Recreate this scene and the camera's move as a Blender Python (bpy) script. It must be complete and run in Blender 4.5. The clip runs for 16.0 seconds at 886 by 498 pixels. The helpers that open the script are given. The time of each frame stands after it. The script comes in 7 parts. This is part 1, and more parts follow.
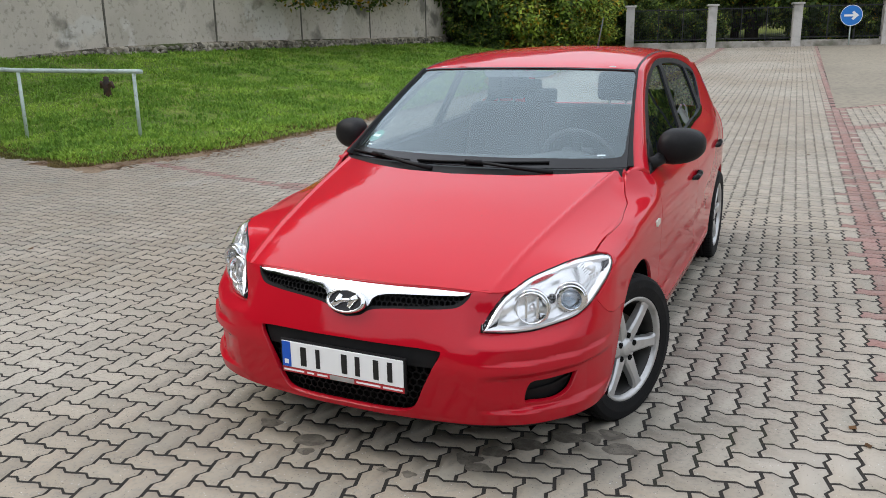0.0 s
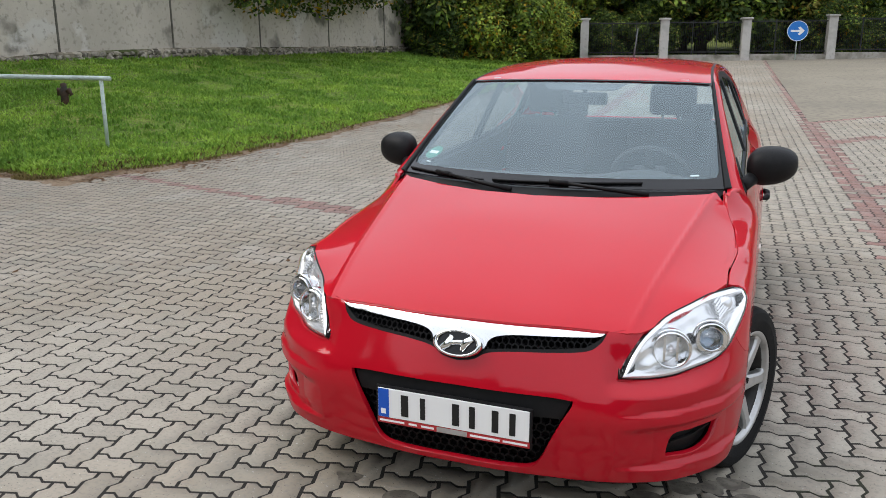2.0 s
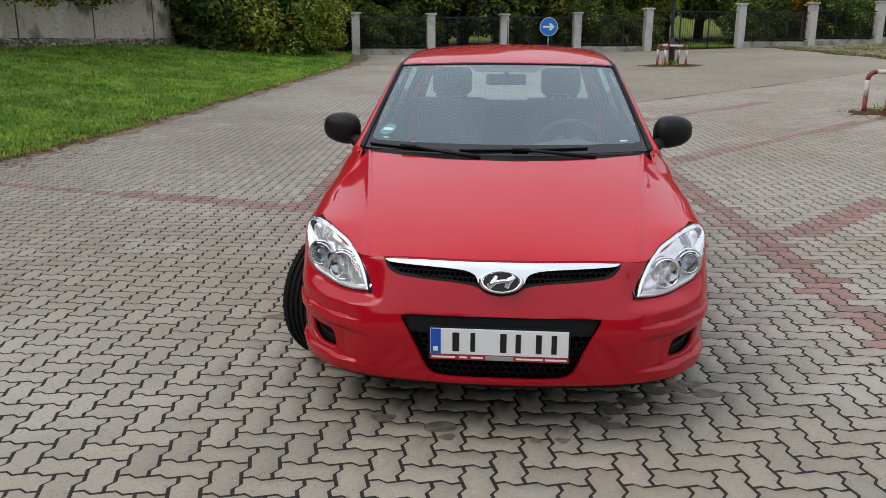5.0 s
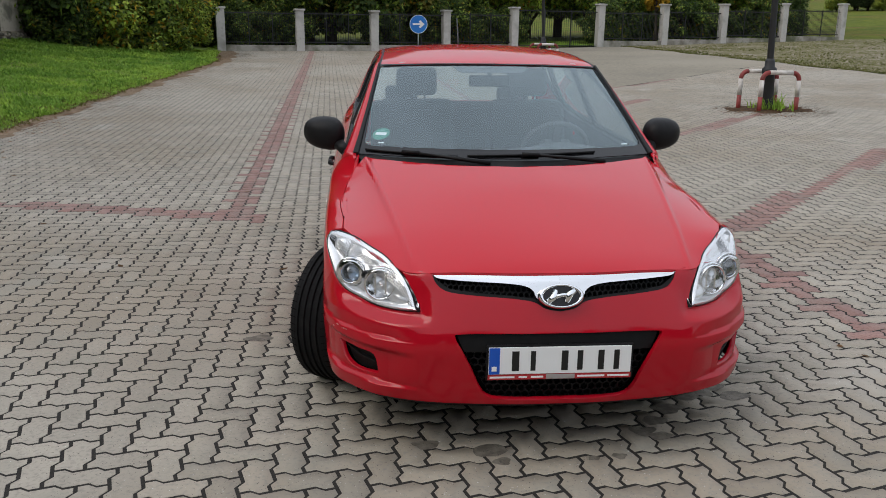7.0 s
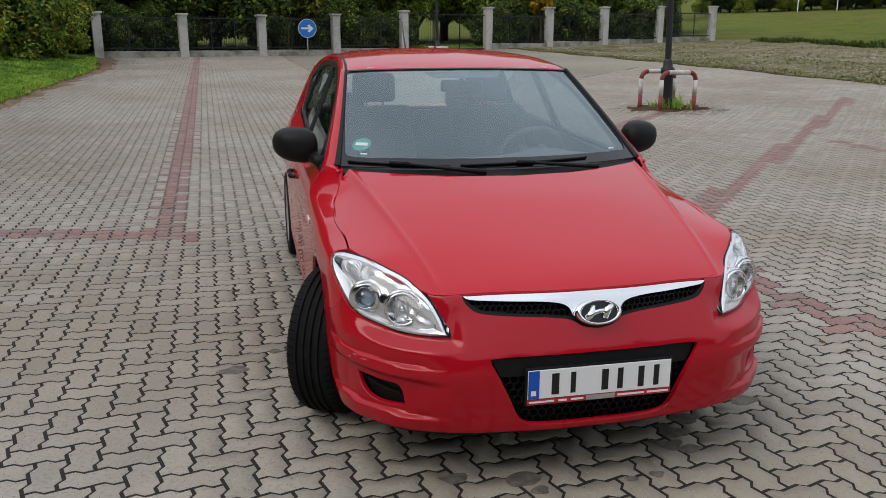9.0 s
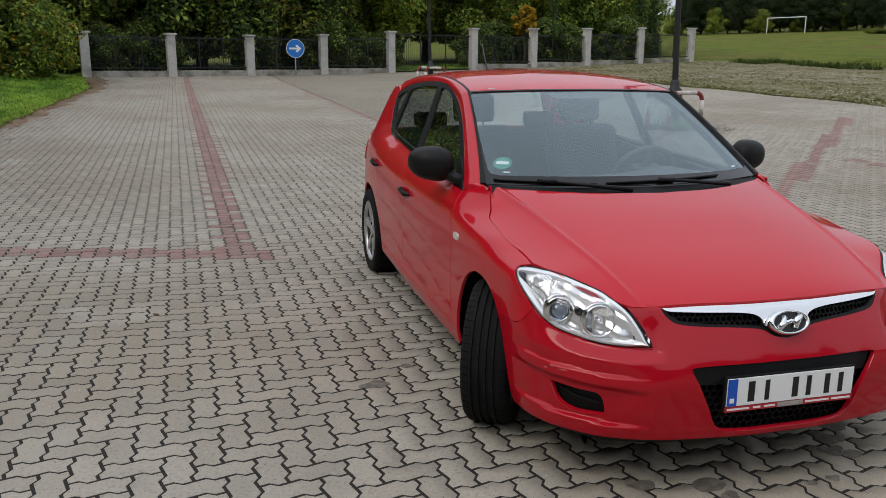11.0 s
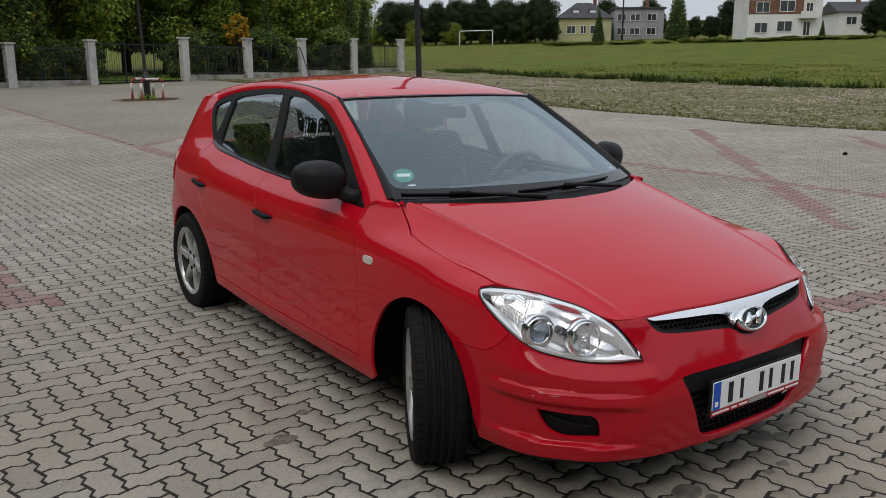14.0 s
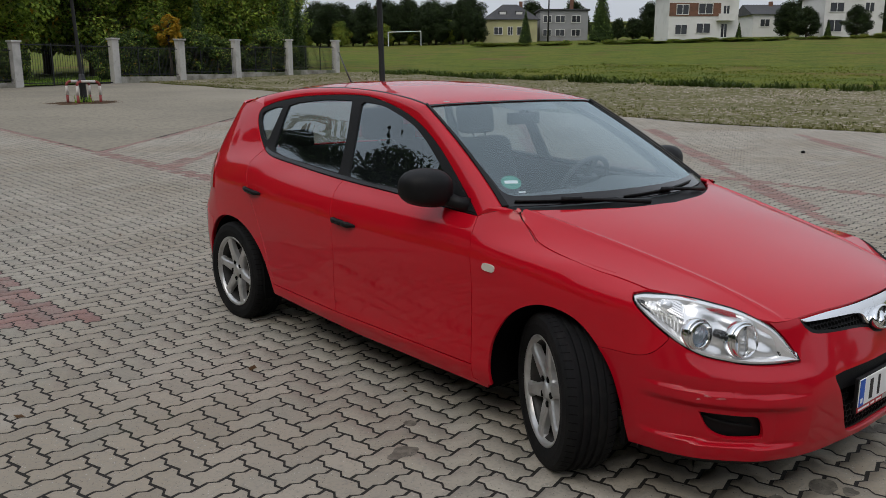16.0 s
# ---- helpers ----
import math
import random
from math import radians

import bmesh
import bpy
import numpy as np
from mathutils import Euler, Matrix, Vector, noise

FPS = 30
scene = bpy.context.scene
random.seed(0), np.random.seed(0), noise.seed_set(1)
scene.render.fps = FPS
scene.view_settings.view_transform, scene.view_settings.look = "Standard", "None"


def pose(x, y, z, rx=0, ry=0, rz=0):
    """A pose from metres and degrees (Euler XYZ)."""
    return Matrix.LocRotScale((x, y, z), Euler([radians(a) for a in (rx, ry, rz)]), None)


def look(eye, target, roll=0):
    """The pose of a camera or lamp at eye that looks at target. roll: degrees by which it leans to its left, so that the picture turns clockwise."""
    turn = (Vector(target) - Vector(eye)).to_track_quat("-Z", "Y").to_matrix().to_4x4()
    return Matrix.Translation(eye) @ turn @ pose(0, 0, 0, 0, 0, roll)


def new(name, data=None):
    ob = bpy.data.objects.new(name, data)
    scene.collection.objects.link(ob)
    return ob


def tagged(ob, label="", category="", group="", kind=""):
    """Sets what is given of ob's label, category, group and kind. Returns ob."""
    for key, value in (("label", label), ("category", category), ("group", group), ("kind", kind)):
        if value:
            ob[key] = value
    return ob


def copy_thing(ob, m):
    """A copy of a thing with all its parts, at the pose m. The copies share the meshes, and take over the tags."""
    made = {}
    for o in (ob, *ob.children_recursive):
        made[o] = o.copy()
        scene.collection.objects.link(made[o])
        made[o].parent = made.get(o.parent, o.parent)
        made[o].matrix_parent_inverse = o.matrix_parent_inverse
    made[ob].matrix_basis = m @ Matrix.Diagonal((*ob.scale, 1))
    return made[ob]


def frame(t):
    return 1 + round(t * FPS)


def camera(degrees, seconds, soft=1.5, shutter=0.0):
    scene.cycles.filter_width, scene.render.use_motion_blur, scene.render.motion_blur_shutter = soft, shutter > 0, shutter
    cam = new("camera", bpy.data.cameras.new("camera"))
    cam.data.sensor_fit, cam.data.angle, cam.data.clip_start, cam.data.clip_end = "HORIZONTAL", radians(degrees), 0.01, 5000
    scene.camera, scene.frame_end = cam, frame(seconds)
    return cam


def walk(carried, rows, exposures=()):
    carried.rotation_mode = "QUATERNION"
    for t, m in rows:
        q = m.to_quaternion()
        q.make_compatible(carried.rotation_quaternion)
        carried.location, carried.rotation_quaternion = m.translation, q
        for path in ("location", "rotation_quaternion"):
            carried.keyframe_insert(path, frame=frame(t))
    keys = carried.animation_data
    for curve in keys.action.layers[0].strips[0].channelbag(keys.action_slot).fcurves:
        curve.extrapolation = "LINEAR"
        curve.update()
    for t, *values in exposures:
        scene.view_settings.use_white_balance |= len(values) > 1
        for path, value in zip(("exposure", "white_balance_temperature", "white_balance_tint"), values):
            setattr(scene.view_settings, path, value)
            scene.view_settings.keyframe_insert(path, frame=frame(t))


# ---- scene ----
cam = camera(57.2, 16.0, soft=0.65)
PATH = [
    (0, (1.525, -3.266, 1.568), (0.695, -1.519, 1.056), -1.0),
    (0.5, (1.298, -3.401, 1.578), (0.447, -1.664, 1.071), -0.2),
    (1, (1.102, -3.442, 1.564), (0.214, -1.72, 1.068), -0.0),
    (1.5, (0.966, -3.255, 1.559), (0.093, -1.524, 1.066), -0.3),
    (2, (0.847, -3.18, 1.567), (0.142, -1.374, 1.076), -0.2),
    (2.5, (0.62, -3.151, 1.558), (0.128, -1.276, 1.065), -0.0),
    (3, (0.467, -3.23, 1.564), (0.147, -1.319, 1.065), -0.0),
    (3.5, (0.417, -3.455, 1.56), (0.183, -1.533, 1.06), -0.4),
    (4, (0.346, -3.552, 1.57), (0.145, -1.626, 1.069), -0.3),
    (4.5, (0.184, -3.678, 1.561), (0.007, -1.751, 1.058), -0.1),
    (5, (0.005, -3.816, 1.526), (-0.143, -1.886, 1.022), 0.2),
    (5.2, (-0.039, -3.811, 1.517), (-0.19, -1.882, 1.012), 0.1),
    (7.3, (-0.765, -3.551, 1.537), (-0.504, -1.635, 1.026), 0.6),
    (7.5, (-0.797, -3.508, 1.529), (-0.492, -1.599, 1.015), 0.4),
    (8, (-0.883, -3.323, 1.534), (-0.502, -1.428, 1.02), 0.2),
    (8.2, (-0.924, -3.256, 1.519), (-0.533, -1.362, 1.007), 0.2),
    (10.3, (-1.605, -3.424, 1.552), (-1.064, -1.558, 1.075), 0.3),
    (10.5, (-1.697, -3.373, 1.552), (-1.159, -1.506, 1.077), 0.2),
    (11, (-1.924, -3.213, 1.535), (-1.403, -1.336, 1.083), 0.4),
    (11.5, (-1.971, -3.101, 1.508), (-1.456, -1.217, 1.077), 0.4),
    (12, (-2.045, -2.949, 1.506), (-1.395, -1.106, 1.081), 0.5),
    (12.5, (-2.139, -2.843, 1.519), (-1.363, -1.049, 1.096), 0.5),
    (13, (-2.33, -2.779, 1.52), (-1.403, -1.057, 1.098), 0.6),
    (13.5, (-2.5, -2.668, 1.51), (-1.425, -1.035, 1.088), 0.5),
    (14, (-2.532, -2.51, 1.496), (-1.391, -0.923, 1.072), 0.1),
    (14.5, (-2.576, -2.333, 1.509), (-1.383, -0.785, 1.086), 0.0),
    (15, (-2.689, -2.263, 1.515), (-1.463, -0.741, 1.088), -0.1),
    (15.5, (-2.97, -2.138, 1.512), (-1.701, -0.651, 1.091), -0.0),
    (16, (-3.14, -2.011, 1.521), (-1.86, -0.533, 1.099), -0.0),
]
EXPOSURES = [(0, 0.46), (1.5, 0.46), (2, 0.42), (2.5, 0.26), (3.5, 0.12), (5, 0.08), (7.5, -0.07), (11, -0.13), (13, -0.20), (14, -0.27), (16, -0.33)]
walk(cam, [(t, look(eye, target, roll)) for t, eye, target, roll in PATH], EXPOSURES)

# ---- light ----
world = bpy.data.worlds.new("sky")
scene.world = world
world.use_nodes = True
SUN_ELEVATION, SUN_TURN = 48, 250
wn = world.node_tree
sky = wn.nodes.new("ShaderNodeTexSky")
sky.sky_type, sky.sun_disc = "NISHITA", False
sky.sun_elevation, sky.sun_rotation = radians(SUN_ELEVATION), radians(SUN_TURN)
sky.air_density, sky.dust_density, sky.ozone_density = 1.0, 5.0, 1.0
# an overcast sky: the clear sky is veiled by an even layer of cloud
cloud = wn.nodes.new("ShaderNodeMixRGB")
cloud.inputs["Fac"].default_value = 0.85
cloud.inputs["Color2"].default_value = (7.4, 7.9, 8.75, 1)
wn.links.new(sky.outputs["Color"], cloud.inputs["Color1"])
puff = wn.nodes.new("ShaderNodeTexNoise")
puff.inputs["Scale"].default_value, puff.inputs["Detail"].default_value = 2.2, 5
ramp = wn.nodes.new("ShaderNodeMapRange")
for key, v in (("From Min", 0.3), ("From Max", 0.7), ("To Min", 0.85), ("To Max", 1.12)):
    ramp.inputs[key].default_value = v
wn.links.new(puff.outputs["Fac"], ramp.inputs["Value"])
# an overcast sky is brightest overhead
way = wn.nodes.new("ShaderNodeTexCoord")
split = wn.nodes.new("ShaderNodeSeparateXYZ")
wn.links.new(way.outputs["Generated"], split.inputs[0])
climb = wn.nodes.new("ShaderNodeMapRange")
for key, v in (("From Min", 0.0), ("From Max", 1.0), ("To Min", 0.85), ("To Max", 1.45)):
    climb.inputs[key].default_value = v
wn.links.new(split.outputs["Z"], climb.inputs["Value"])
both = wn.nodes.new("ShaderNodeMath")
both.operation = "MULTIPLY"
wn.links.new(climb.outputs["Result"], both.inputs[0])
wn.links.new(ramp.outputs["Result"], both.inputs[1])
veil = wn.nodes.new("ShaderNodeMixRGB")
veil.blend_type = "MULTIPLY"
veil.inputs["Fac"].default_value = 1
wn.links.new(cloud.outputs["Color"], veil.inputs["Color1"])
wn.links.new(both.outputs[0], veil.inputs["Color2"])
wn.links.new(veil.outputs["Color"], wn.nodes["Background"].inputs["Color"])
wn.nodes["Background"].inputs["Strength"].default_value = 0.115
sun = new("sun", bpy.data.lights.new("sun", "SUN"))
sun.data.energy, sun.data.angle, sun.data.color = 0.9, radians(35), (1.0, 0.96, 0.9)
sun.matrix_world = pose(0, 0, 30, 90 - SUN_ELEVATION, 0, 180 - SUN_TURN)


# ---- materials ----
def material(name, color, rough=0.6, metal=0.0, coat=0.0, spots=(), bump=(), vary=0.0, island=False, spec=0.5, transmission=0.0, alpha=1.0):
    """A node material. spots: rows of (scale, detail, from, to, colour) laid over one another by noise; bump: rows of (scale, metres)."""
    m = bpy.data.materials.new(name)
    m.use_nodes = True
    nt = m.node_tree
    b = nt.nodes["Principled BSDF"]
    b.inputs["Base Color"].default_value = (*color, 1)
    b.inputs["Roughness"].default_value = rough
    b.inputs["Metallic"].default_value = metal
    b.inputs["Coat Weight"].default_value = coat
    b.inputs["Coat Roughness"].default_value = 0.045
    b.inputs["Specular IOR Level"].default_value = spec
    b.inputs["Transmission Weight"].default_value = transmission
    b.inputs["Alpha"].default_value = alpha
    place = nt.nodes.new("ShaderNodeNewGeometry")
    last = nt.nodes.new("ShaderNodeRGB")
    last.outputs[0].default_value = (*color, 1)
    out = last.outputs[0]
    for scale, detail, low, high, tint in spots:
        n = nt.nodes.new("ShaderNodeTexNoise")
        n.inputs["Scale"].default_value, n.inputs["Detail"].default_value = scale, detail
        nt.links.new(place.outputs["Position"], n.inputs["Vector"])
        r = nt.nodes.new("ShaderNodeMapRange")
        r.inputs["From Min"].default_value, r.inputs["From Max"].default_value = low, high
        nt.links.new(n.outputs["Fac"], r.inputs["Value"])
        mix = nt.nodes.new("ShaderNodeMixRGB")
        nt.links.new(r.outputs["Result"], mix.inputs["Fac"])
        nt.links.new(out, mix.inputs["Color1"])
        mix.inputs["Color2"].default_value = (*tint, 1)
        out = mix.outputs["Color"]
    if vary:
        r = nt.nodes.new("ShaderNodeMapRange")
        r.inputs["To Min"].default_value, r.inputs["To Max"].default_value = 1 - vary, 1 + vary
        if island:
            nt.links.new(place.outputs["Random Per Island"], r.inputs["Value"])
        else:
            info = nt.nodes.new("ShaderNodeObjectInfo")
            nt.links.new(info.outputs["Random"], r.inputs["Value"])
        mix = nt.nodes.new("ShaderNodeMixRGB")
        mix.blend_type = "MULTIPLY"
        mix.inputs["Fac"].default_value = 1
        nt.links.new(out, mix.inputs["Color1"])
        nt.links.new(r.outputs["Result"], mix.inputs["Color2"])
        out = mix.outputs["Color"]
    nt.links.new(out, b.inputs["Base Color"])
    normal = None
    for scale, depth in bump:
        n = nt.nodes.new("ShaderNodeTexNoise")
        n.inputs["Scale"].default_value, n.inputs["Detail"].default_value = scale, 4
        nt.links.new(place.outputs["Position"], n.inputs["Vector"])
        k = nt.nodes.new("ShaderNodeBump")
        k.inputs["Distance"].default_value = depth
        k.inputs["Strength"].default_value = 1.0
        nt.links.new(n.outputs["Fac"], k.inputs["Height"])
        if normal:
            nt.links.new(normal, k.inputs["Normal"])
        normal = k.outputs["Normal"]
    if normal:
        nt.links.new(normal, b.inputs["Normal"])
    return m


M_PAVER = material("paver_grey", (0.3657, 0.3318, 0.2778), 0.85, spec=0.25, spots=((0.35, 5, 0.42, 0.62, (0.3002, 0.2598, 0.2033)), (0.13, 4, 0.52, 0.66, (0.311, 0.2673, 0.2108)), (3.0, 4, 0.5, 0.75, (0.2893, 0.2685, 0.2216)), (60, 3, 0.5, 0.8, (0.2401, 0.2204, 0.1903)), (0.9, 5, 0.62, 0.72, (0.3602, 0.3307, 0.2833)), (140, 1, 0.70, 0.76, (0.0764, 0.0676, 0.0562)), (110, 1, 0.73, 0.78, (0.502, 0.4911, 0.4541))), bump=((170, 0.0012), (25, 0.0015)), vary=0.09, island=True)
M_PAVER_PART = material("paver_grey_single", (0.3657, 0.3318, 0.2778), 0.85, spec=0.25, spots=((0.35, 5, 0.42, 0.62, (0.3002, 0.2598, 0.2033)), (0.13, 4, 0.52, 0.66, (0.311, 0.2673, 0.2108)), (3.0, 4, 0.5, 0.75, (0.2893, 0.2685, 0.2216)), (60, 3, 0.5, 0.8, (0.2401, 0.2204, 0.1903)), (0.9, 5, 0.62, 0.72, (0.3602, 0.3307, 0.2833)), (140, 1, 0.70, 0.76, (0.0764, 0.0676, 0.0562)), (110, 1, 0.73, 0.78, (0.502, 0.4911, 0.4541))), bump=((170, 0.0012), (25, 0.0015)), vary=0.09)
M_PAVER_RED = material("paver_red", (0.2809, 0.17, 0.1463), 0.85, spots=((3.0, 4, 0.45, 0.7, (0.2756, 0.2163, 0.1854)), (60, 3, 0.45, 0.75, (0.1908, 0.103, 0.0876))), bump=((170, 0.0012), (25, 0.0015)), vary=0.15, island=True)
M_JOINT = material("joint_sand", (0.0167, 0.0137, 0.0107), 0.95, spots=((1.2, 4, 0.58, 0.75, (0.0262, 0.0309, 0.0119)), (40, 3, 0.4, 0.7, (0.0107, 0.0095, 0.0077))), bump=((90, 0.004),))
M_FAR_PAVING = material("far_paving", (0.2825, 0.252, 0.198), 0.88, spec=0.1, spots=((0.35, 3, 0.4, 0.7, (0.226, 0.2038, 0.165)), (9, 3, 0.45, 0.7, (0.1921, 0.1736, 0.143)), (0.12, 4, 0.55, 0.75, (0.3051, 0.2744, 0.22))), bump=((9, 0.01),))
M_SOIL = material("lawn_soil", (0.1755, 0.231, 0.051), 0.95, spec=0.1, spots=((0.7, 5, 0.42, 0.62, (0.108, 0.1595, 0.0374)), (0.45, 4, 0.55, 0.68, (0.2565, 0.264, 0.0765)), (14, 3, 0.45, 0.7, (0.0945, 0.132, 0.034))), bump=((6, 0.06), (25, 0.03)))
M_GRAVEL = material("gravel_strip", (0.15, 0.14, 0.066), 0.95, spec=0.1, spots=((0.16, 4, 0.50, 0.62, (0.24, 0.21, 0.15)), (1.3, 5, 0.47, 0.6, (0.12, 0.115, 0.04)), (5, 3, 0.56, 0.62, (0.36, 0.32, 0.27)), (18, 3, 0.5, 0.7, (0.10, 0.08, 0.045))), bump=((9, 0.05), (30, 0.02)))
M_FIELD = material("field_grass", (0.1138, 0.1348, 0.0165), 0.95, spec=0.1, spots=((0.05, 5, 0.4, 0.6, (0.1336, 0.1282, 0.024)), (0.35, 5, 0.45, 0.65, (0.0742, 0.1045, 0.0135)), (2.5, 4, 0.5, 0.7, (0.0495, 0.0712, 0.009)), (0.18, 6, 0.58, 0.68, (0.1286, 0.095, 0.0315))), bump=((1.5, 0.12), (6, 0.05)))
M_CONCRETE = material("old_plaster", (0.5217, 0.4672, 0.3978), 0.92, spots=((0.5, 5, 0.4, 0.65, (0.4204, 0.3776, 0.3182)), (1.1, 8, 0.56, 0.66, (0.1868, 0.1713, 0.1432)), (0.7, 7, 0.58, 0.62, (0.545, 0.51, 0.4615)), (9, 4, 0.55, 0.75, (0.2569, 0.2297, 0.191))), bump=((3, 0.03), (40, 0.005)))
M_PLINTH = material("wall_plinth", (0.26, 0.225, 0.17), 0.97, spec=0.15, spots=((2.2, 6, 0.48, 0.58, (0.075, 0.068, 0.05)), (5, 5, 0.52, 0.58, (0.42, 0.375, 0.30)), (0.8, 4, 0.55, 0.65, (0.07, 0.085, 0.03))), bump=((7, 0.08), (22, 0.03)))
M_WALL_JOINT = material("wall_joint", (0.075, 0.068, 0.055), 0.95, spots=((3, 4, 0.45, 0.65, (0.14, 0.13, 0.105)),))
M_WALL_STONE = material("rough_stone", (0.30, 0.27, 0.22), 0.95, spots=((8, 4, 0.45, 0.6, (0.13, 0.115, 0.09)), (2, 4, 0.55, 0.65, (0.06, 0.055, 0.04))), bump=((30, 0.02),), vary=0.45)
M_POST = material("white_post", (0.50, 0.48, 0.45), 0.9, spots=((1.2, 5, 0.5, 0.7, (0.30, 0.29, 0.26)), (9, 4, 0.55, 0.75, (0.38, 0.36, 0.33))), bump=((30, 0.006),))
M_FENCE = material("black_fence_steel", (0.012, 0.013, 0.013), 0.6)
M_RAIL = material("painted_rail", (0.50, 0.58, 0.54), 0.55, metal=0.15, spots=((6, 4, 0.5, 0.7, (0.38, 0.45, 0.42)), (30, 4, 0.6, 0.7, (0.26, 0.25, 0.21))))
M_RUST = material("rusted_iron", (0.09, 0.045, 0.03), 0.9, spots=((9, 4, 0.4, 0.65, (0.03, 0.024, 0.02)),), bump=((40, 0.01),))
M_LAMP_POST = material("black_lamp_post", (0.012, 0.012, 0.013), 0.55)
M_HOOP_RED = material("hoop_red", (0.24, 0.035, 0.03), 0.6, spots=((8, 4, 0.5, 0.7, (0.15, 0.03, 0.025)),))
M_HOOP_WHITE = material("hoop_white", (0.62, 0.58, 0.54), 0.6, spots=((8, 4, 0.5, 0.7, (0.45, 0.40, 0.36)),))
M_SIGN_BLUE = material("sign_blue", (0.012, 0.17, 0.56), 0.4)
M_SIGN_WHITE = material("sign_white", (0.8, 0.8, 0.8), 0.4)
M_BARK = material("bark", (0.07, 0.052, 0.038), 0.95, spots=((9, 4, 0.4, 0.7, (0.035, 0.028, 0.02)),), bump=((25, 0.03),))


def leaf_material(name, color, other, vary=0.45):
    m = material(name, color, 0.6, spots=((0.5, 3, 0.4, 0.65, other),), vary=vary, island=True, spec=0.12)
    # light shines through a leaf
    nt = m.node_tree
    b = nt.nodes["Principled BSDF"]
    thin, mix = nt.nodes.new("ShaderNodeBsdfTranslucent"), nt.nodes.new("ShaderNodeMixShader")
    mix.inputs[0].default_value = 0.4
    nt.links.new(b.inputs["Base Color"].links[0].from_socket, thin.inputs["Color"])
    nt.links.new(b.outputs[0], mix.inputs[1])
    nt.links.new(thin.outputs[0], mix.inputs[2])
    nt.links.new(mix.outputs[0], nt.nodes["Material Output"].inputs["Surface"])
    return m


M_LEAF_DARK = leaf_material("leaf_dark", (0.072, 0.11, 0.032), (0.042, 0.07, 0.022))
M_LEAF_MID = leaf_material("leaf_mid", (0.235, 0.33, 0.058), (0.13, 0.21, 0.038))
M_LEAF_LIGHT = leaf_material("leaf_light", (0.42, 0.50, 0.078), (0.25, 0.35, 0.055))
# leaf colour darkened to give these trees the shade of backlit crowns
M_LEAF_SHADE = leaf_material("leaf_shaded", (0.034, 0.048, 0.020), (0.022, 0.032, 0.014))
M_LEAF_GOLD = leaf_material("leaf_gold", (0.48, 0.29, 0.025), (0.30, 0.19, 0.02))
M_LEAF_OLIVE = leaf_material("leaf_olive", (0.25, 0.215, 0.052), (0.13, 0.14, 0.034))
M_GRASS = leaf_material("grass_blades", (0.34, 0.49, 0.076), (0.23, 0.38, 0.058), 0.25)
M_GRASS_DRY = leaf_material("grass_dry", (0.17, 0.13, 0.05), (0.12, 0.12, 0.03), 0.45)
M_FALLEN = leaf_material("fallen_leaf", (0.17, 0.085, 0.035), (0.09, 0.055, 0.028), 0.5)


# ---- mesh helpers ----
def thing(name, at=(0, 0, 0), turn=0.0, label="", category="", group="", kind=""):
    ob = new(name)
    ob.matrix_basis = pose(*at, 0, 0, turn)
    ob.empty_display_size = 0.1
    return tagged(ob, label, category, group, kind)


def link(name, me, mats, parent=None, label="", kind=""):
    for m in mats if isinstance(mats, (list, tuple)) else (mats,):
        me.materials.append(m)
    ob = new(name, me)
    ob.parent = parent
    return tagged(ob, label, kind=kind)


def part(name, bm, mats, parent=None, label="", smooth=False, kind=""):
    me = bpy.data.meshes.new(name)
    if smooth:
        for f in bm.faces:
            f.smooth = True
    bm.to_mesh(me)
    bm.free()
    return link(name, me, mats, parent, label, kind)


def from_lists(name, verts, faces, mats, parent=None, label="", smooth=False, kind="", index=None):
    me = bpy.data.meshes.new(name)
    me.from_pydata([tuple(v) for v in verts], [], faces)
    if smooth:
        me.polygons.foreach_set("use_smooth", [True] * len(me.polygons))
    if index is not None:
        me.polygons.foreach_set("material_index", index)
    me.update()
    return link(name, me, mats, parent, label, kind)


def box(bm, x0, x1, y0, y1, z0, z1, bevel=0.0):
    made = bmesh.ops.create_cube(bm, size=1, matrix=Matrix.LocRotScale(((x0 + x1) / 2, (y0 + y1) / 2, (z0 + z1) / 2), None, (x1 - x0, y1 - y0, z1 - z0)))
    if bevel:
        edges = {e for v in made["verts"] for e in v.link_edges}
        bmesh.ops.bevel(bm, geom=list(edges), offset=bevel, segments=2, affect="EDGES", profile=0.6)
    return bm


def tube(bm, points, radius, sides=10, caps=True):
    """A pipe along the points; radius: one number or one a point."""
    pts = [Vector(p) for p in points]
    radii = radius if isinstance(radius, (list, tuple)) else [radius] * len(pts)
    rings, up = [], None
    for i, p in enumerate(pts):
        d = (pts[min(i + 1, len(pts) - 1)] - pts[max(i - 1, 0)]).normalized()
        if up is None:
            up = d.orthogonal().normalized()
        up = (up - d * up.dot(d)).normalized()
        side = d.cross(up)
        rings.append([bm.verts.new(p + radii[i] * (math.cos(a) * up + math.sin(a) * side)) for a in (2 * math.pi * k / sides for k in range(sides))])
    for a, b in zip(rings, rings[1:]):
        for k in range(sides):
            bm.faces.new((a[k], a[(k + 1) % sides], b[(k + 1) % sides], b[k]))
    if caps:
        bm.faces.new(rings[0][::-1])
        bm.faces.new(rings[-1])
    return bm


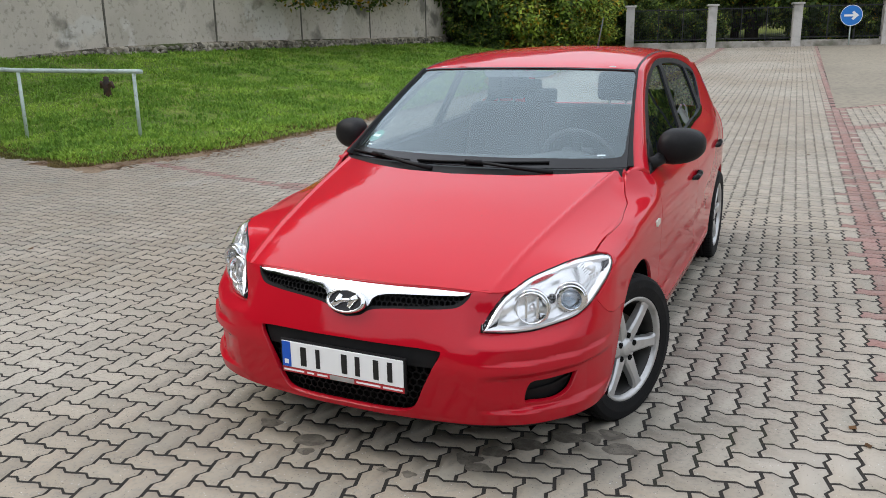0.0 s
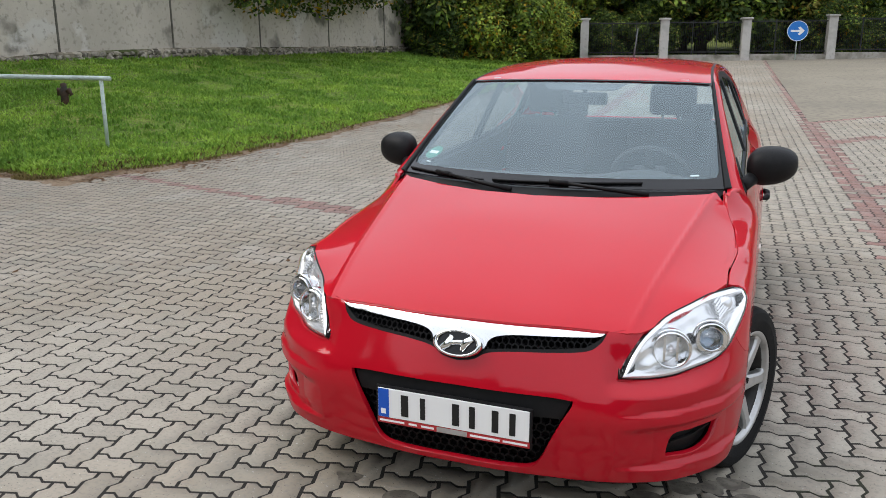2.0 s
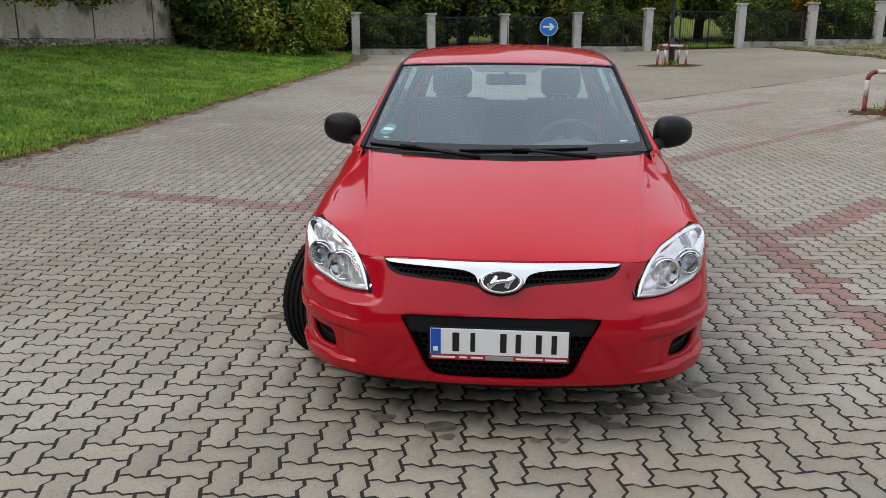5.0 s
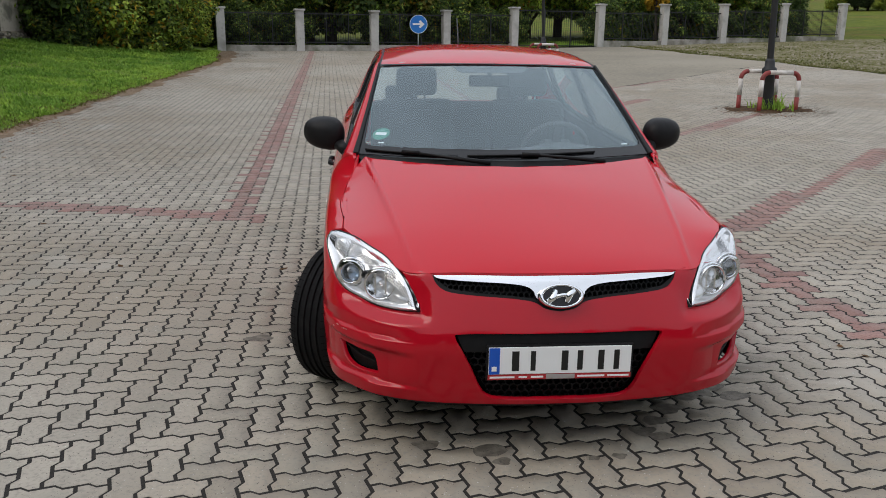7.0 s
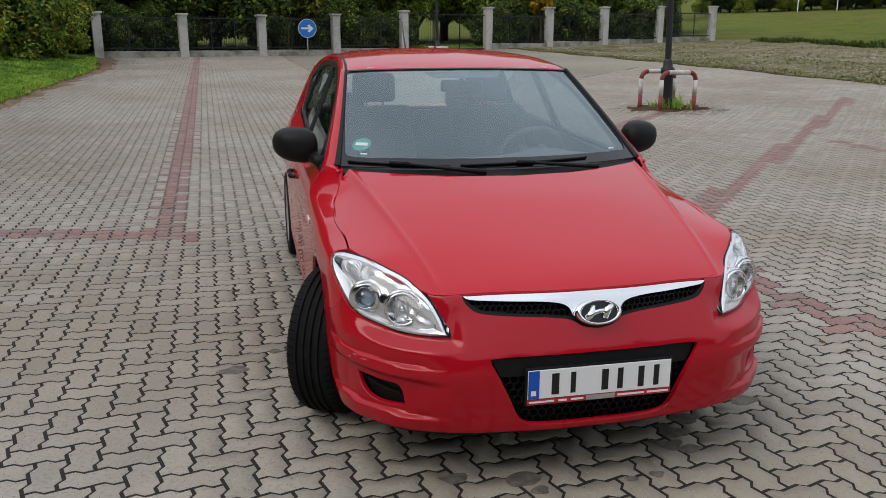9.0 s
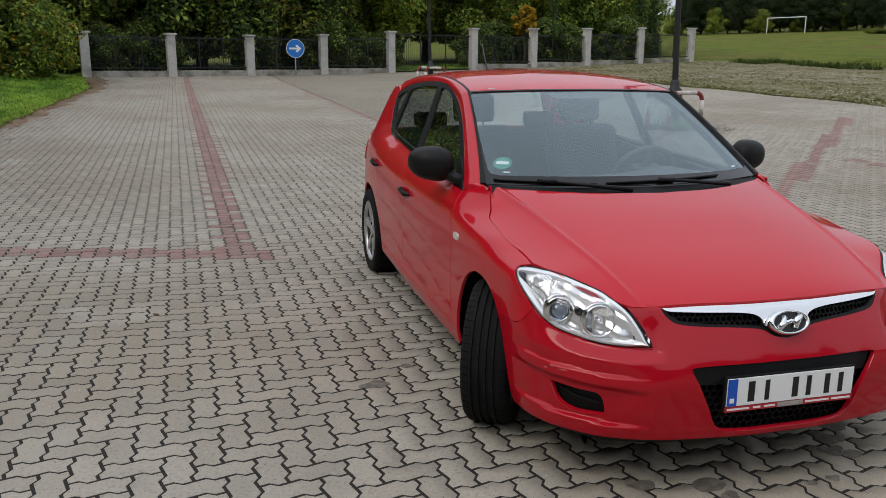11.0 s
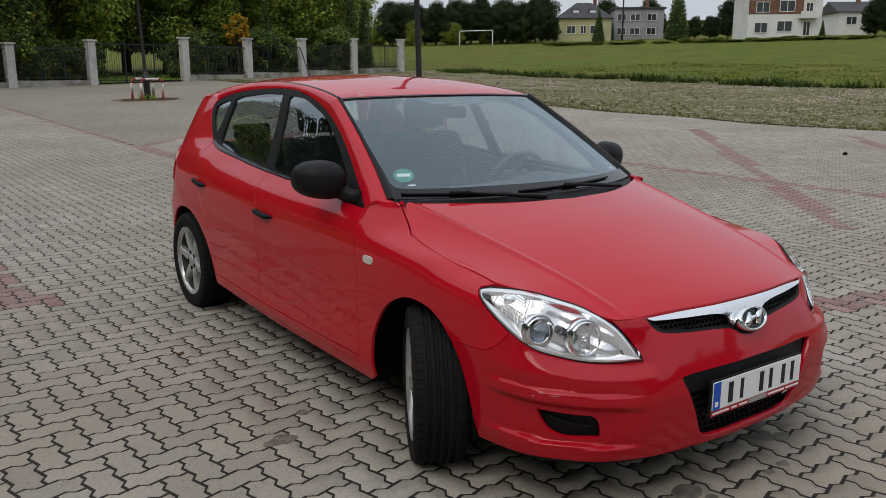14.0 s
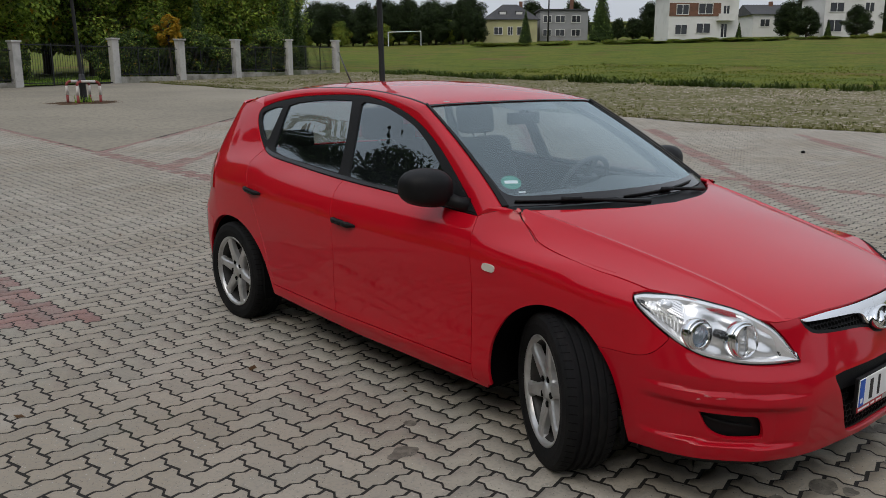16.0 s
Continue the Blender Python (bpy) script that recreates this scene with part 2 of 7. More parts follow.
def lathe(bm, profile, sides=32, m=Matrix()):
    """Turns a profile of (radius, height) round z, then places it by m."""
    rings = []
    for r, z in profile:
        rings.append([bm.verts.new(m @ Vector((r * math.cos(2 * math.pi * k / sides), r * math.sin(2 * math.pi * k / sides), z))) for k in range(sides)])
    for a, b in zip(rings, rings[1:]):
        for k in range(sides):
            bm.faces.new((a[k], a[(k + 1) % sides], b[(k + 1) % sides], b[k]))
    return bm


def soft_max(v, k=1.5):
    return k * math.log1p(math.exp(v / k)) if v < 30 * k else v


def slope(x, y):
    """The height of the ground: level round the car, rising gently away from it."""
    far = 0.014 * soft_max(math.hypot(x, y) - 62, 8) + 0.02 * soft_max(x - 45, 8)
    return 0.0225 * soft_max(y - 5) + 0.024 * soft_max(x - 3) + far



# ---- ground ----
def south_edge(x):
    """The y of the lawn's near edge."""
    return 4.2 + 0.14 * max(0, -7.2 - x)


def lawn_depth(x, y):
    """How far inside the lawn a place lies, in metres (negative on the paving)."""
    side = -7.0 + 0.85 * (1 - math.exp(-(max(y, 4.2) - 4.2) / 1.3)) - max(0, y - 27) * 0.14
    wave = 0.05 * math.sin(2.3 * y) + 0.04 * math.sin(5.1 * x + 1)
    a, b = side - x + wave, y - south_edge(x) + wave
    return min(a, b) if min(a, b) < 0 or max(a, b) > 1.2 else (a * b) / (a + b + 1e-6) * 1.15


def lawn_top(x, y):
    d = max(0, lawn_depth(x, y))
    to_wall = max(0.05, x + 14.3 - 0.131 * (y - 11.28))
    q = d / (d + to_wall)
    base = slope(x, y) + 0.045 * min(1, d / 0.12)
    return base + max(0, 1.22 - base) * q ** 1.25


def paving_right(y):
    """The x of the paving's edge along the gravel."""
    return 14.5 + 0.09 * max(0, 9 - y) ** 1.2 - 0.05 * max(0, y - 21) + 0.12 * math.sin(y * 1.3) * (y > -3)


def fence_y(x):
    return 38.0 + 0.26 * x


def graded(a, b, fine0, fine1, step, grow=1.25):
    """Coordinates from a to b, close together between fine0 and fine1 and wider and wider outside."""
    vals = list(np.arange(fine0, fine1 + step / 2, step))
    d, v = step, fine1
    while v < b:
        d *= grow
        v += d
        vals.append(v)
    d, v = step, fine0
    while v > a:
        d *= grow
        v -= d
        vals.insert(0, v)
    return vals


def sheet(name, xs, ys, height, mats, keep=None, label="", kind="structure", category="", index=None, smooth=True):
    verts, faces, idx, at = [], [], [], {}
    for j, y in enumerate(ys):
        for i, x in enumerate(xs):
            at[i, j] = len(verts)
            verts.append((x, y, height(x, y)))
    for j in range(len(ys) - 1):
        for i in range(len(xs) - 1):
            cx, cy = (xs[i] + xs[i + 1]) / 2, (ys[j] + ys[j + 1]) / 2
            if keep is None or keep(cx, cy):
                faces.append((at[i, j], at[i + 1, j], at[i + 1, j + 1], at[i, j + 1]))
    ob = from_lists(name, verts, faces, mats, None, label, smooth, kind)
    return tagged(ob, category=category)


GX = graded(-700, 900, -20, 48, 2.0)
GY = graded(-400, 900, -12, 60, 2.0)
sheet("ground", GX, GY, lambda x, y: slope(x, y) - 0.06, M_FIELD, label="wide green meadow of rough grass reaching the horizon", category="ground")


def ribbon(name, rows, height, mats, label, category, kind="structure"):
    """A sheet from rows of (left point, right point, pieces) in plan."""
    verts, faces = [], []
    n = rows[0][2]
    for (ax, ay), (bx, by), k in rows:
        for i in range(n + 1):
            x, y = ax + (bx - ax) * i / n, ay + (by - ay) * i / n
            verts.append((x, y, height(x, y)))
    for j in range(len(rows) - 1):
        for i in range(n):
            a = j * (n + 1) + i
            faces.append((a, a + 1, a + n + 2, a + n + 1))
    ob = from_lists(name, verts, faces, mats, None, label, True, kind)
    return tagged(ob, category=category)


PY = [-40, -30, -22, -16, -12, -9, -8, -7, -6, -5, -4, -3] + [-2 + 0.4 * k for k in range(104)]
ribbon("road_paving_bed", [((-20, y), (paving_right(y), y), 60) for y in PY if y < 40], lambda x, y: slope(x, y) - 0.0016, M_JOINT, "dark sandy bed between concrete paving stones", "paving")
FAR_Y = 25.0


def line_x(y):
    """The x of the red line that bounds the drive from the gate."""
    return 2.02 - 0.034 * (y - 1.0)


def on_drive(x, y):
    return x > line_x(y) + 0.02 and (y > x + 11.1 or y > FAR_Y)


ribbon("road_drive", [((line_x(y), y), (y - 11.1 if y < FAR_Y else paving_right(y), y), 24) for y in [12.75 + 0.35 * k for k in range(36)] + [25.01 + 0.75 * k for k in range(22)]], lambda x, y: slope(x, y) + 0.001, M_FAR_PAVING, "worn dusty concrete paving of the drive from the gate", "paving")
ribbon("road_near_paving", [((-40, y), (paving_right(y), y), 30) for y in (-40, -30, -22, -15, -11, -8, -6.28)], lambda x, y: slope(x, y) - 0.001, M_FAR_PAVING, "worn grey concrete paving of the wide yard", "paving")
ribbon("gravel_strip", [((paving_right(y), y), (31 + 0.5 * max(0, 14 - y), y), 30) for y in np.arange(-24, 47, 1.0)],
       lambda x, y: slope(x, y) + 0.03 * noise.noise((x * 0.7, y * 0.7, 0)) + 0.01, M_GRAVEL, "rough strip of pale rubble and dry grass", "gravel")
LX = list(np.arange(-16.4, -5.8, 0.2))
LY = list(np.arange(3.8, 42, 0.2))
sheet("lawn", LX, LY, lawn_top, M_SOIL, lambda x, y: lawn_depth(x, y) > -0.03, "green grassy bank rising behind the paved yard", category="lawn")


M_MEADOW = leaf_material("meadow_blades", (0.165, 0.19, 0.03), (0.105, 0.135, 0.022), 0.35)
M_RUBBLE = material("rubble", (0.40, 0.345, 0.275), 0.95, spots=((6, 3, 0.4, 0.7, (0.30, 0.26, 0.21)),), vary=0.4, island=True)


# ---- grass, leaves ----
def blades(name, places, mats, label, category, tall=(0.05, 0.11), wide=0.008, tilt=0.5, per=3):
    """Many thin bent blades at the places; one mesh."""
    rnd = random.Random(7)
    verts, faces = [], []
    for x, y, z, k in places:
        for _ in range(per):
            a, h = rnd.uniform(0, 6.283), rnd.uniform(*tall) * k
            lean = rnd.uniform(0.1, tilt) * h
            ox, oy = rnd.uniform(-0.04, 0.04), rnd.uniform(-0.04, 0.04)
            dx, dy = math.cos(a), math.sin(a)
            w = wide * k * rnd.uniform(0.7, 1.4)
            b = len(verts)
            px, py = -dy * w, dx * w
            verts += [(x + ox - px, y + oy - py, z - 0.01), (x + ox + px, y + oy + py, z - 0.01),
                      (x + ox + px * 0.7 + dx * lean * 0.35, y + oy + py * 0.7 + dy * lean * 0.35, z + h * 0.6), (x + ox - px * 0.7 + dx * lean * 0.35, y + oy - py * 0.7 + dy * lean * 0.35, z + h * 0.6),
                      (x + ox + dx * lean, y + oy + dy * lean, z + h)]
            faces += [(b, b + 1, b + 2, b + 3), (b + 3, b + 2, b + 4)]
    ob = from_lists(name, verts, faces, mats, None, label, False, "stuff")
    return tagged(ob, category=category)


M_SAND = material("sandy_soil", (0.26, 0.19, 0.13), 0.97, spec=0.1, spots=((2.5, 4, 0.45, 0.65, (0.17, 0.12, 0.078)), (30, 3, 0.5, 0.7, (0.10, 0.07, 0.045))), bump=((40, 0.01),))


def sand_top(x, y):
    """Soil washed off the bank: it fills the joints and thins out over the stones."""
    d = lawn_depth(x, y) + 0.34 + 0.02 * max(0, y - 12) + 0.30 * noise.noise((x * 1.3, y * 1.3, 4)) + 0.12 * noise.noise((x * 5, y * 5, 2))
    return slope(x, y) + max(-0.006, min(0.004, 0.03 * d))


sheet("soil_edge", list(np.arange(-7.9, -4.6, 0.06)), list(np.arange(3.7, 36, 0.09)), sand_top, M_SAND, lambda x, y: -1.7 < lawn_depth(x, y) < 0.10 and sand_top(x, y) > slope(x, y) - 0.0055, "sandy brown soil washed over the paving along the grass", "stuff", "soil")

rnd = random.Random(3)
spots = []
for _ in range(62000):
    y = 4.1 + 30 * rnd.random() ** 1.7
    x = -5.9 - 9.0 * rnd.random() ** 1.3
    if lawn_depth(x, y) > -0.05:
        k = 0.7 + 0.7 * noise.noise((x * 0.8, y * 0.8, 3)) + 0.5 * noise.noise((x * 2.6, y * 2.6, 6)) + (0.5 if lawn_depth(x, y) < 0.5 and rnd.random() < 0.4 else 0)
        spots.append((x, y, lawn_top(x, y), max(0.4, k) * (1 + 0.03 * max(0, y - 8))))
blades("grass", spots, M_GRASS, "thick short green grass on the bank", "grass", (0.02, 0.058), 0.010, 1.9, 3)
spots = []
for _ in range(30000):
    y = 3.9 + 28 * rnd.random() ** 1.6
    x = -5.9 - 4.5 * rnd.random()
    if -0.20 < lawn_depth(x, y) - 0.16 * noise.noise((x * 2, y * 2, 8)) < 0.30:
        spots.append((x, y, max(lawn_top(x, y), slope(x, y)), rnd.uniform(0.4, 1.1)))
dry = spots
spots = []
for _ in range(900):
    cx, cy, size = -6.0 - 8.5 * rnd.random(), 4.3 + 26 * rnd.random() ** 1.5, rnd.uniform(0.06, 0.22)
    if lawn_depth(cx, cy) < 0.05:
        continue
    for _ in range(int(260 * size)):
        x, y = cx + rnd.gauss(0, size), cy + rnd.gauss(0, size)
        if lawn_depth(x, y) > 0:
            spots.append((x, y, lawn_top(x, y), rnd.uniform(0.7, 1.4) * (1 + 0.02 * max(0, y - 8))))
M_TUFT = leaf_material("grass_tufts", (0.20, 0.34, 0.052), (0.14, 0.26, 0.04), 0.3)
blades("grass_tufts", spots, M_TUFT, "darker taller tufts in the grass of the bank", "grass", (0.03, 0.075), 0.012, 1.7, 2)
spots = dry
blades("dry_grass", spots, M_GRASS_DRY, "dry brown grass and litter along the paving's edge", "grass", (0.02, 0.06), 0.009, 1.6, 3)
spots = []
for _ in range(15000):
    y = -4 + 46 * rnd.random()
    t = rnd.random() ** 1.5
    x = 29.5 + 0.5 * max(0, 14 - y) + 26 * t + 1.6 * noise.noise((y * 0.25, 0, 0)) + 0.8 * noise.noise((y * 1.3, 4, 0))
    clump = noise.noise((x * 0.45, y * 0.45, 2))
    if clump > -0.25 - 0.3 * (t < 0.05):
        spots.append((x, y, slope(x, y) - 0.05, (0.55 + 1.3 * max(0, clump) + 0.9 * max(0, noise.noise((x * 0.13, y * 0.13, 6)))) * rnd.uniform(0.4, 1.2) * (1.1 if t < 0.10 else 0.75)))
blades("field_edge_grass", spots, M_MEADOW, "tall uneven grass along the meadow's edge", "grass", (0.06, 0.17), 0.018, 1.7, 5)
spots = []
for _ in range(2600):
    y = -6 + 50 * rnd.random()
    x = 29.0 + 0.5 * max(0, 14 - y) + 2.6 * rnd.random() ** 1.4 + 1.2 * noise.noise((y * 0.3, 1, 0))
    if noise.noise((x * 0.4, y * 0.4, 12)) > -0.12:
        spots.append((x, y, slope(x, y) - 0.05, rnd.uniform(0.6, 1.5) * (0.8 + 0.8 * noise.noise((y * 0.5, 3, 0)))))
M_WEEDS = leaf_material("field_weeds", (0.07, 0.10, 0.02), (0.045, 0.07, 0.015), 0.4)
blades("field_weeds", spots, M_WEEDS, "dark green tall weeds along the meadow's edge", "weeds", (0.14, 0.36), 0.032, 1.5, 7)
spots = [(x, y, slope(x, y), rnd.uniform(0.6, 1.3)) for x, y in ((paving_right(yy) + rnd.random() ** 2 * 15 - 0.1, yy) for yy in (rnd.uniform(-6, 44) for _ in range(14000))) if noise.noise((x * 0.35, y * 0.35, 9)) > -0.12 or x < paving_right(y) + 1.2]
M_STRIP_GRASS = leaf_material("strip_grass", (0.15, 0.145, 0.045), (0.10, 0.115, 0.03), 0.45)
blades("strip_grass", spots, M_STRIP_GRASS, "sparse dry grass growing through the rubble", "grass", (0.025, 0.065), 0.012, 1.5, 3)


def litter(name, places, mats, label, size=(0.012, 0.03)):
    rnd = random.Random(11)
    verts, faces = [], []
    for x, y, z in places:
        a, s = rnd.uniform(0, 6.283), rnd.uniform(*size)
        c, d = math.cos(a) * s, math.sin(a) * s
        b = len(verts)
        verts += [(x - c, y - d, z + 0.002), (x + d * 0.6, y - c * 0.6, z + 0.004), (x + c, y + d, z + rnd.uniform(0.002, 0.012)), (x - d * 0.6, y + c * 0.6, z + 0.003)]
        faces.append((b, b + 1, b + 2, b + 3))
    return tagged(from_lists(name, verts, faces, mats, None, label, False, "stuff"), category="leaf litter")


# pale rubble on the strip
verts, faces = [], []
for _ in range(14000):
    y = rnd.uniform(-6, 36)
    t = rnd.random()
    x = paving_right(y) + 1.0 + (28.5 + 0.5 * max(0, 14 - y) - paving_right(y)) * t
    if y > 33 or noise.noise((x * 0.3, y * 0.3, 5)) + 0.5 * t + 0.028 * (10 - y) < 0.30 - 0.25 * rnd.random():
        continue
    a, r = rnd.uniform(0, 6.283), rnd.uniform(0.015, 0.05)
    z, b = slope(x, y) + 0.012, len(verts)
    for k in range(4):
        w = a + 1.571 * k + rnd.uniform(-0.4, 0.4)
        verts.append((x + r * math.cos(w), y + r * math.sin(w), z - 0.02))
    verts.append((x + rnd.uniform(-.4, .4) * r, y + rnd.uniform(-.4, .4) * r, z + r * rnd.uniform(0.5, 1.0)))
    faces += [(b + k, b + (k + 1) % 4, b + 4) for k in range(4)]
tagged(from_lists("rubble", verts, faces, M_RUBBLE, None, "pale broken stones strewn over the rough strip", False, "stuff"), category="rubble")
spots = []
for _ in range(80000):
    y = 4 + 30 * rnd.random() ** 1.5
    x = -7.9 + 3.4 * rnd.random()
    d = lawn_depth(x, y)
    if -1.6 < d < 0.05 and rnd.random() < math.exp((3.6 - 0.09 * max(0, y - 8)) * min(d, 0)) * (0.55 + 0.9 * noise.noise((x * 1.2, y * 1.2, 7))):
        spots.append((x, y, slope(x, y)))
for cx, cy, r, n in ((7.0, 11.3, 1.1, 700), (5.9, 26.8, 1.3, 500)):
    for _ in range(n):
        a, d = rnd.uniform(0, 6.283), r * rnd.random() ** 0.6
        x, y = cx + d * math.cos(a), cy + d * math.sin(a)
        spots.append((x, y, slope(x, y) + 0.02 * (1 - d / r)))
for _ in range(170):
    x, y = rnd.uniform(-6.5, 14), rnd.uniform(-1.5, 26)
    spots.append((x, y, slope(x, y)))
litter("fallen_leaves", spots, M_FALLEN, "brown fallen leaves scattered over the paving", (0.015, 0.045))


# ---- boundary wall ----
def wall_x(y):
    return -14.45 + 0.131 * (y - 11.28)


bm = bmesh.new()
joints = [11.6 + 3.43 * k for k in range(-7, 5)] + [27.4]
for y0, y1 in zip(joints, joints[1:]):
    top = slope(-14, (y0 + y1) / 2) + 4.6
    box(bm, 0, 0.3, 0, 1, 0, 1)
    bm.verts.ensure_lookup_table()
    for w in bm.verts[-8:]:
        yy = y0 + 0.012 if w.co.y < 0.5 else y1 - 0.012
        w.co = Vector((wall_x(yy) - 0.3 + w.co.x, yy, -0.4 if w.co.z < 0.5 else top))
wall = part("wall_west", bm, M_CONCRETE, None, "tall weathered concrete boundary wall with peeling plaster", kind="structure")
tagged(wall, category="wall")
bm = bmesh.new()
for y0, y1 in zip(joints, joints[1:]):
    box(bm, 0, 0.11, 0, 1, 0, 1)
    bm.verts.ensure_lookup_table()
    for w in bm.verts[-8:]:
        yy = y0 if w.co.y < 0.5 else y1
        foot = lawn_top(-13.8, yy)
        w.co = Vector((wall_x(yy) + w.co.x, yy, foot - 0.5 if w.co.z < 0.5 else foot + 0.26 - (0.05 if w.co.x > 0.05 else 0)))
bmesh.ops.subdivide_edges(bm, edges=bm.edges[:], cuts=7, use_grid_fill=True)
for v in bm.verts:
    if v.co.x > wall_x(v.co.y) + 0.02:
        v.co += Vector((1, 0, 0.6)) * 0.06 * noise.noise(v.co * 2.3)
part("plinth", bm, M_PLINTH, wall, "crumbling dark stone plinth")
for y0 in joints[:-1]:
    bm = bmesh.new()
    box(bm, wall_x(y0) - 0.02, wall_x(y0) + 0.012, y0 - 0.028, y0 + 0.028, slope(-14, y0) + 0.8, slope(-14, y0) + 4.7, 0.004)
    part("joint_strip", bm, M_WALL_JOINT, wall, "dark joint between wall panels")
# rough stones laid along the wall's foot
rnd = random.Random(23)
shapes = []
for k in range(6):
    bm = bmesh.new()
    bmesh.ops.create_icosphere(bm, subdivisions=1, radius=1)
    for v in bm.verts:
        v.co = Vector((v.co.x * 0.07, v.co.y * 0.11, v.co.z * 0.062)) * (1 + 0.35 * noise.noise(v.co * 1.3 + Vector((9 * k, 0, 0))))
    me = bpy.data.meshes.new("plinth_stone")
    bm.to_mesh(me)
    bm.free()
    me.materials.append(M_WALL_STONE)
    shapes.append(me)
for level in (0, 1):
    y = 6.0 + 0.1 * level
    while y < 27.2:
        ob = new("plinth_stone", rnd.choice(shapes))
        ob.parent = wall
        k = rnd.uniform(0.75, 1.3)
        ob.scale = (k, k * rnd.uniform(0.8, 1.4), k)
        ob.location = (wall_x(y) + 0.115 - 0.02 * level, y, lawn_top(-13.8, y) + 0.05 + 0.11 * level + rnd.uniform(-0.015, 0.015))
        ob.rotation_euler = (rnd.uniform(-0.3, 0.3), rnd.uniform(-0.3, 0.3), rnd.uniform(-0.3, 0.3))
        y += rnd.uniform(0.18, 0.30)


# ---- hand rail ----
rail = thing("hand_rail", (0, 0, 0), label="pale grey-green steel tube hand rail standing in the grass", category="railing")
ends = [Vector((x, y, 0)) for x, y in ((-7.6, 5.66), (-9.45, 5.22), (-11.0, 5.3), (-12.6, 5.8))]
bm = bmesh.new()
pts = []
for k, p in enumerate(ends):
    pts.append(Vector((p.x, p.y, (1.12, 1.15, 1.19, 1.3)[k])))
tube(bm, [pts[0] + Vector((0.19, -0.04, 0.0))] + pts, 0.032, 12)
part("top_tube", bm, M_RAIL, rail, smooth=True)
for p, q in zip(ends, pts):
    bm = bmesh.new()
    tube(bm, [(p.x, p.y, lawn_top(p.x, p.y) - 0.1), (p.x, p.y, q.z - 0.02)], 0.026, 10)
    part("rail_post", bm, M_RAIL, rail, smooth=True)

# a rusty iron stub in the grass
px, py = -10.75, 8.05
pz = lawn_top(px, py)
stub = thing("iron_stub", (px, py, pz), label="rusty broken iron stub sticking out of the grass", category="stub")
bm = bmesh.new()
lathe(bm, [(0.0, -0.05), (0.08, -0.05), (0.065, 0.14), (0.085, 0.20), (0.07, 0.27), (0.05, 0.29), (0.055, 0.36), (0.0, 0.38)], 12)
part("stem", bm, M_RUST, stub, smooth=True)
for sx in (-1, 1):
    bm = bmesh.new()
    tube(bm, [(0.05 * sx, 0, 0.22), (0.12 * sx, 0, 0.26), (0.15 * sx, 0.02, 0.16)], [0.035, 0.04, 0.03], 9)
    part("lug", bm, M_RUST, stub, smooth=True)


# ---- fence ----
POSTS = [(-7.3, 1.98), (-3.75, 1.94), (-0.2, 1.92), (3.44, 1.98), (7.1, 2.12), (12.05, 2.25), (16.0, 2.22), (19.85, 2.2), (24.0, 2.2), (28.3, 2.15)]


M_BASE = material("fence_base", (0.36, 0.34, 0.30), 0.95, spots=((1.5, 5, 0.45, 0.62, (0.17, 0.155, 0.125)), (7, 4, 0.5, 0.7, (0.26, 0.24, 0.20)), (0.6, 4, 0.55, 0.65, (0.10, 0.11, 0.06))), bump=((12, 0.02),))
fence = thing("fence", label="long fence of white pillars and black steel bars", category="fence")


def fence_post(x, tall):
    y = fence_y(x)
    z = slope(x, y)
    ob = thing("pillar", (x, y, z), math.degrees(math.atan(0.26)), "weathered white rendered pillar with a flat cap")
    ob.parent = fence
    bm = bmesh.new()
    box(bm, -0.19, 0.19, -0.19, 0.19, -0.2, tall - 0.09, 0.015)
    part("shaft", bm, M_POST, ob)
    bm = bmesh.new()
    box(bm, -0.25, 0.25, -0.25, 0.25, tall - 0.09, tall, 0.02)
    part("cap", bm, M_POST, ob)
    return ob


for x, tall in POSTS:
    fence_post(x, tall)
for (x0, h0), (x1, h1) in zip(POSTS, POSTS[1:]):
    gate = abs(x0 - 7.1) < 0.1
    n = Vector((1, 0.26, 0)).normalized()
    long = (x1 - x0) / n.x - 0.38
    a = math.degrees(math.atan(0.26))
    xm = (x0 + x1) / 2
    z = slope(xm, fence_y(xm))
    dz = slope(x1, fence_y(x1)) - slope(x0, fence_y(x0))
    if not gate:
        ob = thing("base_wall", (xm, fence_y(xm), z), a, "low whitewashed concrete base")
        ob.parent = fence
        bm = bmesh.new()
        box(bm, -long / 2, long / 2, -0.14, 0.14, -0.3, 0.27, 0.02)
        part("base_block", bm, M_BASE, ob)
    ob = thing("gate" if gate else "bar_panel", (xm, fence_y(xm), z), a, "black steel bar gate" if gate else "black steel bar panel")
    ob.parent = fence
    low, high = (0.06, 1.98) if gate else (0.34, 1.82)
    for zz in (low + 0.03, high - 0.12):
        bm = bmesh.new()
        box(bm, -long / 2, long / 2, -0.02, 0.02, zz, zz + 0.045)
        part("rail", bm, M_FENCE, ob)
    for k in (-1, 1):
        bm = bmesh.new()
        box(bm, k * long / 6 - 0.022, k * long / 6 + 0.022, -0.022, 0.022, low - 0.06, high)
        part("mullion", bm, M_FENCE, ob)
    count = int(long / (0.085 if not gate else 0.125))
    bm = bmesh.new()
    box(bm, -0.006, 0.006, -0.006, 0.006, low, high)
    bar = part("bar", bm, M_FENCE, ob)
    bar.location.x = -long / 2 + long / (count + 1)
    for k in range(2, count + 1):
        o = new("bar", bar.data)
        o.parent = ob
        o.location.x = -long / 2 + k * long / (count + 1)

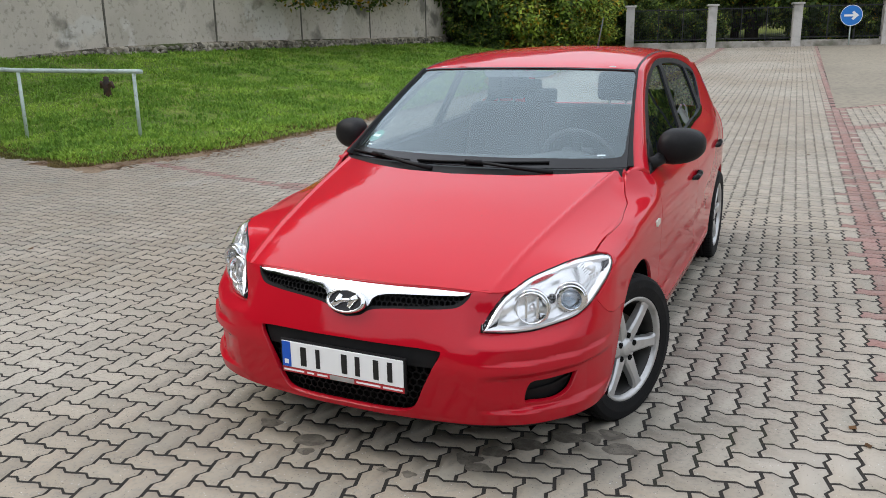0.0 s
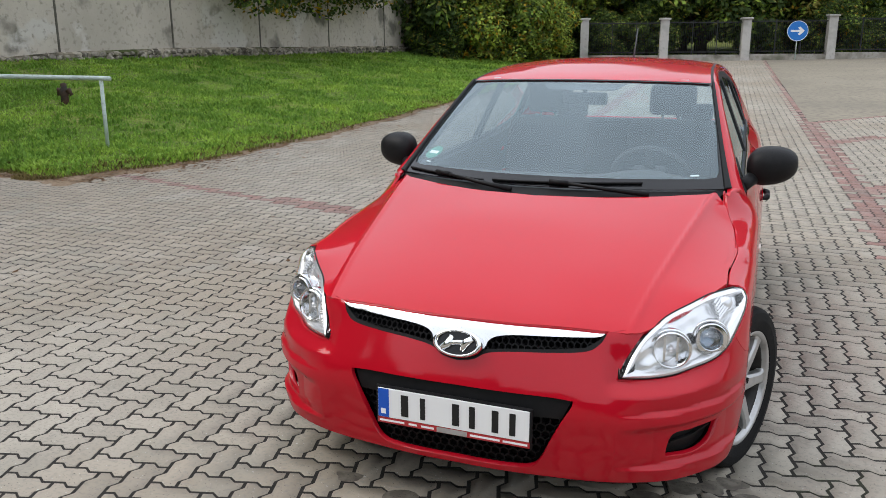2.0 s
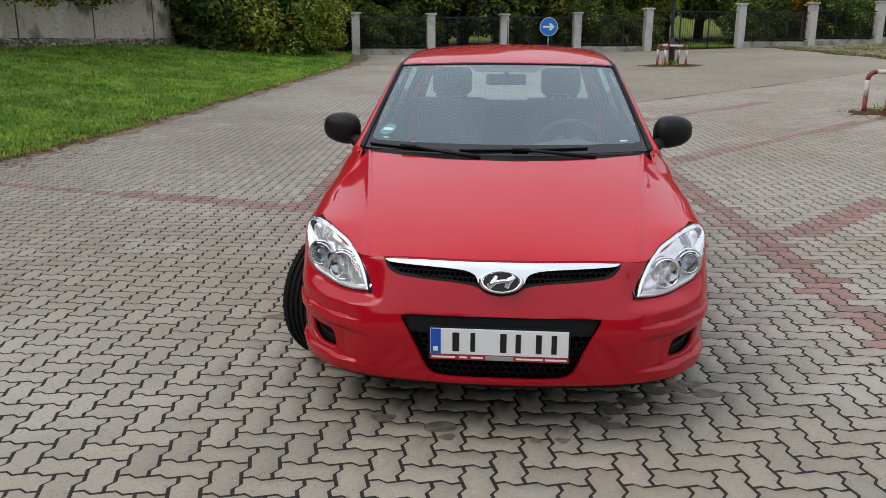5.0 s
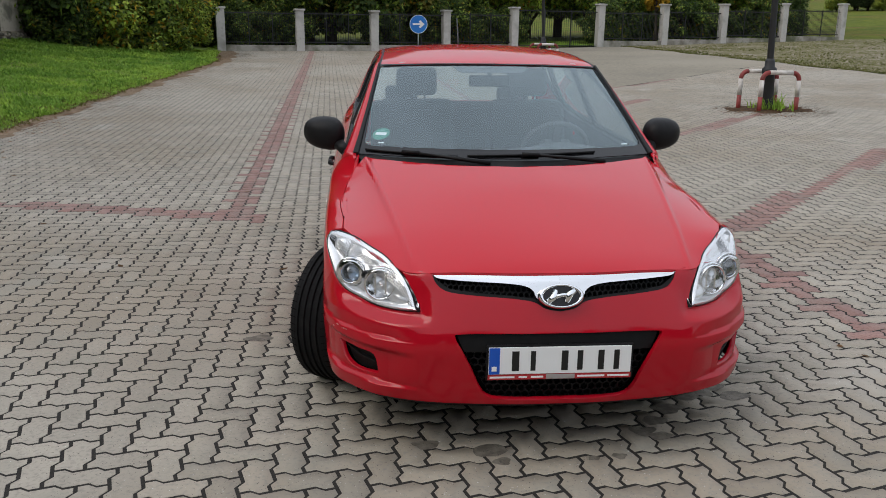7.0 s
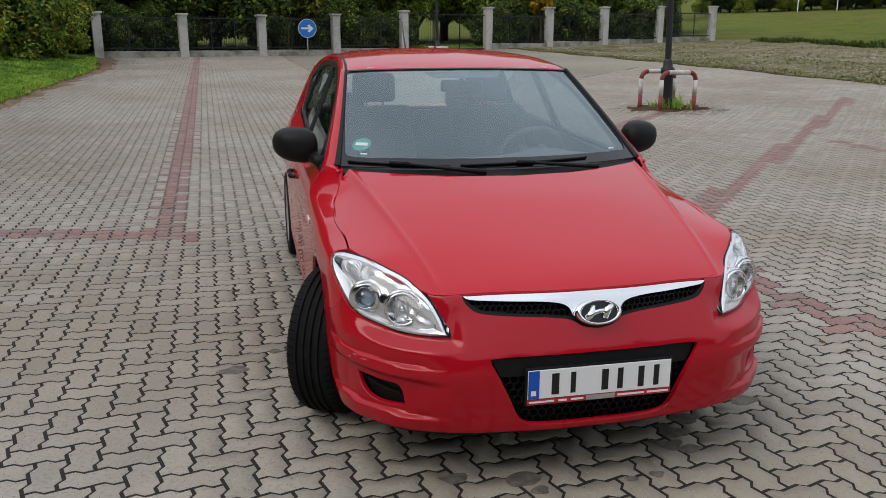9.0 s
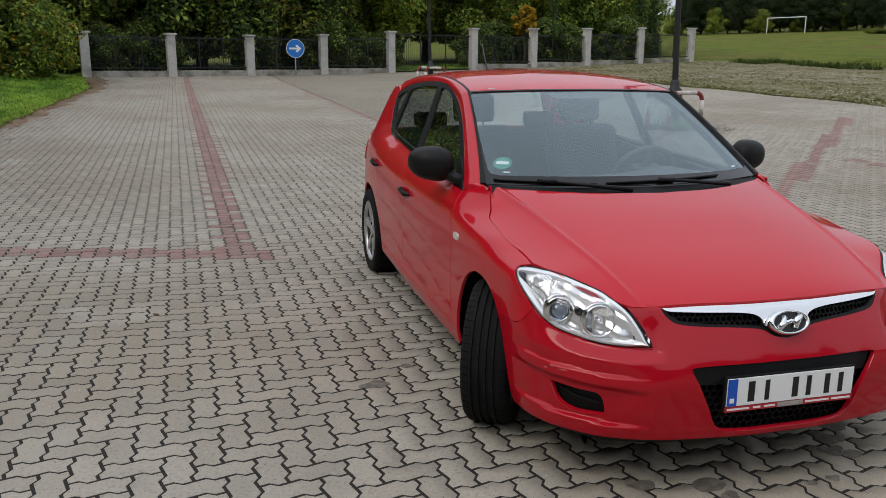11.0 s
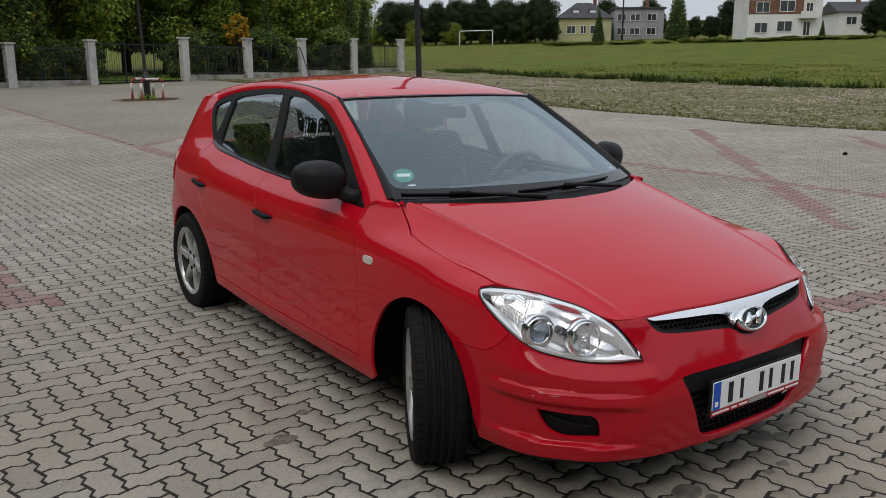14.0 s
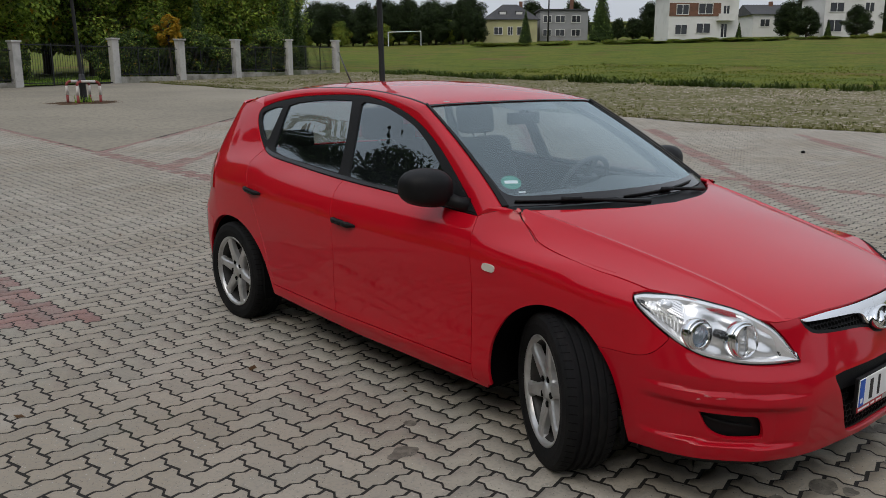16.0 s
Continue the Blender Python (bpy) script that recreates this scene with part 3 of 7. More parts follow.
# direction sign on the fence
sx = 2.0
sign = thing("road_sign", (sx, fence_y(sx) - 0.3, slope(sx, fence_y(sx))), math.degrees(math.atan(0.26)) - 6, "round blue traffic sign with a white arrow on the fence", "road sign")
bm = bmesh.new()
lathe(bm, [(0, -0.006), (0.44, -0.006), (0.45, 0), (0.45, 0.008), (0, 0.008)], 48, pose(0, 0, 1.28, 90))
part("disc", bm, M_SIGN_BLUE, sign)
bm = bmesh.new()
lathe(bm, [(0.425, 0), (0.425, 0.012), (0.448, 0.012), (0.448, 0)], 48, pose(0, 0, 1.28, 90))
part("rim", bm, M_SIGN_WHITE, sign)
bm = bmesh.new()
outline = [(-0.30, 0.045), (0.08, 0.045), (0.0, 0.14), (0.09, 0.19), (0.30, 0.0), (0.09, -0.19), (0.0, -0.14), (0.08, -0.045), (-0.30, -0.045)]
f = bm.faces.new([bm.verts.new((x, -0.013, 1.28 + z)) for x, z in outline])
r = bmesh.ops.extrude_face_region(bm, geom=[f])
bmesh.ops.translate(bm, verts=[g for g in r["geom"] if isinstance(g, bmesh.types.BMVert)], vec=(0, -0.006, 0))
part("arrow", bm, M_SIGN_WHITE, sign)
bm = bmesh.new()
tube(bm, [(0, 0.04, 0), (0, 0.04, 1.5)], 0.03, 10)
part("pole", bm, M_RAIL, sign, smooth=True)


# ---- lamp posts with guard hoops ----
def lamp_post(x, y, tall=5.2):
    ob = thing("street_lamp", (x, y, slope(x, y)), 20, "black cast-iron street lamp post standing in the paving", "street lamp", "street lamps")
    bm = bmesh.new()
    lathe(bm, [(0.0, -0.05), (0.13, -0.05), (0.13, 0.0), (0.115, 0.05), (0.105, 0.64), (0.135, 0.69), (0.135, 0.76), (0.095, 0.80), (0.09, 0.90), (0.065, 0.95), (0.0, 0.95)], 20)
    part("foot", bm, M_LAMP_POST, ob, smooth=True)
    bm = bmesh.new()
    lathe(bm, [(0.062, 0.93), (0.058, 1.6), (0.05, tall - 0.3), (0.075, tall - 0.26), (0.075, tall - 0.2), (0.04, tall - 0.15), (0.035, tall)], 16)
    part("shaft", bm, M_LAMP_POST, ob, smooth=True)
    bm = bmesh.new()
    lathe(bm, [(0.0, tall), (0.12, tall), (0.2, tall + 0.4), (0.24, tall + 0.43), (0.06, tall + 0.58), (0.0, tall + 0.62)], 16)
    part("lantern", bm, M_LAMP_POST, ob, smooth=True)
    return ob


def hoop(x, y, turn, wide=0.62, tall=0.62):
    ob = thing("guard_hoop", (x, y, slope(x, y)), turn, "bent steel guard hoop with red and white bands", "guard hoop", "guard hoops")
    r = 0.14
    pieces = [("lower_leg", [(-wide / 2, 0, -0.1), (-wide / 2, 0, tall * 0.36)], M_HOOP_RED), ("upper_leg", [(-wide / 2, 0, tall * 0.36), (-wide / 2, 0, tall - r)], M_HOOP_WHITE)]
    bend = [(-wide / 2 + r * (1 - math.cos(t)), 0, tall - r + r * math.sin(t)) for t in (math.pi / 2 * k / 8 for k in range(9))]
    pieces.append(("bend", bend, M_HOOP_RED))
    pieces.append(("bend", [(-x0, y0, z0) for x0, y0, z0 in bend], M_HOOP_RED))
    pieces.append(("top_bar", [bend[-1], (-bend[-1][0], 0, tall)], M_HOOP_WHITE))
    pieces.append(("lower_leg", [(wide / 2, 0, -0.1), (wide / 2, 0, tall * 0.36)], M_HOOP_RED))
    pieces.append(("upper_leg", [(wide / 2, 0, tall * 0.36), (wide / 2, 0, tall - r)], M_HOOP_WHITE))
    for name, pts, m in pieces:
        bm = bmesh.new()
        tube(bm, pts, 0.043, 12)
        part(name, bm, m, ob, smooth=True)
    return ob


M_EARTH = material("bare_earth", (0.075, 0.048, 0.030), 0.97, spec=0.1, spots=((6, 4, 0.45, 0.65, (0.13, 0.078, 0.045)), (30, 3, 0.5, 0.65, (0.05, 0.034, 0.022))), bump=((25, 0.02),))


def earth_patch(x0, y0, wide, seed):
    """A thin uneven patch of earth on the paving."""
    verts, faces, n = [(x0, y0, slope(x0, y0) + 0.022)], [], 40
    for ring, z in ((0.45, 0.016), (0.8, 0.007), (1.0, -0.003)):
        for k in range(n):
            a = 2 * math.pi * k / n
            r = wide * ring * (0.8 + 0.5 * noise.noise((2.2 * math.cos(a) + seed, 2.2 * math.sin(a), ring)))
            x, y = x0 + 1.25 * r * math.cos(a), y0 + r * math.sin(a)
            verts.append((x, y, slope(x, y) + z))
    faces += [(0, 1 + k, 1 + (k + 1) % n) for k in range(n)]
    for r in (0, 1):
        faces += [(1 + r * n + k, 1 + (r + 1) * n + k, 1 + (r + 1) * n + (k + 1) % n, 1 + r * n + (k + 1) % n) for k in range(n)]
    return tagged(from_lists("earth_patch", verts, faces, M_EARTH, None, "patch of bare brown earth round the lamp post's foot", True), category="earth", group="earth patches")


for lx, ly, wide in ((6.97, 11.5, 0.85), (5.9, 26.8, 1.25)):
    post = lamp_post(lx, ly)
    post.matrix_basis = post.matrix_basis @ pose(0, 0, 0, 0, -2.5, 0)
    earth_patch(lx, ly, wide, lx)
    for d in (-1, 1):
        hoop(lx + 0.09 * d, ly - 0.25 * d, 3, 0.74, 0.70)
for lx, ly, n in ((7.05, 11.4, 60), (5.9, 26.8, 40)):
    spots = [(lx + rnd.gauss(0, 0.16), ly + rnd.gauss(0, 0.16), slope(lx, ly), rnd.uniform(0.6, 1.3)) for _ in range(n)]
    blades("weeds", spots, M_GRASS, "green weeds growing round the foot of the lamp post", "weeds", (0.08, 0.28), 0.012, 0.9, 3)


# ---- grass behind the fence ----
ribbon("lawn_behind_fence", [((x, fence_y(x) + 0.16), (x - 2.0, fence_y(x) + 14.0), 14) for x in np.arange(-14, 27.5, 1.5)], lambda x, y: slope(x, y) + 0.06 + 0.05 * noise.noise((x * 0.5, y * 0.5, 1)), M_SOIL, "mown green grass behind the fence", "lawn")
spots = [(x, fence_y(x) + 0.3 + 6 * rnd.random() ** 1.5, 0, 1.0) for x in (rnd.uniform(-8, 26) for _ in range(6000))]
blades("far_grass", [(x, y, slope(x, y) + 0.04, k) for x, y, _, k in spots], M_GRASS, "short green grass behind the fence", "grass", (0.06, 0.14), 0.02, 0.9, 3)


# ---- trees ----
def crown_mesh(name, blobs, leaves, size, seed, mats, weights):
    """Leaves strewn through a set of clumps (x, y, z, rx, rz); one mesh."""
    rnd = random.Random(seed)
    total = sum(b[3] ** 2 for b in blobs)
    verts, faces, idx = [], [], []
    for bx, by, bz, br, bh in blobs:
        for _ in range(int(leaves * br * br / total)):
            u, a = rnd.uniform(-1, 1), rnd.uniform(0, 6.283)
            d = rnd.random() ** 0.28 * (1 + 0.25 * noise.noise((bx + 3 * u, by + 2 * a, seed)))
            q = math.sqrt(max(0, 1 - u * u)) * d
            p = Vector((bx + br * q * math.cos(a), by + br * q * math.sin(a), bz + bh * u * d))
            # leaves lie with their faces outwards and up
            face = Vector((q * math.cos(a) + rnd.gauss(0, 0.5), q * math.sin(a) + rnd.gauss(0, 0.5), u * d + 0.8 + rnd.gauss(0, 0.5)))
            e = face.cross(Vector((rnd.gauss(0, 1), rnd.gauss(0, 1), rnd.gauss(0, 1)))).normalized() * size * rnd.uniform(0.6, 1.4)
            f = face.cross(e).normalized() * size * rnd.uniform(0.35, 0.7)
            b = len(verts)
            verts += [p - e, p + f, p + e, p - f]
            faces.append((b, b + 1, b + 2, b + 3))
            idx.append(rnd.choices(range(len(mats)), weights)[0])
    me = bpy.data.meshes.new(name)
    me.from_pydata([tuple(v) for v in verts], [], faces)
    me.polygons.foreach_set("material_index", idx)
    for m in mats:
        me.materials.append(m)
    return me


def make_tree(tall, spread, low, seed, mats, weights, leaves=9000, size=0.16, label="", category="tree", clumps=26, group=""):
    rnd = random.Random(seed)
    ob = thing("tree", label=label, category=category, group=group)
    bm = bmesh.new()
    tube(bm, [(0, 0, -0.4), (0.05, 0, tall * 0.25), (-0.05, 0.05, tall * 0.55), (0.02, 0, tall * 0.85)], [0.02 * tall + 0.06, 0.018 * tall + 0.03, 0.012 * tall, 0.02], 10)
    blobs = []
    for k in range(clumps):
        t = (k + 0.5) / clumps
        a = k * 2.4 + rnd.uniform(-0.4, 0.4)
        z = low + (tall - low) * (0.08 + 0.88 * t)
        reach = spread * math.sin(math.pi * min(0.98, 0.22 + 0.72 * t)) * rnd.uniform(0.45, 0.95)
        r = spread * rnd.uniform(0.26, 0.42)
        c = Vector((reach * math.cos(a), reach * math.sin(a), z))
        blobs.append((c.x, c.y, c.z, r, r * 0.75))
        tube(bm, [(0, 0, max(0.3, z - reach * 0.7)), (c.x * 0.5, c.y * 0.5, z - reach * 0.2), tuple(c)], [0.009 * tall + 0.01, 0.005 * tall + 0.008, 0.008], 6)
    part("trunk", bm, M_BARK, ob, smooth=True)
    me = crown_mesh("crown", blobs, leaves, size, seed, mats, weights)
    o = new("crown", me)
    o.parent = ob
    return ob


LEAVES = [M_LEAF_DARK, M_LEAF_MID, M_LEAF_LIGHT, M_LEAF_GOLD, M_LEAF_OLIVE]
t_dark = make_tree(9, 3.6, 0.7, 1, LEAVES, (6, 3, 0.6, 0.1, 1), 34000, 0.105, "dark leafy tree with low hanging boughs behind the fence", group="trees behind the fence", clumps=34)
t_mid = make_tree(10, 3.8, 1.2, 2, LEAVES, (2, 5, 3, 0.3, 1), 34000, 0.11, "green leafy tree behind the fence", group="trees behind the fence", clumps=34)
t_light = make_tree(9.5, 3.7, 1.0, 4, LEAVES, (0.6, 4, 5, 0.3, 0.6), 34000, 0.11, "light green leafy tree behind the fence", group="trees behind the fence", clumps=34)
t_olive = make_tree(8, 3.2, 0.5, 3, LEAVES, (2, 3, 1.5, 0.5, 5), 32000, 0.105, "autumn-tinted olive green tree behind the fence", group="trees behind the fence", clumps=30)
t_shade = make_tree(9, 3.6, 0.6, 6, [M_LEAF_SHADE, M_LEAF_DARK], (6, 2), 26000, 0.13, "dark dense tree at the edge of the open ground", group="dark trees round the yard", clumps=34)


def plant(src, x, y, turn, size, tall=None):
    m = pose(x, y, slope(x, y), 0, 0, turn)
    ob = copy_thing(src, m)
    ob.scale = (size, size, tall or size)
    return ob


rnd = random.Random(5)
row = []
for k in range(17):
    x = -19 + 2.75 * k
    src = (t_dark, t_dark, t_olive, t_dark, t_mid)[k % 5] if x < 5 else (t_mid, t_light, t_light, t_mid)[k % 4]
    row.append((src, x, fence_y(x) + rnd.uniform(4.0, 7.5) + (4 if x > 8 else 0) + (6 if 6 < x < 13 else 0), rnd.uniform(0, 360), rnd.uniform(0.9, 1.2) * (1.3 if -7 < x < 9 else 1)))
for k in range(16):
    x = -22 + 3.6 * k
    src = (t_mid, t_dark, t_mid, t_olive)[k % 4] if x < 5 else (t_light, t_mid)[k % 2]
    row.append((src, x, fence_y(x) + rnd.uniform(12, 19), rnd.uniform(0, 360), rnd.uniform(1.1, 1.45)))
for src, x, y, turn, size in row:
    plant(src, x, y, turn, size)
for k, src in enumerate((t_dark, t_mid, t_olive, t_light, t_shade)):
    src.matrix_basis = pose(-26 - 3 * k, 44, slope(-26, 44))

# the bushes where the wall ends
b_bush = make_tree(5.2, 2.7, 0.15, 8, LEAVES, (2.5, 4, 3.5, 1.0, 0.6), 30000, 0.095, "dense green bush with yellowing leaves beside the wall", "bush", 40)
b_bush.name = "bush"
b_dark = make_tree(2.6, 1.6, 0.1, 41, LEAVES, (6, 2, 0.4, 0.1, 0.8), 14000, 0.085, "dark dense shrub close behind the fence", "shrub", 26, "shrubs behind the fence")
b_dark.name = "shrub"
b_dark.matrix_basis = pose(-9.0, fence_y(-9) + 2.2, slope(-9, 38))
for k in range(19):
    x = -6.6 + 1.75 * k + 0.5 * math.sin(3.1 * k)
    if not (-3.2 < x < -0.6 or 7.4 < x < 12.5):
        plant(b_dark, x, fence_y(x) + 2.0 + 0.7 * math.sin(1.7 * k), 47 * k, 0.85 + 0.2 * math.sin(2.3 * k))
b_bush.matrix_basis = pose(-10.4, 29.2, slope(-10.4, 29.2))
for x, y, s, a in ((-9.0, 31.8, 0.8, 200), (-12.2, 32.5, 1.1, 130), (-10.8, 36, 1.0, 20)):
    plant(b_bush, x, y, a, s)
# dark-leaved shrubs stand in for the end of the bush that lies in shade
plant(b_dark, -12.1, 27.9, 30, 1.35, 1.9)
plant(b_dark, -11.2, 27.0, 130, 0.8, 0.8)
# boughs that hang over the wall
t_bough = make_tree(7.5, 3.2, 2.6, 12, LEAVES, (6, 1.2, 0.3, 1.2, 1.8), 17000, 0.085, "tree with yellowing boughs hanging over the wall", "tree", 26)
t_bough.matrix_basis = pose(-15.6, 19.5, slope(-15, 19) - 0.2)
plant(t_bough, -15.2, 25.0, 120, 1.0)
for y, turn, tall in ((18.0, 75, 0.80), (20.6, 200, 0.82), (23.0, 300, 0.85)):
    plant(t_bough, wall_x(y) - 1.0, y, turn, 1.0, tall)
# the row of trees goes on behind the wall and round the yard
rnd = random.Random(77)
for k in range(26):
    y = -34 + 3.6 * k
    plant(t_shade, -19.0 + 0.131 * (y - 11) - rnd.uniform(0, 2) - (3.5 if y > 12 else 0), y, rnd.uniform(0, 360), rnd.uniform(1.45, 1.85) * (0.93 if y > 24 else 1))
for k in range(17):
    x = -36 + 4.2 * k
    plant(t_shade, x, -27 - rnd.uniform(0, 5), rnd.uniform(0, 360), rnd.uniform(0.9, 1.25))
# a small golden tree behind the fence
t_gold = make_tree(3.5, 0.75, 1.7, 14, LEAVES, (0, 0.1, 0.5, 8, 0.2), 1500, 0.10, "small young tree with golden autumn leaves", "tree", 16)
t_gold.matrix_basis = pose(15.85, fence_y(15.85) + 1.0, slope(16, 44))
# dark columns of thuja
def thuja(x, y, tall):
    ob = thing("thuja", (x, y, slope(x, y)), 0, "dark green slender columnar thuja behind the fence", "conifer", "thujas")
    blobs = [(0, 0, 0.3 + tall * t, 0.55 * (1 - t) ** 0.6 * 1.2 + 0.05, 0.5) for t in (0.04, 0.14, 0.24, 0.34, 0.45, 0.56, 0.67, 0.78, 0.88, 0.95)]
    o = new("foliage", crown_mesh("foliage", blobs, 3500, 0.08, int(x * 10), [M_LEAF_DARK], (1,)))
    o.parent = ob
    bm = bmesh.new()
    tube(bm, [(0, 0, -0.2), (0, 0, tall * 0.8)], [0.08, 0.03], 8)
    part("trunk", bm, M_BARK, ob, smooth=True)


for x, tall in ((18.2, 4.4), (25.0, 5.6), (26.2, 4.6)):
    thuja(x, fence_y(x) + 1.8, tall)
from mathutils.geometry import delaunay_2d_cdt

# ---- the car's body as a surface: s runs round the plan from the nose to the tail, z upwards ----
def smooth_line(points, per=12):
    """A smooth line (Catmull-Rom) through the points, any number of coordinates."""
    p = [np.array(q, float) for q in points]
    p = [2 * p[0] - p[1]] + p + [2 * p[-1] - p[-2]]
    out = []
    for a, b, c, d in zip(p, p[1:], p[2:], p[3:]):
        for k in range(per):
            t = k / per
            out.append(0.5 * (2 * b + (c - a) * t + (2 * a - 5 * b + 4 * c - d) * t * t + (3 * b - a - 3 * c + d) * t ** 3))
    out.append(p[-2])
    return np.array(out)


def pchip(xs, ys, x):
    """Monotone cubic through (xs, ys), at x."""
    xs, ys, x = np.array(xs, float), np.array(ys, float), np.clip(np.asarray(x, float), xs[0], xs[-1])
    h, d = np.diff(xs), np.diff(ys) / np.diff(xs)
    m = np.zeros(len(xs))
    for i in range(1, len(xs) - 1):
        if d[i - 1] * d[i] > 0:
            w1, w2 = 2 * h[i] + h[i - 1], h[i] + 2 * h[i - 1]
            m[i] = (w1 + w2) / (w1 / d[i - 1] + w2 / d[i])
    m[0], m[-1] = d[0], d[-1]
    i = np.clip(np.searchsorted(xs, x) - 1, 0, len(xs) - 2)
    t = (x - xs[i]) / h[i]
    return (1 + 2 * t) * (1 - t) ** 2 * ys[i] + t * (1 - t) ** 2 * h[i] * m[i] + t * t * (3 - 2 * t) * ys[i + 1] + t * t * (t - 1) * h[i] * m[i + 1]


PLAN = smooth_line([(0, -.935), (.13, -.931), (.26, -.916), (.38, -.892), (.50, -.853), (.60, -.797), (.68, -.735), (.745, -.662), (.79, -.595), (.825, -.52), (.85, -.42),
                    (.865, -.3), (.876, -.12), (.88, .1), (.882, .4), (.885, .8), (.887, 1.3), (.886, 1.8), (.88, 2.3), (.868, 2.65), (.85, 2.9), (.82, 3.07), (.76, 3.19), (.65, 3.255), (.5, 3.285), (.25, 3.305), (0, 3.31)])
RUN = np.concatenate([[0], np.cumsum(np.hypot(*np.diff(PLAN, axis=0).T))])
S_END = float(RUN[-1])
_t = np.gradient(PLAN, RUN, axis=0)
for _ in range(12):
    _t[1:-1] = (_t[:-2] + 2 * _t[1:-1] + _t[2:]) / 4
_t[0], _t[-1] = (1, 0), (-1, 0)
_t /= np.hypot(*_t.T)[:, None]
OUT = np.stack([_t[:, 1], -_t[:, 0]], 1)


def at_plan(x, y):
    """s of the plan's point nearest to (x, y)."""
    return float(RUN[np.argmin((PLAN[:, 0] - x) ** 2 + (PLAN[:, 1] - y) ** 2)])


# how far the body stands in from the plan's line, by height, at stations round the car
STATIONS = [
    ((0, -.935), ((.14, .075), (.2, .036), (.25, .02), (.35, .006), (.43, 0), (.5, .015), (.56, .038), (.636, .070), (.69, .092), (.72, .12), (.9, .4))),
    ((.38, -.892), ((.14, .075), (.2, .032), (.25, .016), (.35, .005), (.43, 0), (.5, .013), (.56, .036), (.637, .070), (.70, .1), (.73, .14), (.9, .4))),
    ((.53, -.84), ((.14, .075), (.2, .030), (.25, .012), (.35, 0), (.43, 0), (.5, .014), (.56, .040), (.62, .063), (.70, .09), (.73, .13), (.9, .4))),
    ((.68, -.735), ((.14, .075), (.2, .030), (.25, .012), (.35, 0), (.43, 0), (.5, .014), (.55, .038), (.60, .062), (.70, .10), (.74, .13), (.9, .35))),
    ((.80, -.58), ((.14, .075), (.2, .030), (.25, .012), (.35, 0), (.45, 0), (.5, .004), (.55, .018), (.6, .035), (.7, .07), (.76, .105), (.9, .3))),
    ((.857, -.37), ((.14, .08), (.2, .035), (.3, .01), (.45, 0), (.55, 0), (.62, .004), (.7, .006), (.745, .016), (.772, .038), (.785, .078), (.9, .28))),
    ((.878, 0), ((.14, .06), (.2, .03), (.3, .01), (.5, .003), (.66, 0), (.74, .003), (.79, .012), (.815, .030), (.830, .060), (.837, .095), (.9, .2), (1.1, .4))),
    ((.881, .2), ((.14, .06), (.2, .03), (.3, .008), (.5, .005), (.66, 0), (.76, .003), (.80, .010), (.828, .026), (.85, .06), (.868, .098), (.93, .163), (1.0, .21), (1.2, .34))),
    ((.882, .45), ((.14, .06), (.2, .03), (.24, .016), (.30, .004), (.45, .006), (.6, .003), (.745, .001), (.83, .012), (.878, .03), (.94, .075), (1.05, .13), (1.2, .19), (1.42, .29))),
    ((.886, 1.2), ((.14, .06), (.2, .035), (.24, .02), (.292, .006), (.32, .011), (.5, .008), (.7, 0), (.79, .004), (.87, .022), (.903, .036), (.965, .088), (1.05, .126), (1.2, .19), (1.42, .287), (1.5, .34))),
    ((.885, 1.9), ((.14, .06), (.2, .035), (.24, .02), (.292, .006), (.32, .011), (.5, .008), (.7, 0), (.82, .004), (.90, .025), (.935, .042), (1.01, .107), (1.1, .148), (1.2, .19), (1.42, .287), (1.5, .34))),
    ((.876, 2.45), ((.14, .06), (.2, .03), (.3, .006), (.5, .002), (.7, 0), (.86, .008), (.95, .03), (.995, .05), (1.08, .12), (1.2, .175), (1.36, .25), (1.5, .34))),
    ((.855, 2.85), ((.14, .06), (.2, .03), (.3, .006), (.5, 0), (.7, 0), (.86, .01), (.95, .033), (1.04, .08), (1.19, .15), (1.3, .205), (1.36, .245), (1.5, .36))),
    ((.74, 3.21), ((.14, .08), (.2, .05), (.3, .02), (.5, 0), (.65, .005), (.72, .03), (.9, .07), (1.05, .13), (1.2, .24), (1.36, .40), (1.5, .6))),
    ((0, 3.31), ((.14, .08), (.2, .06), (.3, .02), (.5, 0), (.62, .01), (.66, .03), (.8, .05), (.95, .08), (1.05, .14), (1.2, .30), (1.36, .52), (1.5, .8))),
]
_Z = np.arange(0.14, 1.5, 0.01)
_S = np.linspace(0, S_END, 420)
_rows = np.array([pchip([q[0] for q in prof], [q[1] for q in prof], _Z) for _, prof in STATIONS])
_at = [at_plan(*p) for p, _ in STATIONS]
INSET = np.array([pchip(_at, _rows[:, k], _S) for k in range(len(_Z))]).T
for _ in range(7):
    INSET[1:-1] = (INSET[:-2] + 2 * INSET[1:-1] + INSET[2:]) / 4
    INSET[:, 1:-1] = (INSET[:, :-2] + 4 * INSET[:, 1:-1] + INSET[:, 2:]) / 6


def grid_at(table, u, v):
    i, j = np.clip(u, 0, table.shape[0] - 1.0001), np.clip(v, 0, table.shape[1] - 1.0001)
    i0, j0 = i.astype(int), j.astype(int)
    fi, fj = i - i0, j - j0
    return (table[i0, j0] * (1 - fi) + table[i0 + 1, j0] * fi) * (1 - fj) + (table[i0, j0 + 1] * (1 - fi) + table[i0 + 1, j0 + 1] * fi) * fj


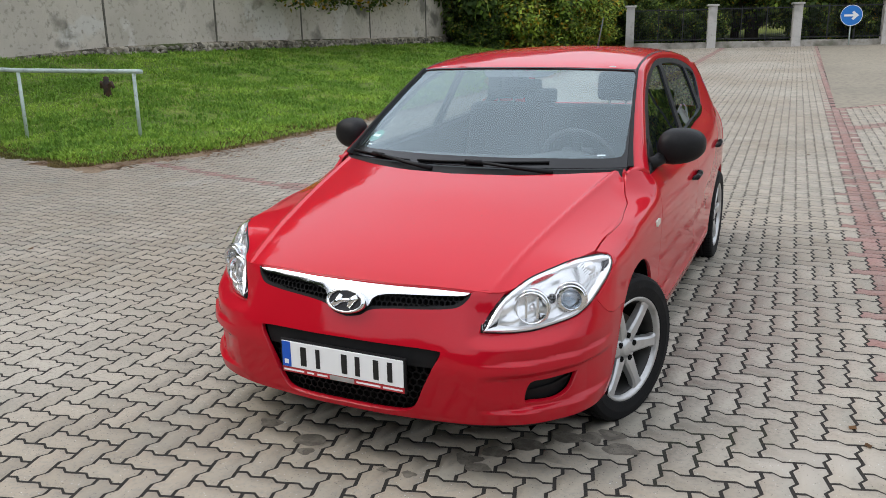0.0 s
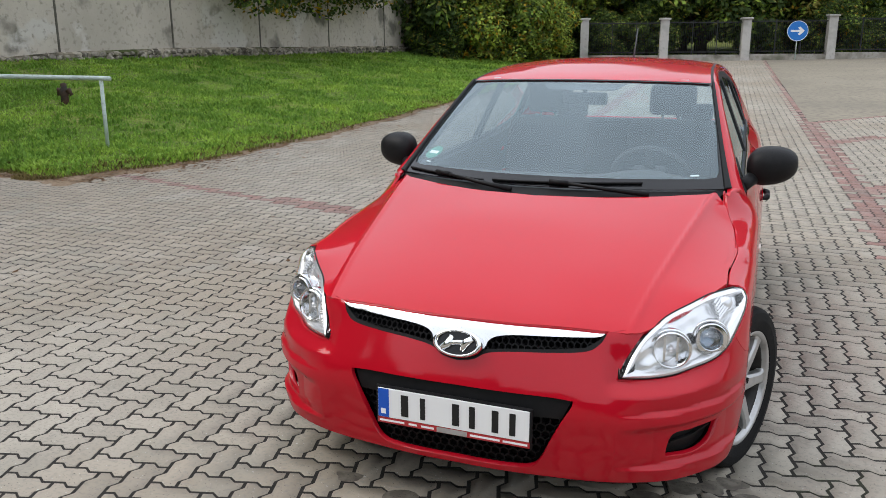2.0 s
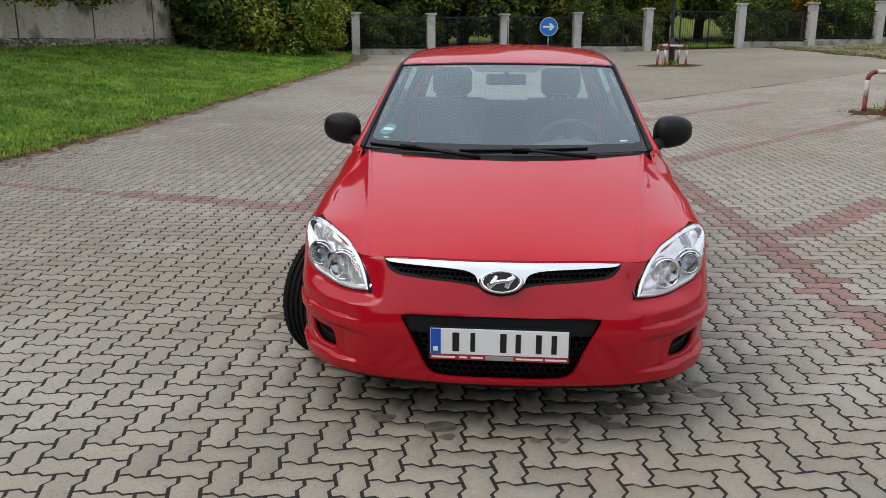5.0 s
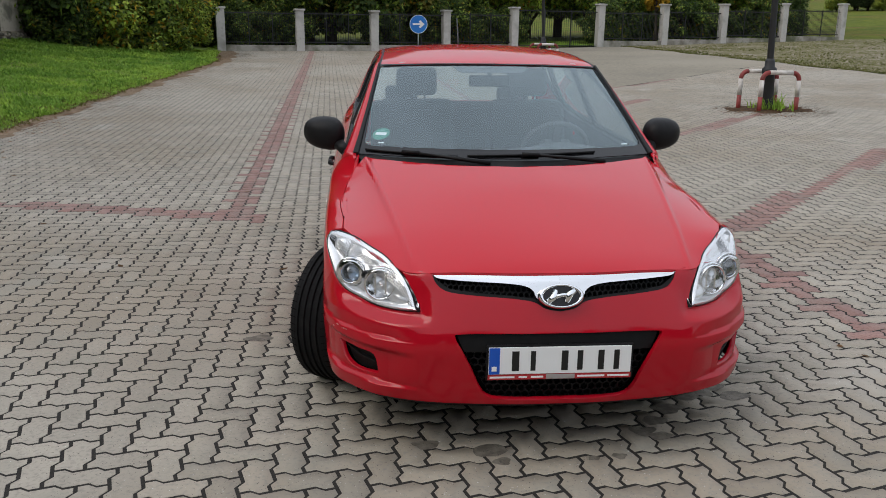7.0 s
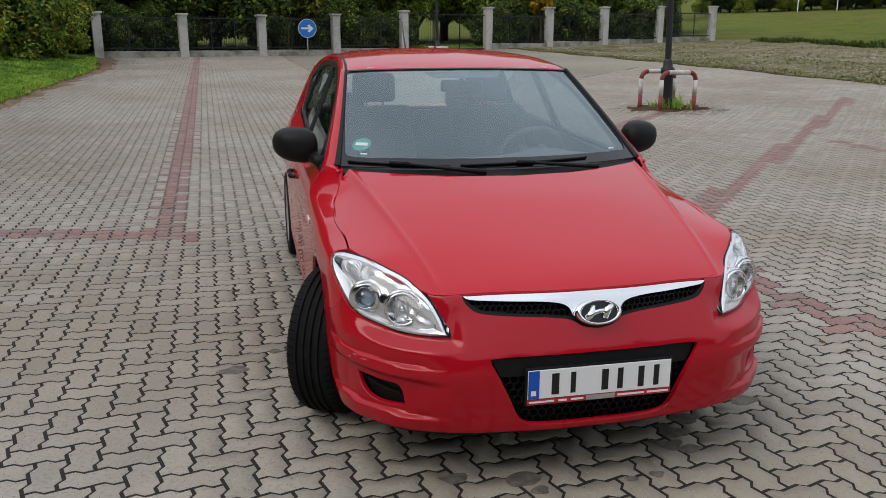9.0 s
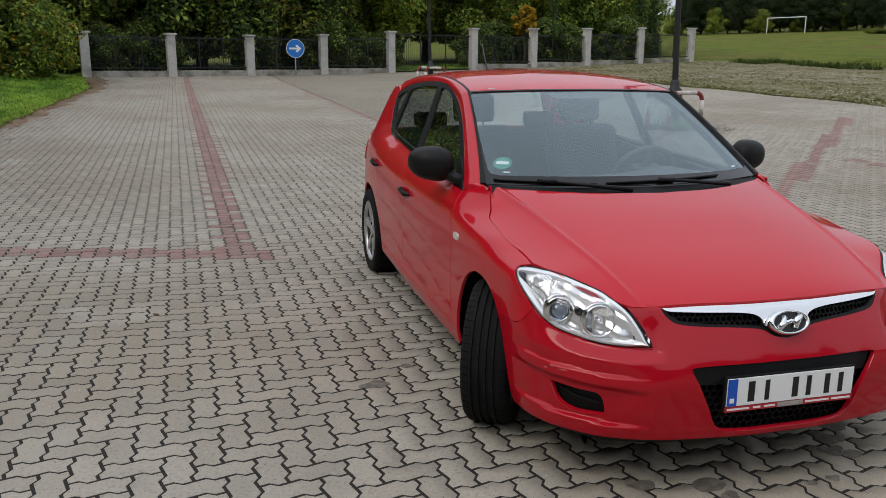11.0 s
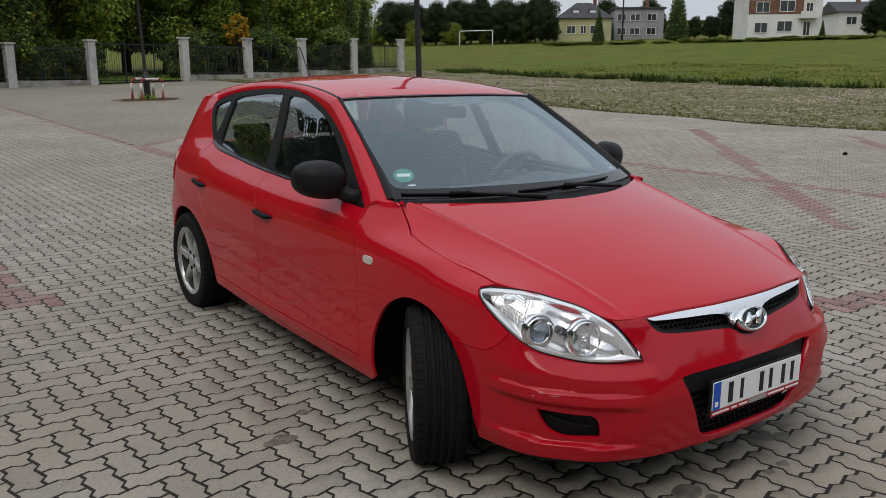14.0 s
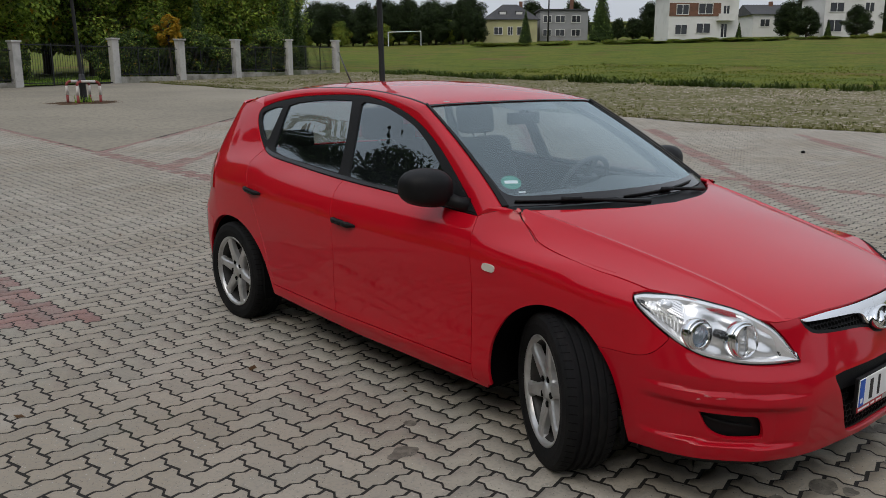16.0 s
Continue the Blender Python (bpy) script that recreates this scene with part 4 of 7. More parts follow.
# the head lamps' outline, in (s, z)
LAMP_TOP = [(1.145, .767), (1.10, .777), (.96, .775), (.815, .750), (.706, .722), (.62, .682), (.56, .622), (.522, .560)]
LAMP_LOW = [(.522, .560), (.645, .556), (.765, .562), (.87, .585), (.955, .622), (1.025, .664), (1.085, .708), (1.125, .742), (1.145, .767)]
S_FOG0, S_FOG1 = at_plan(.50, -.853), at_plan(.85, -.42)


def creases(s, z):
    """The two small ledges in the bumper's corner: above the fog lamp's recess and below it."""
    share = np.clip((s - S_FOG0) / (S_FOG1 - S_FOG0), 0, 1)
    w = np.clip((s - S_FOG0) / 0.12, 0, 1) * np.clip((S_FOG1 - s) / 0.16, 0, 1)
    ease = lambda t: np.clip(t, 0, 1) ** 2 * (3 - 2 * np.clip(t, 0, 1))
    high = z - (0.458 + 0.022 * share)
    low = z - (0.276 + 0.020 * share)
    ramp = lambda t: np.clip(t, 0, 1)
    return w * (0.013 * ramp(high / 0.010) * (1 - ramp((high - 0.010) / 0.045)) + 0.024 * ramp(low / 0.014) * (1 - ease((low - 0.125) / 0.03)))


def swell(s, z):
    """How far the front corner stands out: the bumper's shoulder, the shelf below the lamp and the domed lens."""
    ease = lambda t: np.clip(t, 0, 1) ** 2 * (3 - 2 * np.clip(t, 0, 1))
    most = pchip((0, .30, .40, .50, .58, .70, .85, .95, 1.05, 1.15, 1.25, 1.4), (0, .008, .020, .034, .046, .052, .051, .040, .026, .014, .006, 0), np.clip(s, 0, 1.4))
    zl = pchip([q[0] for q in LAMP_LOW], [q[1] for q in LAMP_LOW], np.clip(s, LAMP_LOW[0][0], LAMP_LOW[-1][0]))
    zt = pchip([q[0] for q in LAMP_TOP[::-1]], [q[1] for q in LAMP_TOP[::-1]], np.clip(s, LAMP_TOP[-1][0], LAMP_TOP[0][0]))
    q = np.clip((z - zl) / np.maximum(zt - zl, 0.03), 0, 1)
    rim = 0.35 + 0.65 * ease((s - 0.78) / 0.19)
    lens = rim + (0.35 - rim) * q + 1.9 * q * (1 - q)
    beside = 1 - 0.65 * np.clip((z - 0.50) / 0.16, 0, 1)
    shelf = 1 - (1 - rim) * ease((z - zl + 0.042) / 0.040)
    near = ease((s - 0.46) / 0.06)
    share = np.where(z < zl, shelf, np.where(z < zt, lens, 0.35)) * near + beside * (1 - near)
    return most * share * (0.75 + 0.25 * ease((z - 0.2) / 0.2 + (s - 0.55) / 0.2))


def body(s, z, deep=0.0):
    """Places on the half with x > 0."""
    s, z = np.asarray(s, float), np.asarray(z, float)
    d = grid_at(INSET, s / S_END * (len(_S) - 1), (z - _Z[0]) / 0.01) + creases(s, z) - swell(s, z) + deep
    x = np.interp(s, RUN, PLAN[:, 0]) - d * np.interp(s, RUN, OUT[:, 0])
    y = np.interp(s, RUN, PLAN[:, 1]) - d * np.interp(s, RUN, OUT[:, 1])
    return np.stack([x, y, z], -1)


def inside(poly, pts):
    x, y = pts[:, 0], pts[:, 1]
    hit = np.zeros(len(pts), bool)
    for (x0, y0), (x1, y1) in zip(poly, np.roll(poly, -1, 0)):
        if y0 != y1:
            hit ^= ((y0 > y) != (y1 > y)) & (x < (x1 - x0) * (y - y0) / (y1 - y0) + x0)
    return hit


def shrink(poly, gap):
    """The closed polygon moved inwards by gap; points on u = 0, the car's middle, stay there."""
    p = np.array(poly, float)
    keep = [0]
    for i in range(1, len(p)):
        if np.hypot(*(p[i] - p[keep[-1]])) > 1e-5:
            keep.append(i)
    p = p[keep]
    if np.hypot(*(p[0] - p[-1])) < 1e-5:
        p = p[:-1]
    area = 0.5 * np.sum(p[:, 0] * np.roll(p[:, 1], -1) - np.roll(p[:, 0], -1) * p[:, 1])
    if area < 0:
        p = p[::-1]
    e0, e1 = p - np.roll(p, 1, 0), np.roll(p, -1, 0) - p
    n0 = np.stack([-e0[:, 1], e0[:, 0]], 1) / np.hypot(*e0.T)[:, None]
    n1 = np.stack([-e1[:, 1], e1[:, 0]], 1) / np.hypot(*e1.T)[:, None]
    k = np.clip(1 + np.sum(n0 * n1, 1), 0.35, 2)
    q = p + gap * (n0 + n1) / k[:, None]
    q[p[:, 0] < 1e-6, 0] = 0
    return q


def clip_cell(poly, u0, u1, v0, v1):
    for axis, lim, sign in ((0, u0, 1), (0, u1, -1), (1, v0, 1), (1, v1, -1)):
        out = []
        n = len(poly)
        for i in range(n):
            a, b = poly[i], poly[(i + 1) % n]
            ia, ib = sign * (a[axis] - lim) >= 0, sign * (b[axis] - lim) >= 0
            if ia:
                out.append(a)
            if ia != ib:
                t = (lim - a[axis]) / (b[axis] - a[axis])
                q = [a[0] + t * (b[0] - a[0]), a[1] + t * (b[1] - a[1])]
                q[axis] = lim
                out.append(tuple(q))
        poly = out
        if len(poly) < 3:
            return []
    return poly


def trim_flat(poly, step):
    """Fills the closed polygon with a net of triangles, about a step wide; gives points and faces in its own plane."""
    size = np.array(step if isinstance(step, tuple) else (step, step), float)
    p = np.array(poly, float) / size
    edge = []
    for a, b in zip(p, np.roll(p, -1, 0)):
        n = max(1, int(math.ceil(np.hypot(*(b - a)) * 0.9)))
        edge += [a + (b - a) * k / n for k in range(n)]
    edge = np.array(edge)
    i0, j0 = np.floor(p.min(0)).astype(int)
    i1, j1 = np.ceil(p.max(0)).astype(int)
    net = np.array([(i + 0.5, j + 0.5) for i in range(i0, i1) for j in range(j0, j1)])
    net = net[inside(p, net)] if len(net) else net
    if len(net):
        far = np.ones(len(net), bool)
        for q in edge:
            far &= np.abs(net - q).max(1) > 0.45
        net = net[far]
    every = [Vector(q) for q in edge] + [Vector(q) for q in net]
    n = len(edge)
    pts, _, faces, _, _, _ = delaunay_2d_cdt(every, [], [list(range(n))], 1, 1e-7)
    return np.array([tuple(q) for q in pts]) * size, [list(f) for f in faces]


def panel(name, poly, fn, mat, parent, label="", step=0.02, gap=0.0022, deep=0.012, sides=(1,), offset=0.0, flange=True):
    """A sheet of bodywork: the closed polygon in (u, v), laid on the surface fn, with turned-in edges.
    sides: 1 for x > 0, -1 for its mirror image; both together make one panel across the car."""
    pts, faces = [], []
    for one in (poly if isinstance(poly[0], list) else [poly]):
        more, cells = trim_flat(shrink(one, gap), step)
        faces += [[k + len(pts) for k in f] for f in cells]
        pts += [tuple(q) for q in more]
    pts = np.array(pts)
    e = 1e-3
    u, v = pts[:, 0], pts[:, 1]
    base = fn(u, v)
    a = fn(u + e, v) - fn(np.maximum(u - e, 0), v)
    b = fn(u, v + e) - fn(u, v - e)
    n = np.cross(a, b)
    n /= np.maximum(np.linalg.norm(n, axis=1), 1e-12)[:, None]
    if np.sum(n.mean(0) * (base.mean(0) - np.array([0, 1.2, 0.4]))) < 0:
        n = -n
    base = base + n * offset
    count = {}
    for f in faces:
        for i in range(len(f)):
            k = tuple(sorted((f[i], f[(i + 1) % len(f)])))
            count[k] = count.get(k, 0) + 1
    rim = [(f[i], f[(i + 1) % len(f)]) for f in faces for i in range(len(f)) if count[tuple(sorted((f[i], f[(i + 1) % len(f)])))] == 1]
    # no turned-in edge where two pieces of the sheet meet
    if isinstance(poly[0], list):
        rim = [(i, j) for i, j in rim if abs(pts[i][0] - pts[j][0]) > 1e-7]
    verts, norms, polys = [], [], []
    for sx in sides:
        m = np.array([sx, 1, 1])
        o = len(verts)
        P, N = base * m, n * m
        verts += [tuple(x) for x in P]
        norms += [tuple(x) for x in N]
        vote = 0
        for f in faces[:: max(1, len(faces) // 25)]:
            w = np.cross(P[f[1]] - P[f[0]], P[f[2]] - P[f[0]])
            vote += 1 if np.dot(w, N[f[0]]) > 0 else -1
        flip = vote < 0
        for f in faces:
            g = [o + k for k in f]
            polys.append(g[::-1] if flip else g)
        for i, j in rim if flange else ():
            if abs(P[i][0]) < 1e-4 and abs(P[j][0]) < 1e-4:
                continue
            if flip:
                i, j = j, i
            side = np.cross(P[j] - P[i], N[i])
            ln = np.linalg.norm(side)
            if ln < 1e-9:
                continue
            side = side / ln
            k = len(verts)
            verts += [tuple(P[i]), tuple(P[j]), tuple(P[j] - N[j] * deep), tuple(P[i] - N[i] * deep)]
            si, sj = side + 0.6 * N[i], side + 0.6 * N[j]
            norms += [tuple(si / np.linalg.norm(si)), tuple(sj / np.linalg.norm(sj)), tuple(side), tuple(side)]
            polys.append((k + 1, k, k + 3, k + 2))
    me = bpy.data.meshes.new(name)
    me.from_pydata(verts, [], polys)
    me.polygons.foreach_set("use_smooth", [True] * len(me.polygons))
    me.update()
    me.normals_split_custom_set_from_vertices(norms)
    return link(name, me, mat, parent, label)


def cut_holes(outer, holes):
    """Strips of the outer polygon that leave the holes open; each strip meets the next in the middle of a hole."""
    cuts = sorted((0.5 * (min(q[0] for q in h) + max(q[0] for q in h)), h) for h in holes)
    lims = [(-9.0, None)] + cuts + [(99.0, None)]
    strips = []
    for (c0, h0), (c1, h1) in zip(lims, lims[1:]):
        ring = clip_cell([tuple(q) for q in outer], c0, c1, -9, 99)
        for c, hole, lo, hi in ((c0, h0, c0, 99.0), (c1, h1, -9.0, c1)):
            if hole is None:
                continue
            half = clip_cell([tuple(q) for q in hole], lo, hi, -9, 99)
            on = [k for k in range(len(half)) if abs(half[k][0] - c) < 1e-9 and abs(half[(k + 1) % len(half)][0] - c) < 1e-9]
            chain = half[on[0] + 1:] + half[:on[0] + 1]
            at = [k for k in range(len(ring)) if abs(ring[k][0] - c) < 1e-9 and abs(ring[(k + 1) % len(ring)][0] - c) < 1e-9][0]
            a = ring[at]
            if abs(chain[0][1] - a[1]) > abs(chain[-1][1] - a[1]):
                chain = chain[::-1]
            ring = ring[:at + 1] + chain + ring[at + 1:]
        strips.append(ring)
    return strips


def line(*points, per=8):
    """A smooth run of points as a list."""
    return [tuple(map(float, q)) for q in smooth_line(points, per)] if len(points) > 2 else [tuple(map(float, q)) for q in points]


# ---- the car ----
M_PAINT = material("red_car_paint", (0.50, 0.003, 0.014), 0.45, coat=0.80, spots=((1.3, 3, 0.5, 0.8, (0.47, 0.003, 0.015)),), bump=((6, 0.0003),), spec=0.05)
# the lacquer has a slight wave
_b = M_PAINT.node_tree.nodes["Principled BSDF"]
_b.inputs["Coat Roughness"].default_value = 0.02
M_PAINT.node_tree.links.new(_b.inputs["Normal"].links[0].from_socket, _b.inputs["Coat Normal"])
# the plastic bumper's lacquer is a little duller
M_BUMPER = material("red_bumper_paint", (0.42, 0.003, 0.013), 0.5, coat=0.70, spots=((1.3, 3, 0.5, 0.8, (0.39, 0.003, 0.014)),), spec=0.05)
M_BUMPER.node_tree.nodes["Principled BSDF"].inputs["Coat Roughness"].default_value = 0.07
M_BLACK = material("black_plastic", (0.0065, 0.0065, 0.007), 0.52, spec=0.22, spots=((40, 3, 0.4, 0.7, (0.009, 0.009, 0.0095)),), bump=((700, 0.0003),))
M_GLOSSY = material("black_gloss_trim", (0.008, 0.008, 0.009), 0.12, spec=0.4)
# near-black, so that hollows keep a deep shade by colour alone
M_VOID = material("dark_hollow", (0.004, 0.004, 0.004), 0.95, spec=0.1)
M_CHROME = material("chrome", (0.82, 0.83, 0.84), 0.08, metal=1.0)
M_REFLECTOR = material("lamp_reflector", (0.90, 0.91, 0.92), 0.2, metal=0.7)
M_ALLOY = material("silver_alloy", (0.52, 0.52, 0.515), 0.34, metal=0.65, spots=((12, 4, 0.5, 0.75, (0.33, 0.32, 0.305)),))
# near-black metal: the shade between the spokes is put into its colour
M_BARREL = material("dark_alloy", (0.0375, 0.0365, 0.035), 0.55, metal=0.5, spots=((18, 4, 0.45, 0.7, (0.02, 0.018, 0.016)),))
M_TYRE = material("tyre_rubber", (0.0065, 0.0065, 0.007), 0.8, spec=0.2, spots=((14, 4, 0.5, 0.75, (0.014, 0.0135, 0.0125)),), bump=((300, 0.0006),))
M_CLOTH = material("seat_cloth", (0.045, 0.047, 0.052), 0.95, spots=((60, 3, 0.4, 0.7, (0.06, 0.062, 0.068)),), bump=((500, 0.0005),))
M_DASH = material("dashboard_plastic", (0.07, 0.072, 0.076), 0.7, spots=((20, 3, 0.4, 0.7, (0.055, 0.056, 0.06)),), bump=((600, 0.0004),))
M_LINING = material("headlining", (0.40, 0.40, 0.39), 0.95, bump=((400, 0.0005),))
M_PLATE = material("plate_white", (0.84, 0.84, 0.83), 0.45)
M_PLATE_BLUE = material("plate_blue", (0.006, 0.09, 0.50), 0.45)
M_PLATE_INK = material("plate_ink", (0.008, 0.008, 0.008), 0.5)
M_PLATE_RED = material("holder_red", (0.42, 0.02, 0.025), 0.45)
M_BRAKE = material("brake_disc", (0.10, 0.095, 0.09), 0.45, metal=0.8, spots=((20, 3, 0.5, 0.7, (0.12, 0.08, 0.06)),))
M_STICKER = material("sticker_green", (0.02, 0.24, 0.16), 0.5)
M_TAIL = material("tail_lamp_red", (0.30, 0.006, 0.008), 0.12, coat=0.6)


def glass_material(name, tint, base=0.08, film=0.0, shine=(1, 1, 1)):
    """A thin pane: clear with a tint, glossier at a slant, with a thin film of dust coloured like reflected sky."""
    m = bpy.data.materials.new(name)
    m.use_nodes = True
    nt = m.node_tree
    nt.nodes.remove(nt.nodes["Principled BSDF"])
    mix, dusty, clear, gloss, dust, slant, power, share = (nt.nodes.new("ShaderNode" + k) for k in ("MixShader", "MixShader", "BsdfTransparent", "BsdfGlossy", "BsdfDiffuse", "LayerWeight", "Math", "MapRange"))
    clear.inputs["Color"].default_value = (*tint, 1)
    gloss.inputs["Roughness"].default_value = 0.0
    gloss.inputs["Color"].default_value = (*shine, 1)
    # bluish dust colour adds to the pale veil of reflected sky
    dust.inputs["Color"].default_value = (0.50, 0.54, 0.56, 1)
    dusty.inputs[0].default_value = film
    slant.inputs["Blend"].default_value = 0.5
    power.operation = "POWER"
    power.inputs[1].default_value = 4.0
    share.inputs["To Min"].default_value = base
    nt.links.new(slant.outputs["Facing"], power.inputs[0])
    nt.links.new(power.outputs[0], share.inputs["Value"])
    nt.links.new(share.outputs["Result"], mix.inputs[0])
    nt.links.new(clear.outputs[0], dusty.inputs[1])
    nt.links.new(dust.outputs[0], dusty.inputs[2])
    nt.links.new(dusty.outputs[0], mix.inputs[1])
    nt.links.new(gloss.outputs[0], mix.inputs[2])
    nt.links.new(mix.outputs[0], nt.nodes["Material Output"].inputs["Surface"])
    return m


M_SCREEN = glass_material("windscreen_glass", (0.86, 0.94, 0.955), 0.135, 0.02, (0.80, 0.95, 1.0))
M_REAR_GLASS = glass_material("rear_window_glass", (0.78, 0.84, 0.85), 0.08, 0.02, (0.84, 0.95, 1.0))
M_SIDE_GLASS = glass_material("side_window_glass", (0.52, 0.56, 0.57), 0.18, 0.005, (0.84, 0.95, 1.0))
M_LENS = glass_material("lamp_lens", (0.97, 0.97, 0.97), 0.05, 0.03)
M_BULB_GLASS = glass_material("projector_lens", (0.62, 0.70, 0.78), 0.12)

car = thing("car", label="red five-door hatchback car with its front wheels steered", category="car")
BOTH = (1, -1)


def sy(y):
    """s of the flank at a distance y behind the front axle."""
    return at_plan(0.87, y) if y > -0.3 else at_plan(0.85, y)


# outlines, in (s, z)
FRONT_ARCH = [(1.820, .225), (1.822, .345), (1.795, .450), (1.712, .563), (1.600, .630), (1.489, .650), (1.368, .628), (1.269, .560), (1.195, .470), (1.150, .355), (1.122, .220)]
REAR_ARCH = [(3.630, .262), (3.682, .360), (3.758, .480), (3.876, .580), (4.015, .638), (4.165, .653), (4.305, .632), (4.42, .570), (4.50, .470), (4.54, .350), (4.555, .215)]
GRILLE_LOW = [(0, .250), (.20, .252), (.262, .264), (.292, .300), (.315, .355), (.355, .440), (.382, .492), (.36, .503), (.20, .507), (0, .508)]
FOG = [(.880, .402), (.845, .340), (.790, .312), (.70, .314), (.672, .322), (.690, .388), (.76, .396)]
FENDER_TOP = [(1.965, .934), (1.90, .958), (1.815, .972), (1.772, .938), (1.728, .905), (1.690, .882), (1.640, .860), (1.511, .836), (1.335, .812), (1.235, .799), (1.145, .787), (1.10, .780)]
SEAM_FRONT = [(1.930, .298), (1.930, .47), (1.929, .665), (1.950, .85), (1.965, .934)]
SEAM_MID = [(2.975, .300), (2.985, .43), (2.975, .61), (2.988, .784), (3.012, .94), (2.995, .984)]
SEAM_REAR = [(3.632, .318), (3.725, .552), (3.82, .741), (3.905, .863), (3.950, .985), (3.890, 1.083)]
BELT_FRONT = [(1.965, .934), (2.294, .950), (2.548, .964), (2.835, .976), (2.995, .984)]
BELT_REAR = [(2.995, .984), (3.10, .990), (3.397, 1.011), (3.706, 1.040), (3.83, 1.062), (3.890, 1.083)]
GLASS_TOP = [(1.965, .934), (2.118, 1.040), (2.338, 1.190), (2.559, 1.300), (2.769, 1.365), (2.989, 1.403), (3.166, 1.411), (3.419, 1.406), (3.706, 1.389), (3.949, 1.355), (4.075, 1.322)]
GLASS_REAR = [(4.075, 1.322), (4.105, 1.295), (4.085, 1.235), (3.990, 1.145), (3.93, 1.105), (3.890, 1.083)]
BUMPER_SEAM = [(1.213, .555), (1.135, .558), (1.075, .566), (1.030, .590), (.985, .640)]
GRILLE_TOP = [(0, .703), (.176, .702), (.331, .701), (.496, .696)]
GRILLE_BOT = [(.496, .696), (.470, .664), (.425, .641), (.320, .631), (.188, .624), (.100, .613), (.055, .590), (0, .580)]


def run(points, per=6):
    return line(*points, per=per)


lamp_low = run(LAMP_LOW)
cut = int(np.argmin([abs(q[0] - .985) + abs(q[1] - .640) for q in lamp_low]))
front_arch = run(FRONT_ARCH, 8)
seam_at = int(np.argmin([abs(q[0] - 1.26) + abs(q[1] - .552) for q in front_arch]))
# front bumper, with the openings for both grilles and the fog lamp recess
fog = run(FOG + FOG[:1])[:-1]
key = int(np.argmax([q[0] for q in fog]))
fog = fog[key:] + fog[:key]
if sum(a[0] * b[1] - b[0] * a[1] for a, b in zip(fog, fog[1:] + fog[:1])) > 0:
    fog = fog[:1] + fog[:0:-1]
low_edge = run([(0, .231), (.30, .231), (.55, .234), (.80, .236), (1.00, .230), (1.122, .220)])
bumper = (low_edge + front_arch[::-1][: len(front_arch) - seam_at] + [(1.213, .555)] + run(BUMPER_SEAM)[1:-1] + lamp_low[:cut + 1][::-1]
          + run([(.522, .560), (.540, .597), (.562, .628), (.600, .668), (.628, .692)])[1:] + [(.59, .700), (.55, .703), (.505, .698)] + run(GRILLE_BOT)[:-1] + [(0, .580)])


